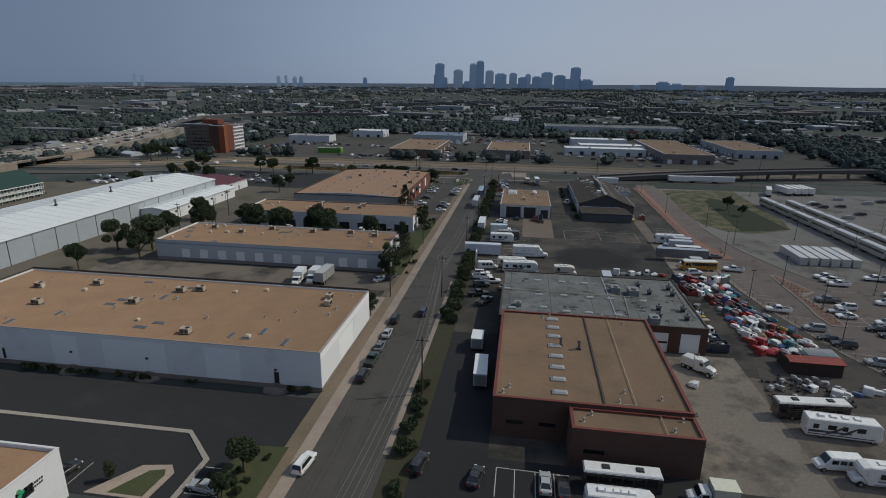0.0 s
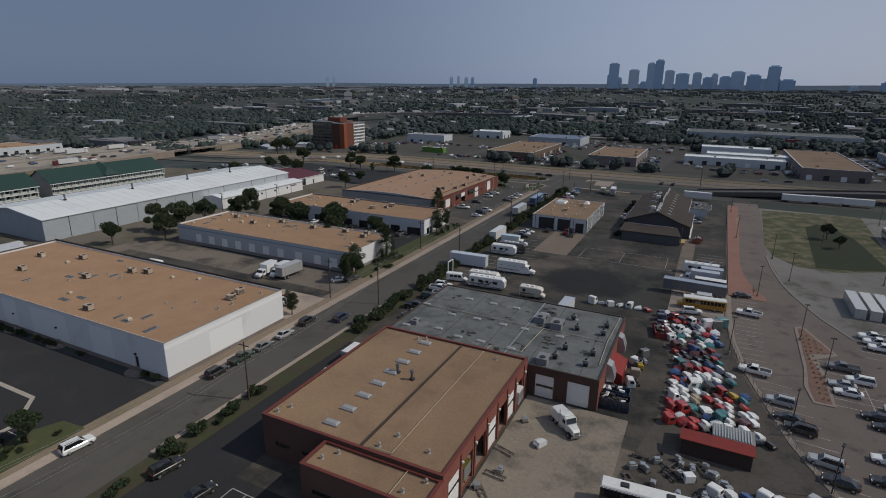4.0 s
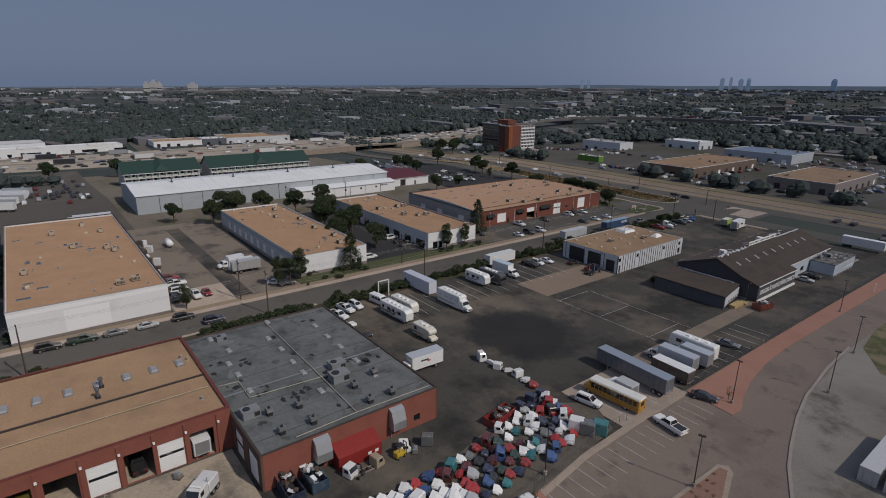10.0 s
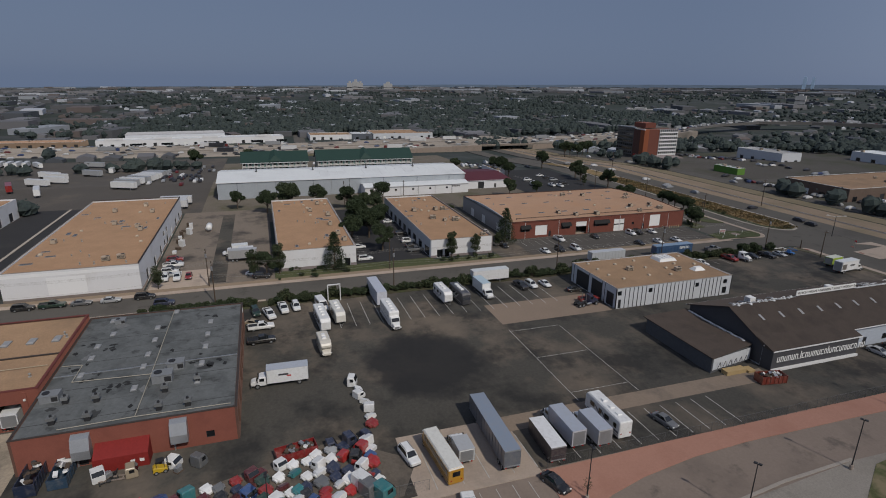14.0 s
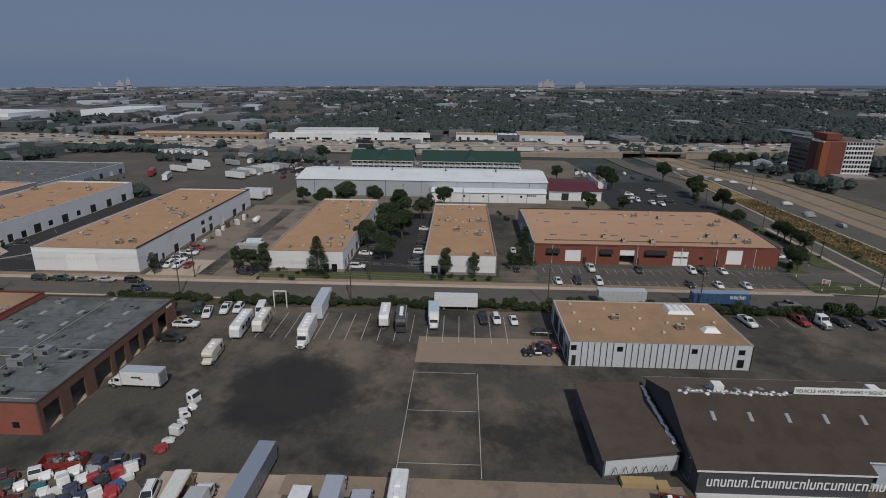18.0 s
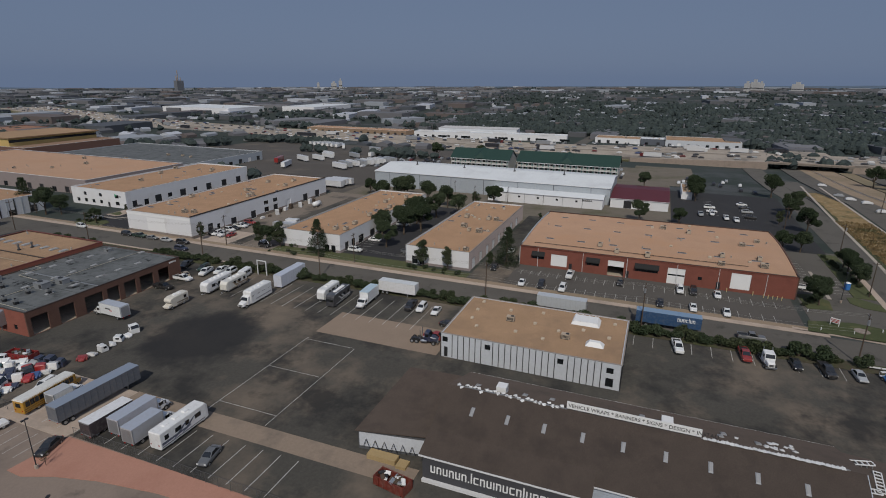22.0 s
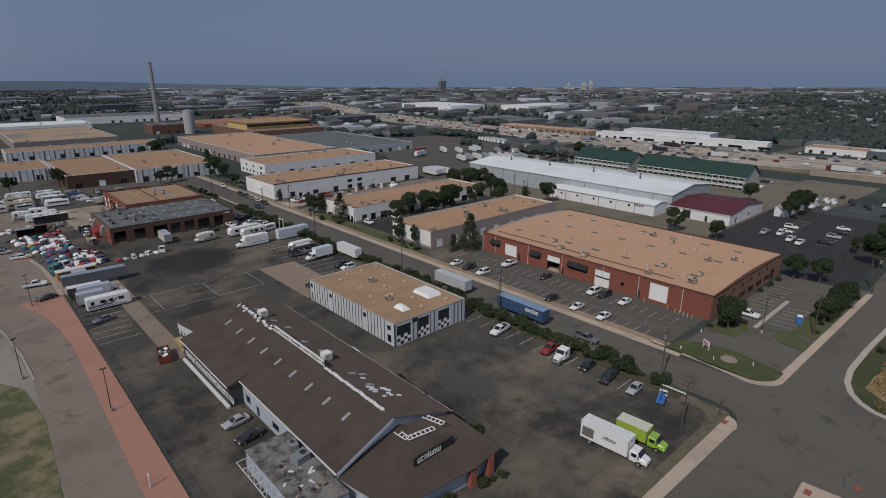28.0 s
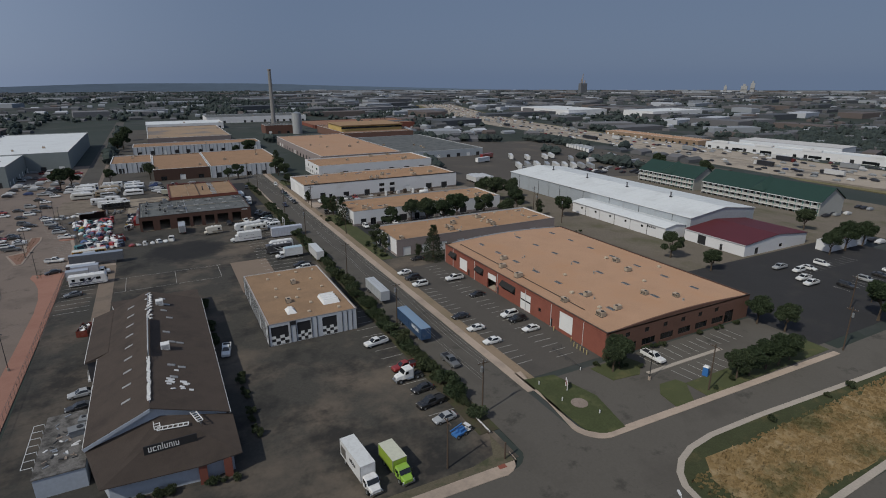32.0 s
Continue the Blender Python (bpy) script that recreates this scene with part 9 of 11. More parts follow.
for i, (x, y) in enumerate([(-41.6, 247 + 0.9 * k) for k in range(5)] + [(-42.6, 239.6), (-42.6, 245.0)]):
    v = thing("bollard", at(x, y, 0.05), "pale yellow steel bollard by the dock", "bollard", "bollards by the dock")
    part("post", Geo().cyl((0, 0, 0), (0, 0, 1.1), 0.1, sides=8), plain("pale_yellow", (0.5, 0.42, 0.2)) if "pale_yellow" not in bpy.data.materials else bpy.data.materials["pale_yellow"], v)
v = thing("propane_tank", at(-78.0, 104.5, 0.05, 0), "white storage tank lying on saddles", "tank")
part("shell", Geo().loft([[(x, rr_ * math.cos(2 * math.pi * i / 14), 1.5 + rr_ * math.sin(2 * math.pi * i / 14)) for i in range(14)] for x, rr_ in ((-2.6, 0.4), (-2.2, 1.1), (2.2, 1.1), (2.6, 0.4))]), WHITEPAINT, v, smooth=True)
for x in (-1.5, 1.5):
    part("saddle", Geo().box(x - 0.2, -0.9, 0, x + 0.2, 0.9, 0.7), CONCRETE, v)
# pallets and bins beside the dock drive
for i in range(10):
    v = thing("crate", at(-56 - 3.2 * i, 97.0 + r.uniform(0, 2.5), 0.05, r.uniform(0, 90)), "stack of pale crates by the warehouse wall" if i % 2 else "pale plastic bin by the warehouse wall", "crate")
    c = WOOD if i % 2 else TRIMWHITE
    for k in range(r.randint(1, 3)):
        part("crate_box", Geo().box(-0.9, -0.6, 0.75 * k, 0.9, 0.6, 0.75 * k + 0.7), c, v)
v = thing("hedge_gate", at(-10.6, 134.0, 0.06, 0), "tall pale steel frame gate by the hedge", "frame")
for y in (-1.6, 1.6):
    part("upright", Geo().box(-0.12, y - 0.12, 0, 0.12, y + 0.12, 4.6), TRIMWHITE, v)
part("beam", Geo().box(-0.12, -1.6, 4.4, 0.12, 1.6, 4.65), TRIMWHITE, v)

# ---- trees and shrubs ----
def leaves(g, centre, radius, n, size, rnd, flat=0.8):
    cx, cy, cz = centre
    for _ in range(n):
        while True:
            p = Vector((rnd.uniform(-1, 1), rnd.uniform(-1, 1), rnd.uniform(-1, 1)))
            if 0.25 < p.length < 1:
                break
        q = Vector((cx, cy, cz)) + Vector((p.x * radius, p.y * radius, p.z * radius * flat))
        u = Vector((rnd.uniform(-1, 1), rnd.uniform(-1, 1), rnd.uniform(-0.5, 0.9))).normalized()
        w_ = u.orthogonal().normalized()
        v_ = u.cross(w_)
        s = size * rnd.uniform(0.6, 1.3)
        g.face([q - w_ * s, q - v_ * s * 0.7, q + w_ * s, q + v_ * s * 0.7])


TREE = {}


def tree_meshes(kind, seed):
    key = (kind, seed)
    if key in TREE:
        return TREE[key]
    rnd = random.Random(seed * 13 + len(kind))
    t, c = Geo(), Geo()
    if kind == "broadleaf":
        h = 8.0
        t.cyl((0, 0, 0), (0.1, 0.05, 2.4), 0.24, 0.17, 8)
        for i in range(9):
            a = 2 * math.pi * i / 9 + rnd.uniform(-0.3, 0.3)
            rr_ = rnd.uniform(1.2, 2.5)
            e = (rr_ * math.cos(a), rr_ * math.sin(a), rnd.uniform(3.4, 6.6))
            t.cyl((0.1, 0.05, rnd.uniform(1.7, 2.6)), e, 0.1, 0.03, 6)
            leaves(c, e, rnd.uniform(1.0, 1.6), 620, 0.17, rnd)
        for i in range(4):
            leaves(c, (rnd.uniform(-0.7, 0.7), rnd.uniform(-0.7, 0.7), rnd.uniform(5.6, 7.0)), rnd.uniform(0.9, 1.4), 560, 0.17, rnd)
        mt = LEAF
    elif kind == "conifer":
        h = 11.0
        t.cyl((0, 0, 0), (0, 0, h * 0.95), 0.26, 0.04, 8)
        for i in range(26):
            z = 1.2 + (h - 1.6) * i / 26
            rad = 3.1 * (1 - (z / h) ** 1.5) + 0.2
            for k in range(5):
                a = rnd.uniform(0, 6.28)
                e = (rad * 0.75 * math.cos(a), rad * 0.75 * math.sin(a), z - 0.25 * rad)
                if i % 3 == 0:
                    t.cyl((0, 0, z), e, 0.05, 0.015, 4)
                leaves(c, e, 0.35 + 0.34 * rad, 38, 0.14, rnd, 0.5)
        mt = CONIFER
    elif kind == "sparse":
        h = 7.0
        t.cyl((0, 0, 0), (0, 0, 3.0), 0.16, 0.1, 7)
        for i in range(22):
            a, z = rnd.uniform(0, 6.28), rnd.uniform(1.8, 6.6)
            q = 1.5 * math.sin(math.pi * (z - 1.0) / 6.4) * rnd.uniform(0.3, 1)
            e = (q * math.cos(a), q * math.sin(a), z)
            t.cyl((0, 0, min(3.0, z - 0.4)), e, 0.06, 0.02, 5)
            leaves(c, e, rnd.uniform(0.55, 0.9), 190, 0.13, rnd)
        mt = LEAF2
    elif kind == "thin":
        h = 6.0
        t.cyl((0, 0, 0), (0, 0, 3.6), 0.14, 0.05, 7)
        for i in range(16):
            a, z = rnd.uniform(0, 6.28), rnd.uniform(2.6, 5.6)
            e = (1.5 * math.cos(a) * rnd.uniform(0.4, 1), 1.5 * math.sin(a) * rnd.uniform(0.4, 1), z)
            t.cyl((0, 0, rnd.uniform(1.8, 3.4)), e, 0.05, 0.015, 5)
            leaves(c, e, 0.5, 14, 0.12, rnd)
        mt = LEAF2
    else:  # bush
        for i in range(5):
            a = rnd.uniform(0, 6.28)
            e = (0.8 * math.cos(a), 0.8 * math.sin(a), rnd.uniform(0.7, 1.5))
            t.cyl((0, 0, 0), e, 0.05, 0.02, 5)
            leaves(c, e, rnd.uniform(0.65, 0.95), 300, 0.15, rnd, 0.85)
        mt = LEAF if seed % 2 else LEAF2
    if kind == "bush":
        n = len(c.v)
        c.v += t.v
        c.f += [tuple(n + i for i in q) for q in t.f]
        c.m += [1] * len(t.f)
        TREE[key] = (None, c.mesh("bush", [mt, BARK]))
        return TREE[key]
    TREE[key] = (t.mesh("trunk", BARK), c.mesh("crown", mt))
    return TREE[key]


def tree(kind, x, y, s, rz, label, seed=0, z=0.05, tall=1.0):
    tm, cm = tree_meshes(kind, seed)
    if kind == "bush":
        v = tagged(part("bush", cm, None), label, "bush", "shrubs of the hedge")
        v.matrix_basis = at(x, y, z, rz)
        v.scale = (s, s, s * tall)
        return v
    v = thing("tree", at(x, y, z, rz), label, "tree", "trees")
    v.scale = (s, s, s * tall)
    part("trunk", tm, None, v)
    part("crown", cm, None, v)
    return v


LB, LC, LS = "broad green tree with a rounded leafy crown", "tall dark conifer with a ragged outline", "slender young tree with thin foliage"
for x, y, s, k in ((-28.4, 97.4, 0.7, "sparse"), (-29.4, 117.8, 0.9, "sparse"), (-30.2, 120.6, 0.72, "broadleaf"), (-30.6, 136.8, 0.92, "conifer"), (-31.2, 123.6, 1.0, "sparse"), (-31.4, 167.8, 0.98, "sparse"), (-31.6, 174.8, 0.86, "sparse"), (-53.6, 144.6, 0.9, "broadleaf"), (-57, 150.4, 1.05, "broadleaf"), (-62, 154.0, 1.1, "broadleaf"), (-70, 149, 1.15, "broadleaf"), (-43, 151.5, 0.9, "broadleaf"), (-80, 152, 1.1, "broadleaf"), (-86, 158, 1.0, "broadleaf"), (-96, 150, 1.1, "broadleaf"), (-99, 130, 1.2, "broadleaf"), (-97, 122, 1.0, "broadleaf"), (-101, 140, 1.1, "broadleaf"), (-99, 160, 0.8, "sparse"), (-41.0, 187.6, 0.9, "conifer"), (-38, 184, 0.6, "sparse"),
                   (-102.4, 217.6, 0.95, "broadleaf"), (-103, 230.4, 0.8, "broadleaf"), (-146, 237.2, 0.9, "broadleaf"), (-154, 237.2, 1.0, "broadleaf"), (-164, 237, 0.9, "broadleaf"), (-168, 217, 0.9, "broadleaf"), (-250, 115, 1.2, "broadleaf"), (-246, 85, 1.2, "broadleaf"), (-167, 267, 1.1, "broadleaf"), (-136, 269, 1.0, "broadleaf"), (-128, 267, 0.9, "broadleaf"), (-107, 268, 1.0, "broadleaf"), (-84, 262, 0.7, "broadleaf"), (-82.5, 257, 0.75, "broadleaf"), (-43.2, 257.2, 0.85, "broadleaf"), (-41.4, 257.6, 0.7, "broadleaf"), (-58.6, 269.2, 0.62, "broadleaf"), (-61.4, 269.6, 0.66, "broadleaf"), (-66, 269.6, 0.68, "broadleaf"), (-69.4, 269.8, 0.72, "broadleaf"), (-73, 269.6, 0.6, "broadleaf"), (-117, 262, 0.7, "sparse"),
                   (-31, 25, 1.1, "broadleaf"), (-33, 30, 0.9, "broadleaf"), (-11, 25.4, 1.0, "broadleaf"), (-6, 27, 0.8, "broadleaf"), (66, 18, 1.3, "broadleaf"), (62, 14, 1.2, "broadleaf"), (46.5, 9, 1.0, "broadleaf"), (29, 7, 1.1, "broadleaf"), (45, -139, 1.6, "broadleaf"), (48, -120, 1.5, "broadleaf"), (46, -160, 1.5, "broadleaf"), (44, -200, 1.5, "broadleaf"), (-30.5, 50.2, 0.62, "broadleaf"), (-31.0, 46.0, 0.5, "broadleaf"), (-238, 323, 1.2, "broadleaf"), (-230, 328, 1.1, "broadleaf"), (-256, 353, 1.2, "broadleaf"), (-246, 342, 1.2, "broadleaf"), (-248, 333, 1.1, "broadleaf"), (-106, 165, 0.9, "broadleaf"), (-108, 128, 1.0, "broadleaf"), (-106, 112, 0.8, "broadleaf"), (-45, 46.5, 0.5, "sparse"), (78.5, 219, 0.7, "broadleaf"), (80, 208, 0.6, "broadleaf"), (55.6, 154.2, 0.42, "thin"), (52.6, 115.2, 0.36, "thin"), (-21, -60, 1.0, "broadleaf"), (-30, -60, 1.2, "broadleaf"), (-33, 12, 1.0, "conifer")):
    lab = {"broadleaf": LB, "conifer": LC, "sparse": LS, "thin": "small nearly bare young tree on a pink bed"}[k]
    tree(k, x, y, (s if s < 0.56 else s * (1.35 if x < -25 else 1.2)) * r.uniform(0.92, 1.1), r.uniform(0, 360), lab, r.randrange(3))
BUSHLAB = "dense green hedge shrub on the strip by the street"
y = 44.0
while y < 262:
    dense = 1.0 if (96 < y < 118 or 121 < y < 200 or 202 < y < 256) else (0.55 if y < 66 else 0.22)
    if r.random() < dense:
        tree("bush", -12.7 + r.uniform(-0.7, 0.7), y + r.uniform(-0.4, 0.4), r.uniform(0.75, 1.6) * (1 if y > 96 else 0.75), r.uniform(0, 360), BUSHLAB, r.randrange(4), 0.1, r.uniform(0.7, 1.1))
    y += 1.55
# last three rows: shrubs added to darken the sign workshop's shadow band
for x0, y0, x1, y1, n in ((-33, 124, -28, 141, 9), (-31, 164, -28, 180, 8), (-82, 266.8, -50, 270, 18), (-40, 254.8, -47, 259, 6), (-48, 254.6, -80, 255, 10), (-26, 122, -28, 140, 4), (-34, 44, -28, 55, 8), (-95, 66.8, -29, 67.9, 22), (-100, 184, -84, 188, 5), (21, 255.2, 34, 253.6, 12), (-36, 279.6, -80, 280, 4), (19.4, 191, 20.0, 195, 7), (19.4, 203, 20.0, 216, 11), (16.9, 229, 17.6, 250, 16)):
    for _ in range(n):
        t_ = r.random()
        tree("bush", x0 + (x1 - x0) * (t_ if abs(y1 - y0) < 4.5 else r.random()), y0 + (y1 - y0) * (t_ if abs(y1 - y0) < 4.5 else r.random()), r.uniform(0.35, 0.7), r.uniform(0, 360), "small clipped shrub in a planted bed", r.randrange(4), 0.15)
# low plants in rows in the island beds
g = Geo()
for i in range(16):
    for k in range(4):
        y = 109.6 + 1.75 * i
        x = 62.75 + 0.85 * k
        if (y < 126 and k > 1) or (y > 126 and x > 66.4 - (y - 127.5) * 0.36) or y > 136.5:
            continue
        leaves(g, (P(x) + r.uniform(-0.15, 0.15), P(y) + r.uniform(-0.2, 0.2), 0.36), r.uniform(0.2, 0.36), 20, 0.09, r)
tagged(part("bed_plants", g, leafy("dry_plants", (0.07, 0.045, 0.022), (0.17, 0.11, 0.05))), "dry brown tufts planted in rows on the pink island beds", "plants", kind="stuff")
# tufts of dry grass
g = Geo()
for i in range(5200):
    x, y = r.uniform(-130, -30), r.uniform(280.9, 291.8)
    if x > -35.5 and (y < 282.6 or y > 290):
        continue
    cx, cy, s = P(x), P(y), r.uniform(0.2, 0.55)
    a = r.uniform(0, 6.28)
    dx, dy = 0.35 * math.cos(a), 0.35 * math.sin(a)
    g.face([(cx - dx, cy - dy, 0.1), (cx + dx, cy + dy, 0.1), (cx + dx * 0.6 + r.uniform(-0.1, 0.1), cy + dy * 0.6, 0.14 + s), (cx - dx * 0.7, cy - dy * 0.7 + r.uniform(-0.1, 0.1), 0.14 + s)])
me = bpy.data.meshes.new("grass_tufts")
me.from_pydata(g.v, [], g.f)
me.materials.append(DRYGRASS)
tagged(part("grass_tufts", me, None), "tall dry golden grass tufts in the field", "grass", kind="stuff")

# ---- neighbouring blocks, further off ----
def block(name, label, category, x0, y0, x1, y1, h, wall, roof, seed, doors="", ribs=None, units=8):
    """A plain flat-roofed building further off, with doors or windows on the sides named."""
    r = random.Random(seed)
    w, d = P(x1 - x0), P(y1 - y0)
    ops = []
    for side in doors:
        length = w if side in "SN" else d
        n = max(2, int(length / 9))
        for i in range(n):
            a = length * (i + 0.5) / n
            k = r.choice(("dark", "window", "roller"))
            ops.append((side, a - 1.6, a + 1.6, 0.06, 3.2 if k != "window" else 2.6, k))
    b, w, d, zr = building(name, label, category, x0, y0, x1, y1, h, wall, roof, TRIMWHITE if wall is not BRICK else COPING, ops, 0.35)
    if ribs:
        for side, fr, length in (("N", pose(w, d, 0, 0, 0, 180), w), ("E", pose(w, 0, 0, 0, 0, 90), d)):
            if side in ribs:
                n = int(length / 3.0)
                for i in range(n):
                    part("rib", Geo().box(length * i / n, -0.12, 0, length * i / n + 0.5, 0, h - 0.2), DARK if i % 2 else GREYMETAL, b).matrix_basis = fr
    scatter_roof(b, "rooftop_unit", units // 3, w, d, zr, seed + 1)
    scatter_roof(b, "vent", units // 2, w, d, zr, seed + 2)
    return b, w, d, zr


block("striped_warehouse", "tan-roofed warehouse with white ribbed walls", "warehouse", -36, -46, 1, 17, 7.4, LIGHTMETAL, GRAVEL, 201, "N", "NE")
block("brick_store", "tan-roofed brick store beside the ribbed warehouse", "warehouse", 1.3, -46, 27.2, 14, 7.0, surface("dark_brown_brick", (0.085, 0.05, 0.04), 0.2, 5, 0.3, 0.9), GRAVEL, 202, "N")
block("white_ribbed_store", "white ribbed store with dark doors", "warehouse", 27.6, -54, 47.4, -20, 6.6, LIGHTMETAL, GRAVEL, 203, "N", "N")
block("long_works", "long low works with a tan roof and ribbed wall", "warehouse", -43, -118, 38, -95, 6.6, LIGHTMETAL, GRAVEL, 204, "N", "N")
block("flat_works", "wide flat-roofed works with a patched tan roof", "warehouse", -30, -258, 29, -150, 6.8, PINKWALL, surface("faded_tan_roof", (0.30, 0.22, 0.15), 0.25, 3, 0.08, 0.95, 0, 0, (0.18, 0.16, 0.15), (0.5, 0.6), 0.03), 205, "N")
block("white_works", "long pale works with a white roof", "warehouse", -40, -330, 30, -285, 7.0, WHITEWALL, WHITEROOF, 206, "N")
block("distribution_centre", "large pale works with a white flat roof and a glazed corner", "warehouse", 68, -172, 118, -46, 12.5, surface("grey_green_panel", (0.22, 0.25, 0.25), 0.1, 2, 0.2, 0.7), WHITEROOF, 207, "N")
block("glazed_office", "pale office front with tinted glass and white roof", "office", 88, -45.6, 118, 1, 12.2, surface("grey_green_panel_front", (0.22, 0.25, 0.25), 0.1, 2, 0.2, 0.7), WHITEROOF, 208, "NW")
block("tan_works", "wide works with a tan roof and pinkish block walls", "warehouse", -109, -116, -59, 8, 7.4, PINKWALL, GRAVEL2, 209, "NE", None, 16)
block("dark_works", "low works with a wide dark flat roof", "warehouse", -169, -92, -110, 6, 6.0, GREYMETAL, TAR, 210, "N", None, 12)
block("rear_works", "long works with a rusty brown roof", "warehouse", -230, -300, -120, -235, 9.0, BRICK, surface("rusty_roof", (0.22, 0.12, 0.08), 0.2, 2, 0.1, 0.9), 211, "N")
block("rear_store", "long pale store with a grey roof", "warehouse", -140, -400, -30, -350, 8.0, WHITEWALL, TAR, 212, "N")
b, w, d, zr = block("strip_mall", "long white shop row beside the freeway", "shops", -422, 0, -405, 146.4, 6.6, WHITEWALL, WHITEROOF, 213, "E", None, 14)
b.matrix_basis = at(-421.6, -5.4, 0, 6.8)
for y in (8, 52, 96, 150):
    part("raised_front", Geo().box(w - 3, y, 6.6, w + 0.3, y + 16, 8.4), WHITEWALL, b, "raised white shop front")
part("rear_hall", Geo().box(-P(26), P(20), 0, -0.4, P(98), 9.4), LIGHTMETAL, b, "taller pale hall behind the shop fronts")
part("rear_roof", Geo().box(-P(26.2), P(19.8), 9.4, -0.2, P(98.2), 9.7), surface("grey_hall_roof", (0.36, 0.36, 0.37), 0.12, 1.2, 0.1, 0.9), b, "grey flat roof of the taller hall")
for y in (24, 47, 83, 118, 140):
    part("shop_window_band", Geo().box(w + 0.01, P(y), 0.5, w + 0.08, P(y + 9), 2.9), GLASS, b)
for k, (y0, y1, x0, hh, wl, rf) in enumerate(((166, 205, -456, 5.6, WHITEWALL, GRAVEL3), (205.5, 225, -450, 6.4, surface("slate_shop_panel", (0.10, 0.11, 0.13), 0.15, 1, 0.2, 0.8), WHITEROOF), (226, 286, -470, 6.2, LIGHTMETAL, GRAVEL3))):
    block("freeway_shop", ("low shop with a tan roof beyond the freeway", "slate-fronted shop beyond the freeway", "long pale store with a tan roof beyond the freeway")[k], "shop", x0, y0, -431, y1, hh, wl, rf, 260 + k, "E", None, 6)
block("brown_shops", "low brown shops beside the freeway", "shops", -428, -130, -408, -14, 5.5, surface("brown_stucco", (0.28, 0.20, 0.14), 0.15, 2, 0.2, 0.9), GRAVEL2, 214, "E")
block("north_store", "tan-roofed brick store beyond the railway", "warehouse", -86, 347, -56, 418, 6.6, surface("dull_brick", (0.16, 0.115, 0.09), 0.2, 4, 0.3, 0.9), GRAVEL3, 215, "SE", None, 12)
block("north_store", "tan-roofed store beyond the railway", "warehouse", -24, 356, 4, 414, 6.6, PINKWALL, GRAVEL3, 216, "SE", None, 10)
block("white_sheds", "cluster of white-roofed metal sheds", "warehouse", 28, 388, 82, 402, 6.0, LIGHTMETAL, WHITEROOF, 217, "S")
block("white_sheds", "white-roofed metal shed behind others", "warehouse", 40, 412, 96, 428, 6.0, LIGHTMETAL, WHITEROOF, 218, "S")
block("white_sheds", "pale metal shed with a white roof", "warehouse", 36, 440, 78, 456, 8.0, LIGHTMETAL, WHITEROOF, 219, "S")
block("long_store", "long tan-roofed store beyond the railway", "warehouse", 86, 356, 116, 456, 7.4, PINKWALL, GRAVEL3, 220, "SW")
block("low_store", "low tan-roofed store by the freeway", "warehouse", 142, 398, 172, 476, 6.6, GREYMETAL, GRAVEL3, 221, "SW")
block("glass_office", "low office with dark window bands", "office", -188, 424, -154, 440, 8.5, LIGHTMETAL, surface("grey_flat_roof", (0.3, 0.3, 0.3), 0.2, 2, 0.2, 0.9), 222, "SE")
block("small_office", "small white-roofed office among trees", "office", -152, 480, -124, 500, 7.0, LIGHTMETAL, WHITEROOF, 223, "SE")
block("blue_roof_store", "store with a blue-grey roof", "warehouse", -92, 452, -50, 486, 7.0, GREYMETAL, surface("blue_grey_roof", (0.13, 0.17, 0.24), 0.15, 2, 0.1, 0.7), 224, "S")
block("dark_hall", "very long dark hall beyond the lots", "warehouse", 20, 560, 150, 600, 10, GREYMETAL, TAR, 225, "S")
block("mini_store", "tan-roofed low building behind the motel", "warehouse", -168, 232, -148, 236, 4.0, WHITEWALL, GRAVEL3, 226, "")
block("canopy_shop", "filling station with a bright green canopy", "shop", -138, 357, -122, 362, 4.2, surface("bright_green_trim", (0.10, 0.21, 0.04), 0.1, 2, 0.3, 0.6), WHITEROOF, 227, "")
slab("ground_motel_lot", -275, 209, -186, 241, 0.04, bpy.data.materials["halls_yard"], "bare tan lot behind the motel", "yard")

block("freight_terminal", "very long white freight terminal beyond the freeway", "warehouse", -640, -500, -560, -372, 11.0, WHITEWALL, WHITEROOF, 240, "E", None, 4)
block("freight_terminal", "long white freight terminal beyond the freeway", "warehouse", -760, -345, -650, -285, 11.0, WHITEWALL, WHITEROOF, 241, "E", None, 4)
# office tower of orange brick and grey glass
b = thing("office_tower", at(-240, 366), "eight-storey office tower of orange brick and grey window bands", "office tower")
W_, D_, H_ = P(30), P(28), 25.6
part("grey_wing", Geo().box(0, 0, 0, W_ * 0.62, D_, H_), surface("grey_tower_panel", (0.125, 0.115, 0.105), 0.15, 1.2, 0.1, 0.8), b)
part("brown_wing", Geo().box(W_ * 0.62 + 0.02, -0.3, 0, W_ * 0.86, D_ * 0.9, H_ - 0.6), surface("brown_tower_brick", (0.115, 0.058, 0.045), 0.2, 3, 0.2, 0.9), b, "dark brown brick bay")
part("brick_wing", Geo().box(W_ * 0.86 + 0.02, -0.5, 0, W_, D_ * 0.12, H_ - 0.6), surface("bright_orange_panel", (0.30, 0.095, 0.045), 0.15, 3, 0.2, 0.9), b, "orange brick stair bay")
part("red_wing", Geo().box(W_ * 0.86 + 0.02, D_ * 0.12 + 0.02, 0, W_ - 0.1, D_ * 0.42, H_ - 0.6), surface("red_tower_brick", (0.19, 0.07, 0.05), 0.2, 3, 0.2, 0.9), b, "red brick bay")
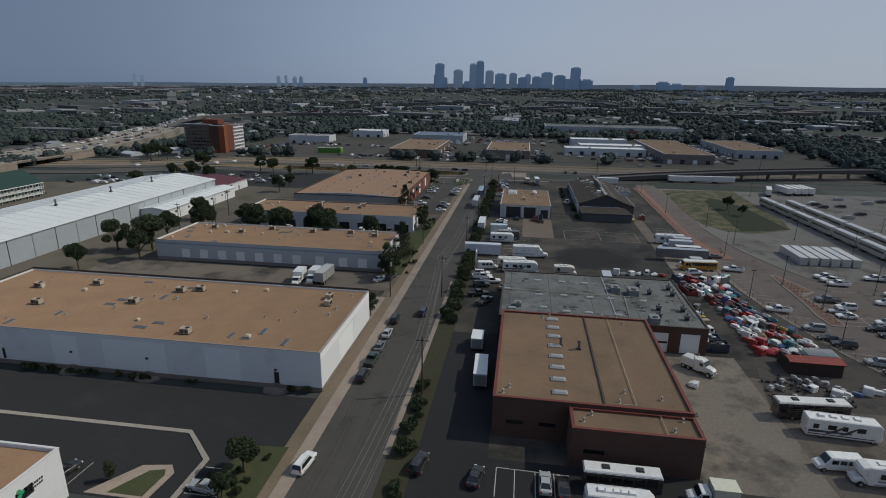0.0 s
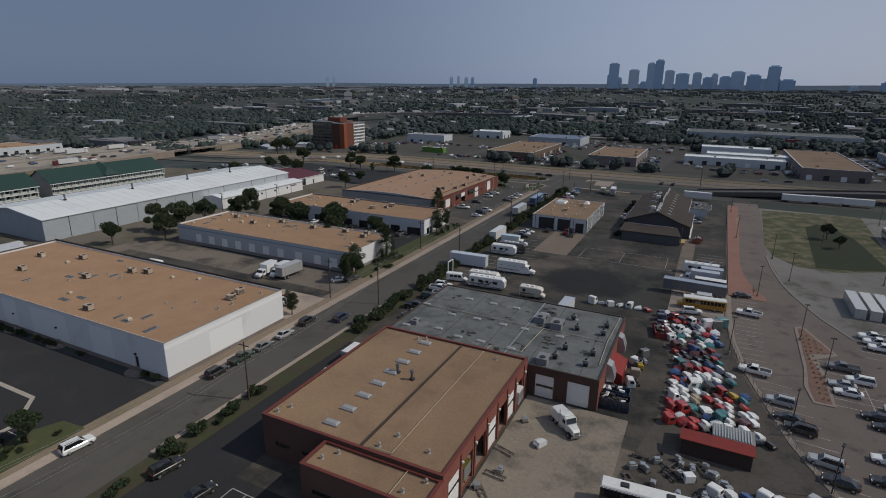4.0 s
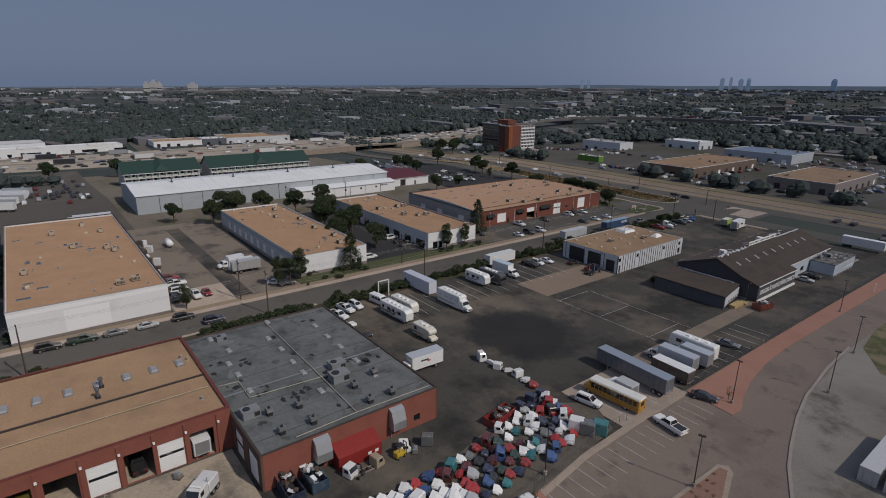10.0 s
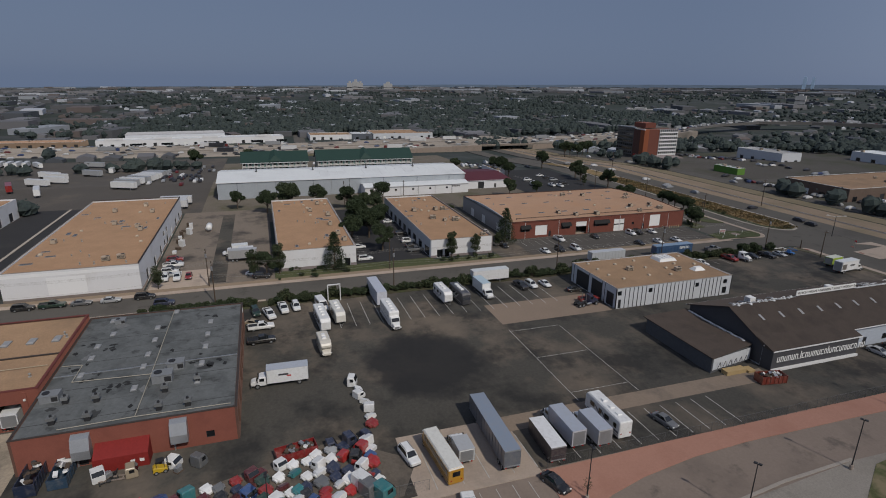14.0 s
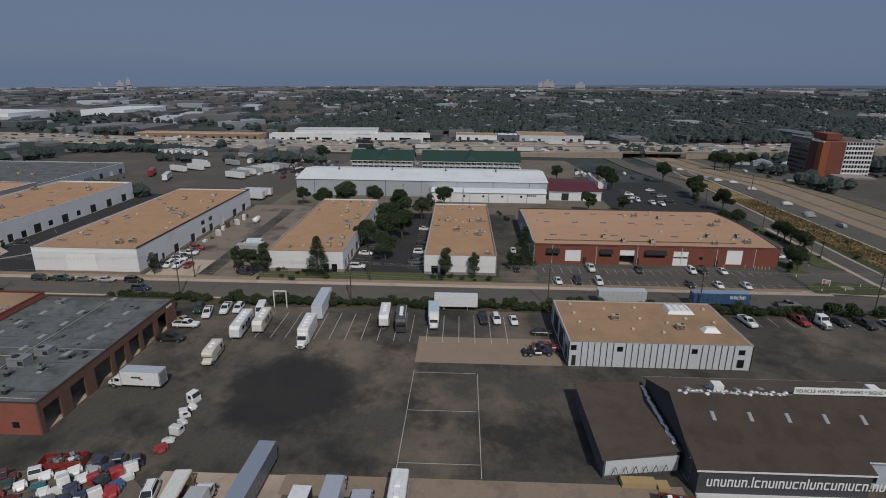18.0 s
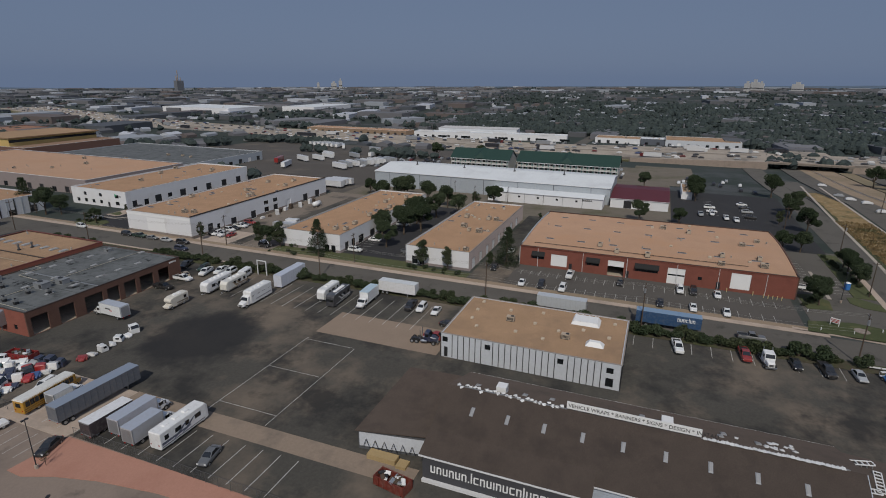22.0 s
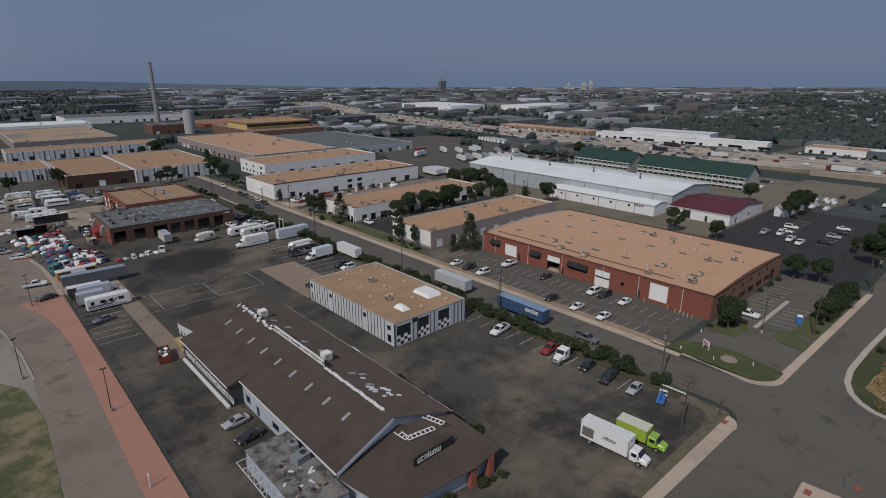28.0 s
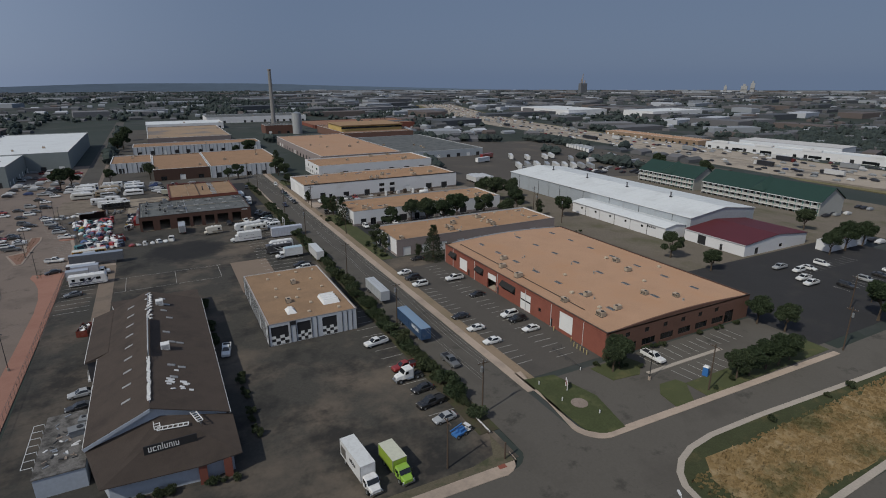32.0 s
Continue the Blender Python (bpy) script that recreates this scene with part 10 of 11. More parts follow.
part("pale_wing", Geo().box(W_ * 0.86 + 0.02, D_ * 0.42 + 0.02, 0, W_ - 0.3, D_ * 0.95, H_ - 0.6), PINKWALL, b, "pale windowed bay")
for fl in range(8):
    for i in range(8):
        part("window", Geo().box(0.6 + i * (W_ * 0.62 - 1.2) / 8, -0.03, 1.2 + 3.0 * fl, 0.6 + i * (W_ * 0.62 - 1.2) / 8 + 2.0, 0.02, 2.9 + 3.0 * fl), bpy.data.materials["tinted_glass"], b)
    part("balcony", Geo().box(W_ - 0.3, D_ * 0.42, 1.0 + 3.0 * fl, W_ + 0.5, D_ * 0.95, 2.1 + 3.0 * fl), TRIMWHITE, b)
part("glazing", Geo().box(W_ - 0.32, D_ * 0.44, 1.0, W_ - 0.22, D_ * 0.93, H_ - 1.0), GLASS, b)
for i in range(10):
    part("fin", Geo().box(W_ - 0.22, D_ * (0.42 + 0.0575 * i), 1.0, W_ + 0.45, D_ * (0.42 + 0.0575 * i) + 0.3, H_ - 0.8), TRIMWHITE, b)
part("podium", Geo().box(W_ + 0.6, D_ * 0.2, 0, W_ + 16, D_ * 0.8, 4.0), PINKWALL, b)
part("entrance_sign", Geo().box(W_ * 0.7, -1.2, 0.6, W_ * 0.8, -0.6, 4.6), plain("sign_red_panel", (0.5, 0.03, 0.02)), b, "red sign panel")
part("penthouse", Geo().box(W_ * 0.35, D_ * 0.2, H_, W_ * 0.75, D_ * 0.5, H_ + 4.0), BRICK, b)
part("parapet", Geo().box(-0.2, -0.2, H_, W_ * 0.66, 0.4, H_ + 0.7).box(W_ * 0.66, -0.6, H_ - 1, W_ + 0.1, 0.2, H_ - 0.3), TRIMWHITE, b)
part("mast", Geo().cyl((W_ * 0.5, D_ * 0.3, H_ + 4), (W_ * 0.5, D_ * 0.3, H_ + 14), 0.15, 0.05, 6), STEEL, b)

# smelter works: chimney, silo, yellow hall
b = thing("chimney", at(-79, -228), "very tall pale tapering brick chimney", "chimney")
part("shaft", Geo().cyl((0, 0, 0), (0, 0, 68), 2.7, 1.7, 20), surface("pale_chimney_brick", (0.30, 0.29, 0.28), 0.15, 1, 0.06, 0.9), b)
part("rim", Geo().cyl((0, 0, 68), (0, 0, 69.2), 1.95, 1.95, 20), CONCRETE, b)
part("base", Geo().box(-5, -5, 0, 5, 5, 7), BRICK, b)
b = thing("silo", at(-93, -193), "round pale grey metal silo", "silo")
part("shell", Geo().cyl((0, 0, 0), (0, 0, 22.5), 5.2, 5.2, 24), surface("silo_metal", (0.33, 0.34, 0.35), 0.12, 1, 0.1, 0.6), b, smooth=False)
part("dome", Geo().cyl((0, 0, 22.5), (0, 0, 24), 5.2, 1.2, 24), STEEL, b)
b, w, d, zr = block("brick_works", "old brick works beside the chimney", "works", -98, -222, -66, -200, 9.5, surface("old_brick", (0.13, 0.07, 0.055), 0.2, 3, 0.2, 0.9), TAR, 230, "N", None, 4)
b, w, d, zr = block("yellow_hall", "long industrial hall with yellow cladding and a stepped roof", "works", -172, -196, -112, -112, 8.5, surface("brown_cladding", (0.16, 0.09, 0.07), 0.2, 2, 0.2, 0.8), surface("brown_flat_roof", (0.20, 0.13, 0.09), 0.2, 2, 0.1, 0.9), 231, "", None, 4)
part("clerestory", Geo().box(4, d * 0.35, zr, w - 3, d * 0.8, zr + 5.5), YELLOWWALL, b, "yellow clad clerestory")
part("clerestory_roof", Geo().box(3, d * 0.33, zr + 5.5, w - 2, d * 0.82, zr + 6.2), surface("brown_ridge_roof", (0.26, 0.17, 0.10), 0.2, 2, 0.1, 0.9), b)
part("window_band", Geo().box(4, d * 0.8, zr + 2.6, w - 3, d * 0.8 + 0.1, zr + 4.4), GLASS, b)

# freeway on its bank, with a bridge over the road
CEN = [(-520, -760), (-446, -520), (-398, -340), (-376, -180), (-359, -40), (-342, 120), (-334, 286)]
CEN2 = [(-338, 330), (-343, 390), (-358, 460), (-385, 545), (-425, 630), (-450, 720), (-430, 790), (-370, 835), (-230, 870)]
FWY = surface("freeway_concrete", (0.26, 0.228, 0.195), 0.14, 0.6, 0.05, 0.92, 0, 0.05, (0.11, 0.10, 0.09), (0.5, 0.7), 0.03)
FREE, FREE2 = [-9.0, -10.0, -10.2, -10.2, -9.8, -8.4, -3.3], [-4.6, -4.6, -3.6, -1.4, 0.0, 0.6, 1.2, 2.0, 3.0]
g = strip_path(CEN, 70, -16, FREE)
BANK = surface("freeway_bank", (0.13, 0.115, 0.065), 0.3, 1.0, 0.08, 0.97, 0, 0.2, (0.075, 0.075, 0.04), (0.5, 0.65), 0.05)
tagged(part("ground_freeway_bank", strip_path(CEN[:6] + [(-338, 205)], 82, -16, [-9.6, -10.6, -10.8, -10.8, -10.4, -9.0, -7.4]), BANK), "dry grass bank along the freeway", "verge", kind="structure")
tagged(part("road_freeway_south", g, FWY), "wide pale concrete freeway on a low bank", "freeway", kind="structure")
g = strip_path(CEN2[:4], 46, -16, FREE2[:4])
tagged(part("road_ramp", strip_path(CEN2[3:], 13, -3, FREE2[3:]), surface("grey_ramp", (0.13, 0.125, 0.12), 0.15, 1, 0.1, 0.9)), "grey concrete ramp curving away from the freeway", "ramp", kind="structure")
tagged(part("road_freeway_north", g, FWY), "wide pale concrete freeway curving away", "freeway", kind="structure")
b = thing("freeway_bridge", at(-336, 308, -8.3), "concrete freeway bridge over the underpass road", "bridge")
part("deck", Geo().box(-P(35), -P(23.2), 3.7, P(35), P(23.2), 4.8), FWY, b)
for i in range(4):
    for s in (-1, 1):
        part("pier", Geo().box(-P(30) + P(18) * i, s * P(7) - 0.6, 0, -P(30) + P(18) * i + 4, s * P(7) + 0.6, 3.7), CONCRETE, b)
part("parapet", Geo().box(P(34.6), -P(23.2), 4.8, P(35.1), P(23.2), 5.6), CONCRETE, b)
tagged(part("wall_freeway", strip_path([(-299.4, 204), (-298.0, 284.8)], 0.6, -14, [-5.4, -2.6], 0, strip_path([(-302.6, 331), (-306, 356)], 0.6, -14, [-4.0, -4.6])), CONCRETE), "pale concrete freeway wall", "wall", kind="structure")
g = Geo()
for off in (-33, -17, -1, 1, 17, 33):
    for c in (CEN, CEN2):
        pts = [(x + off * (1 if c is CEN else 0.65), y) for x, y in c]
        pts, z1 = pts[:7 if c is CEN else 4], [v + 0.05 for v in (FREE if c is CEN else FREE2[:4])]
        strip_path(pts, 0.5 if abs(off) != 1 else 1.2, -12.0, z1 if abs(off) != 1 else [v + 0.8 for v in z1], 0, g)
tagged(part("marking_freeway", g, KERB), "pale lane lines and barrier of the freeway", "road marking", kind="structure")
# viaduct to the north-east
VIA = [(40, 284), (66, 288), (106, 296), (151, 307), (200, 319), (380, 372)]
b = thing("viaduct", at(0, 0), "long grey concrete viaduct on round piers", "bridge")
ring = []
for i, (x, y) in enumerate(VIA):
    a, c = Vector(VIA[max(0, i - 1)]), Vector(VIA[min(len(VIA) - 1, i + 1)])
    d_ = (c - a).normalized()
    n_ = Vector((-d_.y, d_.x)) * 5.5
    z = (0.9, 3.0, 5.0, 6.0, 6.2, 6.2)[i]
    ring.append([(P(x) + n_.x, P(y) + n_.y, z - 1.4), (P(x) - n_.x, P(y) - n_.y, z - 1.4), (P(x) - n_.x, P(y) - n_.y, z + 0.9), (P(x) - n_.x * 0.93, P(y) - n_.y * 0.93, z + 0.9), (P(x) - n_.x * 0.93, P(y) - n_.y * 0.93, z), (P(x) + n_.x * 0.93, P(y) + n_.y * 0.93, z), (P(x) + n_.x * 0.93, P(y) + n_.y * 0.93, z + 0.9), (P(x) + n_.x, P(y) + n_.y, z + 0.9)])
part("deck", Geo().loft(ring), surface("grey_viaduct", (0.105, 0.10, 0.095), 0.15, 1, 0.1, 0.9), b)
for i in range(10):
    t_ = 0.36 + 0.62 * i / 10
    k = t_ * (len(VIA) - 1)
    a, c = VIA[int(k)], VIA[min(len(VIA) - 1, int(k) + 1)]
    f_ = k - int(k)
    part("pier", Geo().cyl((P(a[0] + (c[0] - a[0]) * f_), P(a[1] + (c[1] - a[1]) * f_), 0), (P(a[0] + (c[0] - a[0]) * f_), P(a[1] + (c[1] - a[1]) * f_), 3.4 if t_ < 0.5 else 4.7), 0.9, sides=10), CONCRETE, b)
# the far freeway behind its wall
FARWAY = [(-150, 536), (-40, 530), (60, 536), (100, 546), (174, 566), (255, 580), (320, 560), (420, 535)]
tagged(part("road_far_freeway", strip_path(FARWAY, 22, -0.5, [1, 2, 3.5, 4, 4, 4, 4, 4]), FWY), "pale freeway crossing beyond the lots", "freeway", kind="structure")
for k, (pts, wd) in enumerate((([(-8, 341), (-14, 520)], 8), ([(-105, 341), (-100, 520)], 8), ([(14, 341), (18, 420)], 8), ([(-242, 286), (-120, 287), (-60, 292)], 10), ([(-520, -60), (-425, -60), (-402, -60)], 9), ([(-384, 155), (-425, 156), (-700, 170)], 10))):
    tagged(drape(part("road_side", strip_path(pts, wd, -0.3, 0.1), ROAD)), "grey asphalt side road", "road", kind="structure")
tagged(drape(part("rail_track", strip_path([(-400, 311), (300, 312)], 0.15, 0.0, 0.28, 0, strip_path([(-400, 309.8), (300, 310.8)], 0.15, 0.0, 0.28)), STEEL)), "pair of steel rails on the dirt strip", "rails", kind="structure")
# rail cars, white trailers and storage rows to the east
for i in range(7):
    v = thing("rail_car", at(99.5 - 0.6 * i, 150 + 12.6 * i, 0.1, 92), "long silver passenger rail car on a siding", "rail car", "rail cars")
    paint_part("body", hull([(-7.4, 1.3, 0.9, 3.6), (-7.2, 1.45, 0.8, 4.0), (7.2, 1.45, 0.8, 4.0), (7.4, 1.3, 0.9, 3.6)]), v, (0.36, 0.36, 0.36))
    for s in (-1, 1):
        part("window_band", Geo().box(-6.6, s * 1.44 - 0.02, 2.3, 6.6, s * 1.44 + 0.02, 3.0), GLASS, v)
    for x in (-5, 5):
        part("bogie", Geo().box(x - 1.2, -1.1, 0.1, x + 1.2, 1.1, 0.8), DARK, v)
for i in range(7):
    copy_thing(bpy.data.objects["rail_car"], at(107.5 - 0.6 * i, 146 + 12.6 * i, 0.1, 92))
TR = trailer(at(76.7, 282.2, 0.05, 3), "white box trailer parked in a row by the road", 13.0, (0.62, 0.62, 0.62), (0.66, 0.66, 0.66), 4.0, 1.1, False, simple=True)
for x, y, rz in ((87.2, 283.6, 3), (97.8, 284.0, 4), (107.3, 255, 70), (115.5, 260, 96), (119.1, 260.6, 97), (122.4, 261.4, 96), (125.4, 262, 97), (40, 268, 0)):
    copy_thing(TR, at(x, y, 0.08, rz))
r = random.Random(301)
for x, y, rz, c in ((-161, 24, 20, RED), (-150, 37, 15, WHITE), (-176, 29, 62, WHITE), (-186, 33, 64, WHITE), (-204, 28, 66, WHITE), (-214, 22, 64, WHITE), (-246, 52, 10, WHITE), (-252, 60, 8, SILVER), (-216, 40, 60, SILVER), (-268, 0, 30, WHITE), (-230, 46, 5, WHITE), (-262, 30, 70, SILVER)):
    repaint(copy_thing(TR, at(x, y, 0.05, rz + r.uniform(-3, 3))), c)
for k in range(9):        # the close row along the fence
    repaint(copy_thing(TR, at(-156 - 6.0 * k, 66 + 0.7 * k + r.uniform(-0.6, 0.6), 0.05, 62 + r.uniform(-3, 3))), r.choice((WHITE, WHITE, SILVER)))
for k in range(7):        # the far row
    repaint(copy_thing(TR, at(-281 + 1.2 * k, -35 + 4.6 * k, 0.05, 4 + r.uniform(-3, 3))), WHITE)
for k in range(4):
    copy_thing(TR, at(-112 - 2.4 * k, 90 + r.uniform(-1, 1), 0.05, 88 + r.uniform(-3, 3)))
# campers and vans stored south of the workshop
def stored_camper(m, L, tall, col):
    v = thing("stored_camper", m, "white stored camper in a crowded row", "camper", "stored campers")
    h = L / 2
    paint_part("body", hull([(-h, 1.1, 0.5, tall - 0.2), (-h + 0.15, 1.22, 0.45, tall), (h - 0.8, 1.22, 0.45, tall), (h, 1.05, 0.5, tall * 0.55)]), v, col)
    part("window_band", Geo().box(-h + 0.8, -1.24, 1.75, h - 1.5, 1.24, 2.35), GLASS, v)
    part("roof_vent", Geo().frustum((-0.6, -0.5, 0.6, 0.5), (-0.4, -0.4, 0.4, 0.4), tall, tall + 0.3), WHITEPAINT, v)
    part("undercarriage", Geo().box(-h * 0.5, -1.1, 0.02, -h * 0.2, 1.1, 0.5).box(h * 0.5, -1.1, 0.02, h * 0.65, 1.1, 0.5), RUBBER, v)
    return v


KEEP = [stored_camper(at(36 + 9.5 * k, 47, 0.05, 180 * (k % 2)), L, tall, c) for k, (L, tall, c) in enumerate(((9.6, 2.9, WHITE), (7.4, 2.6, SILVER), (10.4, 3.0, (0.5, 0.48, 0.43))))]
for i in range(3, 24):
    row, k = divmod(i, 3)
    v = copy_thing(KEEP[(i + row) % 3], at(36 + 9.5 * k + r.uniform(-1, 1), 47 - 3.6 * row + r.uniform(-0.3, 0.3), 0.05, r.choice((0, 180)) + r.uniform(-4, 4)))
    repaint(v, r.choice((WHITE, WHITE, SILVER, TAN, GREY)))
for i in range(12):
    put_car(r.choice(("suv", "pickup", "sedan", "minivan")), r.uniform(4, 30), r.choice((24, 30, 36, 42, 47)) + r.uniform(-1, 1), r.choice((88, 92, 2)), r.choice((WHITE, WHITE, SILVER, BLACK, GREY)), "in the southern lot")
for i in range(16):
    put_car(r.choice(("suv", "pickup", "sedan")), r.choice((63, 68, 74, 80, 86)) + r.uniform(-0.5, 0.5), r.uniform(-40, 30), r.choice((170, 176, 5)), r.choice((WHITE, WHITE, SILVER, BLACK, GREY, RED)), "in the southern car park")

# ---- downtown skyline ----
def tower(i, px, w_, h_, col, d_=None):
    """A tower at a bearing, 4.2 km off."""
    a = radians(px)
    x, y = 4200 * math.sin(a), 4200 * math.cos(a)
    z0 = far_z(x, y) - 1
    h_ -= z0
    b = thing("skyscraper", pose(x, y, z0, 0, 0, -px), "distant hazy glass and stone office tower", "skyscraper", "downtown towers")
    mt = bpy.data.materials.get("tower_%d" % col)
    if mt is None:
        # pale blue tones carry the distance haze in the tower colours
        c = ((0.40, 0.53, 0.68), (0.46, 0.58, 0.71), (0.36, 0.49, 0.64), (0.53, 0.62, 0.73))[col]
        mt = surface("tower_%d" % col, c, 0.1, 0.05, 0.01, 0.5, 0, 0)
    d_ = d_ or w_
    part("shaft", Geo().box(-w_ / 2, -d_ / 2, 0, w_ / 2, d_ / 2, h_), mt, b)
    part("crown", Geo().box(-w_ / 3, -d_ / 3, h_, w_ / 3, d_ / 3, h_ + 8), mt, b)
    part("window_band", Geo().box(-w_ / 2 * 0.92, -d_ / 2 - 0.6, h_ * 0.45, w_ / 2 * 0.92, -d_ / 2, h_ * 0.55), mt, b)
    return b


# bearings east of the y axis, in degrees
AX = 965.0
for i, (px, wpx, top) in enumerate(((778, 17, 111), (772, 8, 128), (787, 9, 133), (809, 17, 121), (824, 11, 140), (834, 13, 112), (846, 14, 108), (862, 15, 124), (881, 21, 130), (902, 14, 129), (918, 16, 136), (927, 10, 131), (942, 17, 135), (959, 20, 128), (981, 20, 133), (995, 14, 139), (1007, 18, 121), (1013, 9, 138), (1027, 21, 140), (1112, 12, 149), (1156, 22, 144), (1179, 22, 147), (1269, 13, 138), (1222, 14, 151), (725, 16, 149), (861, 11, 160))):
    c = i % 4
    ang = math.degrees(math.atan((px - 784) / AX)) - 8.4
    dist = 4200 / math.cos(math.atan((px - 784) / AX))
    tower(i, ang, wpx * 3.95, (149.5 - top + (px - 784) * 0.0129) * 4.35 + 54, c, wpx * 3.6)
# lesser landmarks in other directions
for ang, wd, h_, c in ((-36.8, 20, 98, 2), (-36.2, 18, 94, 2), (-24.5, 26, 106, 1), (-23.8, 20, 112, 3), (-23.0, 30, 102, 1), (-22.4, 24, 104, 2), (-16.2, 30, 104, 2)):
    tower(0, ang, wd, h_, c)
for ang, dist, wd, h_ in ((-77.9, 3000, 26, 50), (-77.3, 3000, 34, 58), (-76.8, 3000, 24, 50), (-74.0, 3000, 46, 46), (-118.9, 3600, 22, 68), (-119.6, 3600, 34, 50), (-121.2, 3600, 16, 46), (-45.0, 1500, 66, 17), (-34.0, 2000, 26, 28)):
    a = radians(ang)
    b = thing("grain_elevator", pose(dist * math.sin(a), dist * math.cos(a), far_z(dist * math.sin(a), dist * math.cos(a)), 0, 0, -ang), "distant pale block-like plant building", "plant", "distant landmarks")
    part("block", Geo().box(-wd / 2, -10, 0, wd / 2, 10, h_ * 0.8).box(-wd / 5, -8, h_ * 0.8, wd / 5, 8, h_), surface("pale_plant", (0.42, 0.42, 0.42), 0.1, 0.1, 0.02, 0.9) if "pale_plant" not in bpy.data.materials else bpy.data.materials["pale_plant"], b)
    part("window_band", Geo().box(-wd / 2, -10.4, h_ * 0.3, wd / 2, -10, h_ * 0.36), GLASS, b)
a = radians(-134.5)
b = thing("power_station", pose(3300 * math.sin(a), 3300 * math.cos(a), far_z(3300 * math.sin(a), 3300 * math.cos(a))), "distant power station with tall stacks", "power station", "distant landmarks")
part("block", Geo().box(-26, -12, 0, 22, 12, 56), surface("dull_plant", (0.14, 0.15, 0.17), 0.1, 0.1, 0.02, 0.9), b)
for x, h_ in ((2, 112), (13, 82), (-16, 74)):
    part("exhaust", Geo().cyl((x, 0, 50), (x, 0, h_), 3, 2.2, 10), CONCRETE, b)


# ---- the wide suburb: houses, sheds, trees and traffic ----
def islands(name, stops, rough=0.9):
    mt, nt, bsdf = nodes_of(name)
    geo = nt.nodes.new("ShaderNodeNewGeometry")
    rp = ramp(nt, geo.outputs["Random Per Island"], stops)
    nt.nodes[-1].color_ramp.interpolation = "CONSTANT"
    nt.links.new(rp, bsdf.inputs["Base Color"])
    bsdf.inputs["Roughness"].default_value = rough
    return mt


# greyed, bluish house tones with the distance haze mixed in
FARWALL = islands("hazed_building_paint", [(0.0, (0.27, 0.29, 0.32)), (0.16, (0.13, 0.13, 0.14)), (0.36, (0.09, 0.093, 0.10)), (0.60, (0.17, 0.17, 0.18)), (0.74, (0.115, 0.095, 0.09)), (0.84, (0.07, 0.078, 0.09)), (0.94, (0.42, 0.44, 0.48))])
def canopy(name, dark, light):
    """Leaf clumps whose tone goes crown by crown, with a little leaf by leaf."""
    mt, nt, bsdf = nodes_of(name)
    geo = nt.nodes.new("ShaderNodeNewGeometry")
    n = noise_of(nt, geo.outputs["Position"], 0.09, 2, 0.5)
    tone = ramp(nt, n, [(0.35, dark), (0.65, light)])
    leaf = ramp(nt, noise_of(nt, geo.outputs["Position"], 0.9, 4, 0.7), [(0.35, (0.75, 0.75, 0.8)), (0.65, (1.15, 1.15, 1.1))])
    nt.links.new(mix(nt, 1.0, tone, leaf, "MULTIPLY"), bsdf.inputs["Base Color"])
    bsdf.inputs["Roughness"].default_value = 0.9
    bsdf.inputs["Specular IOR Level"].default_value = 0.1
    return mt


# leaf tones paled towards blue-grey in place of distance haze
FARLEAF = canopy("hazed_leaves", (0.040, 0.052, 0.052), (0.058, 0.073, 0.068))
TRAFFIC = islands("traffic_paint", [(0.0, (0.55, 0.55, 0.55)), (0.25, (0.03, 0.03, 0.035)), (0.6, (0.25, 0.26, 0.27)), (0.9, (0.12, 0.02, 0.02)), (0.95, (0.04, 0.06, 0.14))], 0.4)


def near_freeway(x, y):
    px, py = x / PLAN, y / PLAN
    for c in (CEN, CEN2):
        for a, b_ in zip(c, c[1:]):
            if min(a[1], b_[1]) - 5 <= py <= max(a[1], b_[1]) + 5:
                t_ = (py - a[1]) / (b_[1] - a[1])
                if abs(px - (a[0] + (b_[0] - a[0]) * t_)) < 42:
                    return True
    return False


def built_up(x, y):
    """Ground that the blocks above already fill."""
    px, py = x / PLAN, y / PLAN
    return (-232 < px < 190 and -60 < py < 345) or (-175 < px < 125 and -410 < py <= -60) or (-240 < px < 200 and 340 <= py < 530) or (-480 < px < -360 and -135 < py < 290) or near_freeway(x, y) or (-300 < px < -100 and -90 < py < 330)


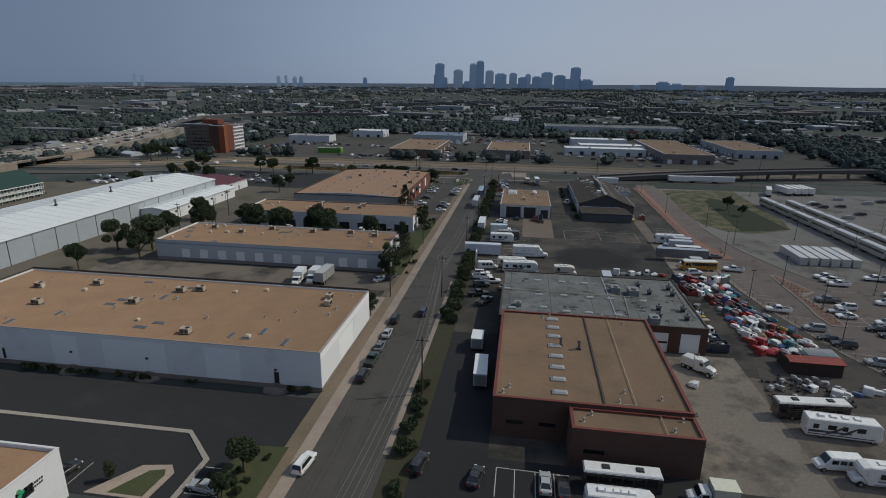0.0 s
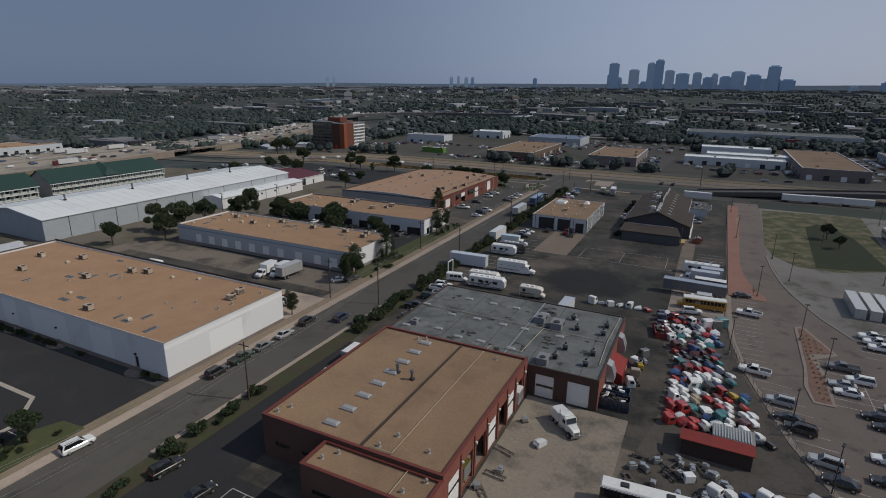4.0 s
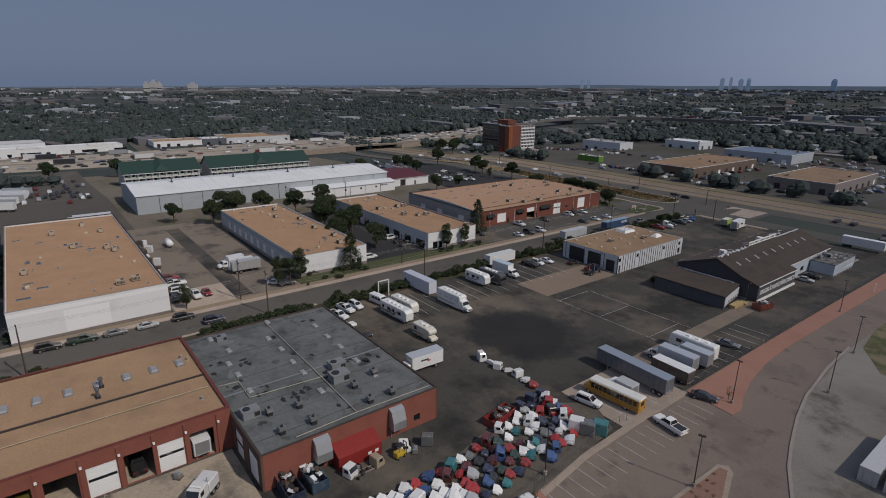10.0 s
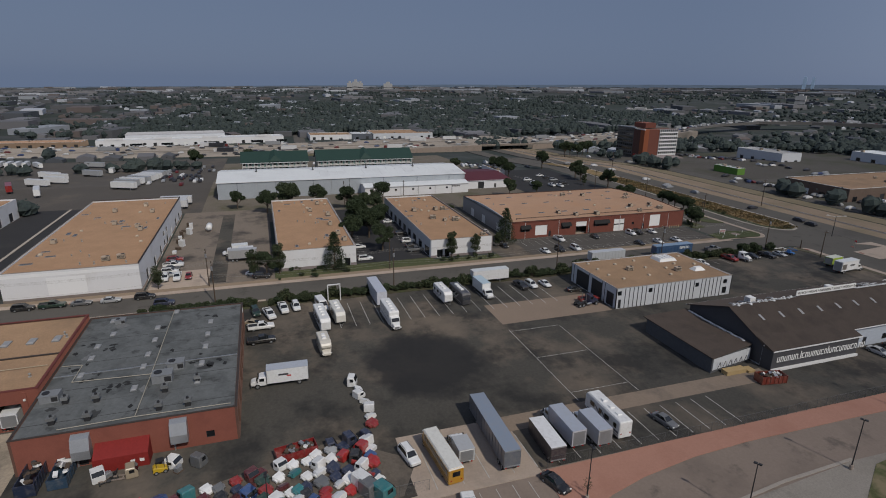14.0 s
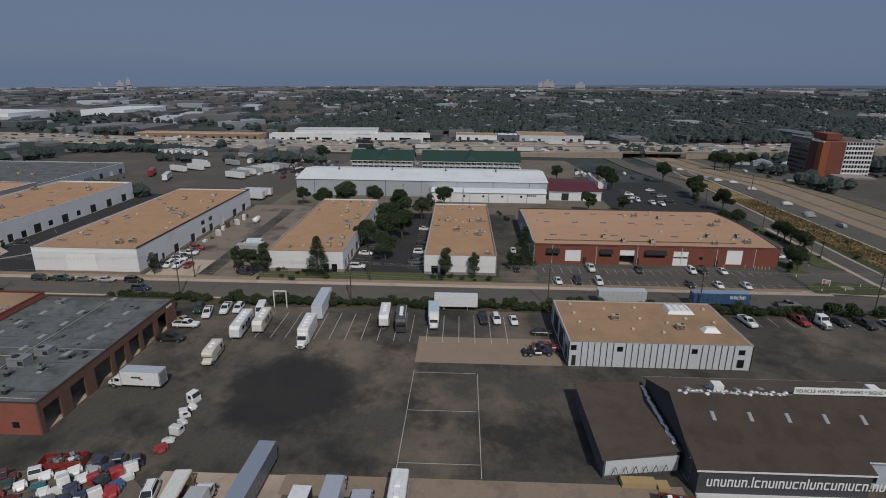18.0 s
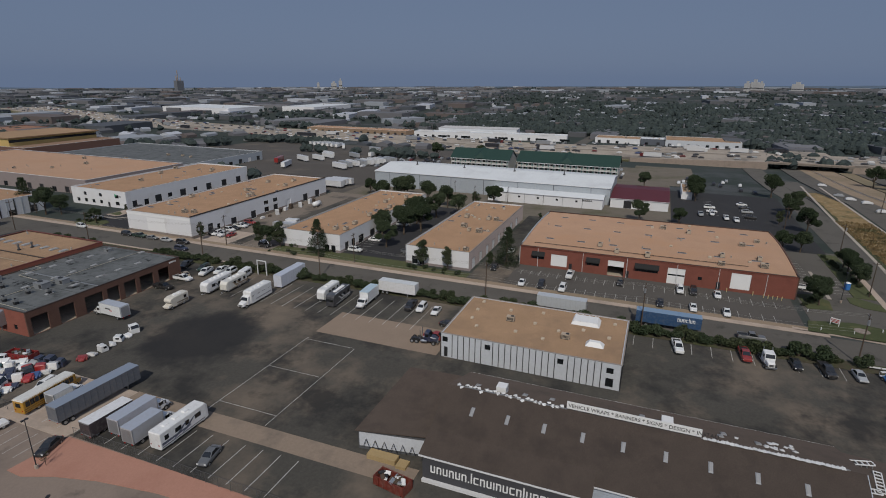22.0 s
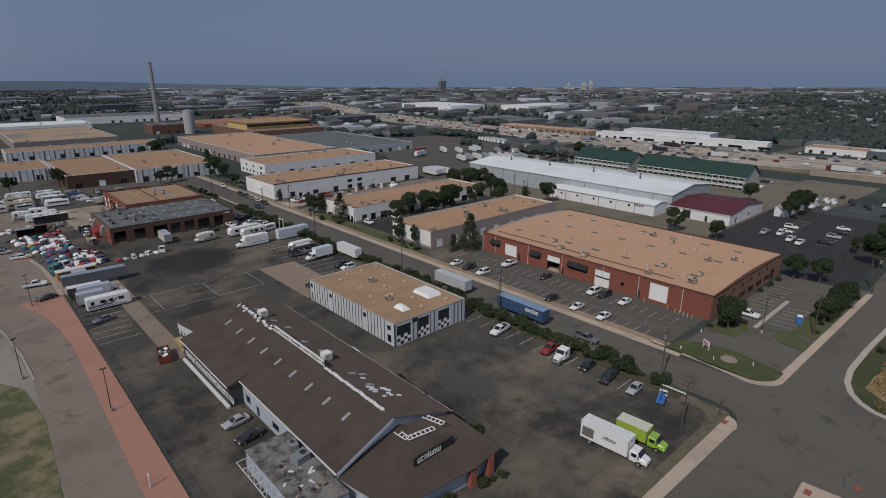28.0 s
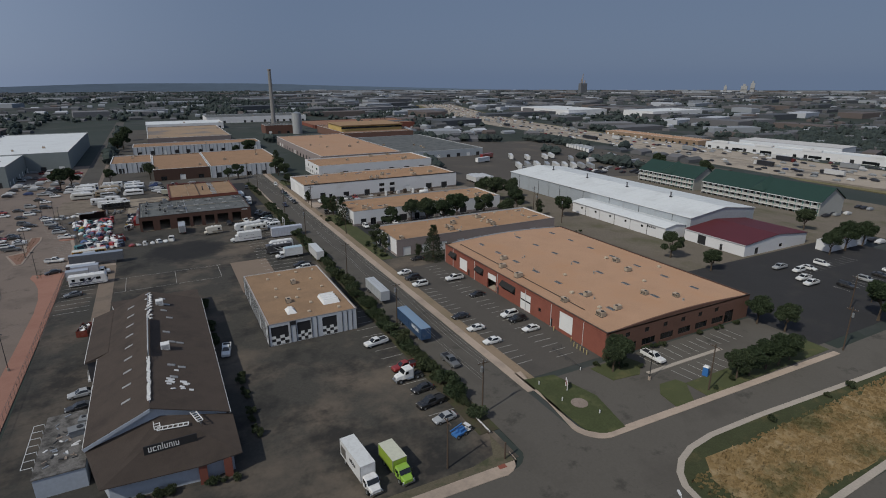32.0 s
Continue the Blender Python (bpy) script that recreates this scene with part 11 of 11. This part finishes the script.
r = random.Random(401)
walls, crowns = Geo(), Geo()
count = 0
while count < 5600:
    ang = radians(r.uniform(-48, 208))
    dist = 300 + 4300 * r.random() ** 1.25
    x, y = dist * math.cos(radians(90) + ang) , dist * math.sin(radians(90) + ang)
    x, y = x + 40, y + 150
    if built_up(x, y):
        continue
    count += 1
    big = r.random() < (0.05 if dist < 1200 else 0.12 if dist < 2600 else 0.3)
    w_, d_ = (r.uniform(30, 110), r.uniform(18, 45)) if big else (r.uniform(8, 18), r.uniform(8, 14))
    h_ = r.uniform(5, 9) if big else r.uniform(3.2, 5.5)
    m = pose(x, y, far_z(x, y) - 0.3, 0, 0, r.choice((0, 0, 90, 8, -20)))
    if big:
        walls.box(-w_ / 2, -d_ / 2, 0, w_ / 2, d_ / 2, h_, 0, m)
    else:
        a = [m @ Vector(p) for p in ((-w_ / 2, -d_ / 2, 0), (w_ / 2, -d_ / 2, 0), (w_ / 2, d_ / 2, 0), (-w_ / 2, d_ / 2, 0))]
        u = Vector((0, 0, h_ * 0.6))
        t0, t1 = m @ Vector((-w_ / 2, 0, h_)), m @ Vector((w_ / 2, 0, h_))
        n = len(walls.v)
        walls.v += [tuple(p) for p in a] + [tuple(p + u) for p in a] + [tuple(t0), tuple(t1)]
        for q in ((0, 1, 5, 4), (1, 2, 6, 9, 5), (2, 3, 7, 6), (3, 0, 4, 8, 7), (4, 5, 9, 8), (6, 7, 8, 9)):
            walls.f.append(tuple(n + i for i in q))
            walls.m.append(0)
for _ in range(420):
    ang, dist = radians(r.uniform(35, 165)), r.uniform(2600, 4300)
    x, y = 40 - dist * math.sin(ang), 150 + dist * math.cos(ang)
    m = pose(x, y, far_z(x, y) - 0.3, 0, 0, math.degrees(ang) + r.uniform(-10, 10))
    walls.box(-r.uniform(20, 80), -14, 0, r.uniform(20, 80), 14, r.uniform(6, 12), 0, m)
for _ in range(300):
    ang, dist = radians(r.uniform(104, 172)), r.uniform(850, 2700)
    x, y = 40 - dist * math.sin(ang), 150 + dist * math.cos(ang)
    if built_up(x, y):
        continue
    m = pose(x, y, far_z(x, y) - 0.3, 0, 0, r.choice((0, 90, 12)))
    walls.box(-r.uniform(12, 55), -r.uniform(8, 22), 0, r.uniform(12, 55), r.uniform(8, 22), r.uniform(5, 10), 0, m)
for _ in range(330):
    x, y = P(-430 - 700 * r.random()), P(r.uniform(-60, 640))
    if near_freeway(x, y):
        continue
    m = pose(x, y, far_z(x, y) - 0.3, 0, 0, r.choice((0, 90, 16)))
    walls.box(-r.uniform(5, 16), -r.uniform(4, 9), 0, r.uniform(5, 16), r.uniform(4, 9), r.uniform(4, 7.5), 0, m)
me = bpy.data.meshes.new("suburb_buildings")
me.from_pydata(walls.v, [], walls.f)
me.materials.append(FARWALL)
tagged(part("suburb_buildings", me, None), "countless low houses and sheds spread to the horizon", "buildings", kind="stuff")


def clump(g, x, y, s, n, size, rnd):
    """A far tree: uneven lobes with ragged leaf flakes on them."""
    base = far_z(x, y)
    for _ in range(3 if n > 30 else 2 if n > 20 else 1):
        cx, cy, rad = x + rnd.gauss(0, 0.32) * s, y + rnd.gauss(0, 0.32) * s, s * rnd.uniform(0.5, 0.85)
        top = base + s * rnd.uniform(1.1, 1.7)
        k0 = len(g.v)
        for z, f in ((0.12, 0.55), (0.5, 1.0), (0.82, 0.72)):
            for i in range(6):
                a = math.pi * (i + 0.5 * (z > 0.3)) / 3
                q = rad * f * rnd.uniform(0.7, 1.25)
                g.v.append((cx + q * math.cos(a), cy + q * math.sin(a), base + (top - base) * z * rnd.uniform(0.85, 1.12)))
        g.v.append((cx + rnd.gauss(0, 0.1) * rad, cy + rnd.gauss(0, 0.1) * rad, top))
        for k in (0, 6):
            for i in range(6):
                j = (i + 1) % 6
                g.f.append((k0 + k + i, k0 + k + j, k0 + k + 6 + j, k0 + k + 6 + i))
                g.m.append(0)
        for i in range(6):
            g.f.append((k0 + 12 + i, k0 + 12 + (i + 1) % 6, k0 + 18))
            g.m.append(0)
    for _ in range(n // 4):
        q = Vector((x + rnd.gauss(0, 0.5) * s, y + rnd.gauss(0, 0.5) * s, base + s * rnd.uniform(0.5, 1.6)))
        u = Vector((rnd.uniform(-1, 1), rnd.uniform(-1, 1), rnd.uniform(0.2, 1))).normalized()
        w_ = u.orthogonal().normalized() * size * rnd.uniform(0.4, 0.8)
        v_ = u.cross(w_)
        g.face([q - w_, q - v_ * 0.8, q + w_, q + v_ * 0.8])


count = 0
while count < 10500:
    ang = radians(r.uniform(-48, 208))
    dist = 260 + 4200 * r.random() ** 1.5
    x, y = 40 - dist * math.sin(ang), 150 + dist * math.cos(ang)
    woods = noise.noise(Vector((x * 0.0022, y * 0.0022, 0.0)))
    if built_up(x, y) and r.random() < 0.985 or near_freeway(x, y):
        continue
    if -2.95 < math.atan2(x - 40, y - 150) < -1.8 and r.random() < 0.55:
        continue
    patch = noise.noise(Vector((x * 0.011, y * 0.011, 3.0)))
    if woods + 0.8 * patch < r.uniform(-0.25, 0.15):
        continue
    if built_up(x, y):
        continue
    count += 1
    near = dist < 900
    n = 3 if woods > 0.1 else 1
    for _ in range(n):
        clump(crowns, x + r.uniform(-14, 14) * (n > 1), y + r.uniform(-14, 14) * (n > 1), r.uniform(3.8, 6.2), 26 if near else 9, 1.05 if near else 2.2, r)
# the wooded quarter west of the freeway
for k in range(4600):
    x, y = P(-430 - 720 * r.random() ** 1.3), P(r.uniform(190, 760) if k % 6 else r.uniform(0, 190))
    if built_up(x, y) or noise.noise(Vector((x * 0.010, y * 0.010, 7.0))) < r.uniform(-0.42, 0.12):
        continue
    clump(crowns, x, y, r.uniform(4.0, 7.5), 24, 1.2, r)
# belts of trees beyond the freeway and along the railway
for x0, y0, x1, y1, n, w_ in ((-520, -20, -530, 420, 220, 80), (-450, 310, -470, 420, 90, 50), (-288, -30, -280, -100, 26, 12), (-445, -230, -435, -140, 24, 14), (-640, -100, -700, 500, 240, 110), (-232, 345, -150, 346, 6, 5), (-205, 332, -60, 340, 9, 8), (30, 470, 180, 500, 40, 14), (-110, 330, 60, 345, 12, 5), (-40, 505, 100, 520, 40, 10), (-300, 500, -120, 520, 50, 16), (-60, 640, 300, 700, 160, 40), (-235, -20, -235, 90, 20, 6), (-175, -100, -250, -90, 26, 10), (-120, 20, -112, 60, 8, 4), (52, -300, 50, -60, 20, 3), (-60, -160, -58, -120, 6, 3)):
    for _ in range(n):
        t_ = r.random()
        clump(crowns, P(x0 + (x1 - x0) * t_ + r.uniform(-w_, w_) / 2), P(y0 + (y1 - y0) * t_ + r.uniform(-w_, w_) / 2), r.uniform(3.4, 6.0), 42, 0.85, r)
me = bpy.data.meshes.new("suburb_trees")
me.from_pydata(crowns.v, [], crowns.f)
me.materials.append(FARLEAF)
tagged(part("suburb_trees", me, None), "dark tree canopy scattered across the suburb", "trees", kind="stuff")

cars = Geo()


def far_car(x, y, z, rz, big=False):
    m = pose(x, y, z, 0, 0, rz)
    if big:
        n = len(cars.v)
        cars.box(-7, -1.3, 0.8, 7, 1.3, 4.0, 0, m)
        cars.box(7.5, -1.2, 0.5, 10, 1.2, 3.0, 0, m)
        return
    n = len(cars.v)
    pts = [(-2.3, -0.9, 0.3), (2.3, -0.9, 0.3), (2.3, 0.9, 0.3), (-2.3, 0.9, 0.3), (-2.3, -0.9, 0.95), (2.3, -0.9, 0.85), (2.3, 0.9, 0.85), (-2.3, 0.9, 0.95), (-1.5, -0.7, 1.55), (0.7, -0.7, 1.55), (0.7, 0.7, 1.55), (-1.5, 0.7, 1.55)]
    cars.v += [tuple(m @ Vector(p)) for p in pts]
    for q in ((0, 1, 5, 4), (1, 2, 6, 5), (2, 3, 7, 6), (3, 0, 4, 7), (4, 5, 9, 8), (5, 6, 10, 9), (6, 7, 11, 10), (7, 4, 8, 11), (8, 9, 10, 11)):
        cars.f.append(tuple(n + i for i in q))
        cars.m.append(0)


for c, zs in ((CEN, FREE), (CEN2, FREE2), ([(-334, 286), (-338, 330)], [-3.4, -4.4])):
    for (a, b_, z0, z1) in zip(c, c[1:], zs, zs[1:]):
        length = (Vector(b_) - Vector(a)).length
        for _ in range(int(length * 0.45)):
            t_ = r.random()
            off = r.choice((-30, -26, -22, -14, -10.5, -7, 7, 10.5, 14, 22, 26, 30))
            rz = math.degrees(math.atan2(b_[1] - a[1], b_[0] - a[0]))
            far_car(P(a[0] + (b_[0] - a[0]) * t_ + off * (1 if c is not CEN2 else 0.65 if b_[1] < 560 else 0.15)), P(a[1] + (b_[1] - a[1]) * t_), z0 + (z1 - z0) * t_ + 0.06, rz + (180 if off > 0 else 0), r.random() < 0.06)
for _ in range(120):
    a, b_ = r.choice(list(zip(FARWAY[2:], FARWAY[3:])))
    t_ = r.random()
    far_car(P(a[0] + (b_[0] - a[0]) * t_), P(a[1] + (b_[1] - a[1]) * t_ + r.uniform(-8, 8)), 4.05, math.degrees(math.atan2(b_[1] - a[1], b_[0] - a[0])), r.random() < 0.1)
for x0, y0, x1, y1, n in ((-120, 345, 20, 347, 26), (-54, 350, -50, 415, 24), (-50, 352, -28, 356, 14), (6, 350, 14, 410, 20), (-230, 398, -100, 410, 46), (120, 360, 140, 470, 50), (30, 360, 84, 382, 30), (-401, -110, -393, 150, 70), (-428, 165, -412, 285, 30), (-262, 296, 40, 301, 14), (-230, 334, 120, 339, 14), (-220, 262, -176, 232, 22), (-160, 64, -250, 96, 60), (-106, -55, -60, 12, 20), (-60, 430, 20, 500, 60), (100, 60, 160, 130, 90), (110, 150, 170, 250, 40), (28, 20, 50, 38, 20), (-250, 130, -206, 208, 50), (62, -45, 88, 34, 46), (4, 22, 30, 48, 12)):
    for _ in range(n):
        x, y = r.uniform(min(x0, x1), max(x0, x1)), r.uniform(min(y0, y1), max(y0, y1))
        rz = r.choice((0, 180))
        if min(abs(x1 - x0), abs(y1 - y0)) > 12:
            x, y = min(x0, x1) + 7.5 * round((x - min(x0, x1)) / 7.5) + r.uniform(-0.3, 0.3), 2.3 * round(y / 2.3)
        else:
            rz = r.choice((0, 90, 180, 270))
        far_car(P(x), P(y), 0.12 + fall(P(x)), rz + r.uniform(-4, 4))
me = bpy.data.meshes.new("distant_cars")
me.from_pydata(cars.v, [], cars.f)
me.materials.append(TRAFFIC)
tagged(part("distant_cars", me, None), "many distant cars and trucks on the freeway and lots", "cars", kind="stuff")

# things beyond the halls stand on the lower land
for ob in bpy.data.objects:
    if ob.parent is None and -1100 < ob.location.x < PLAN * FALL[-1][0] and ob.name not in ("freeway_bridge", "viaduct"):
        ob.location.z += fall(ob.location.x)
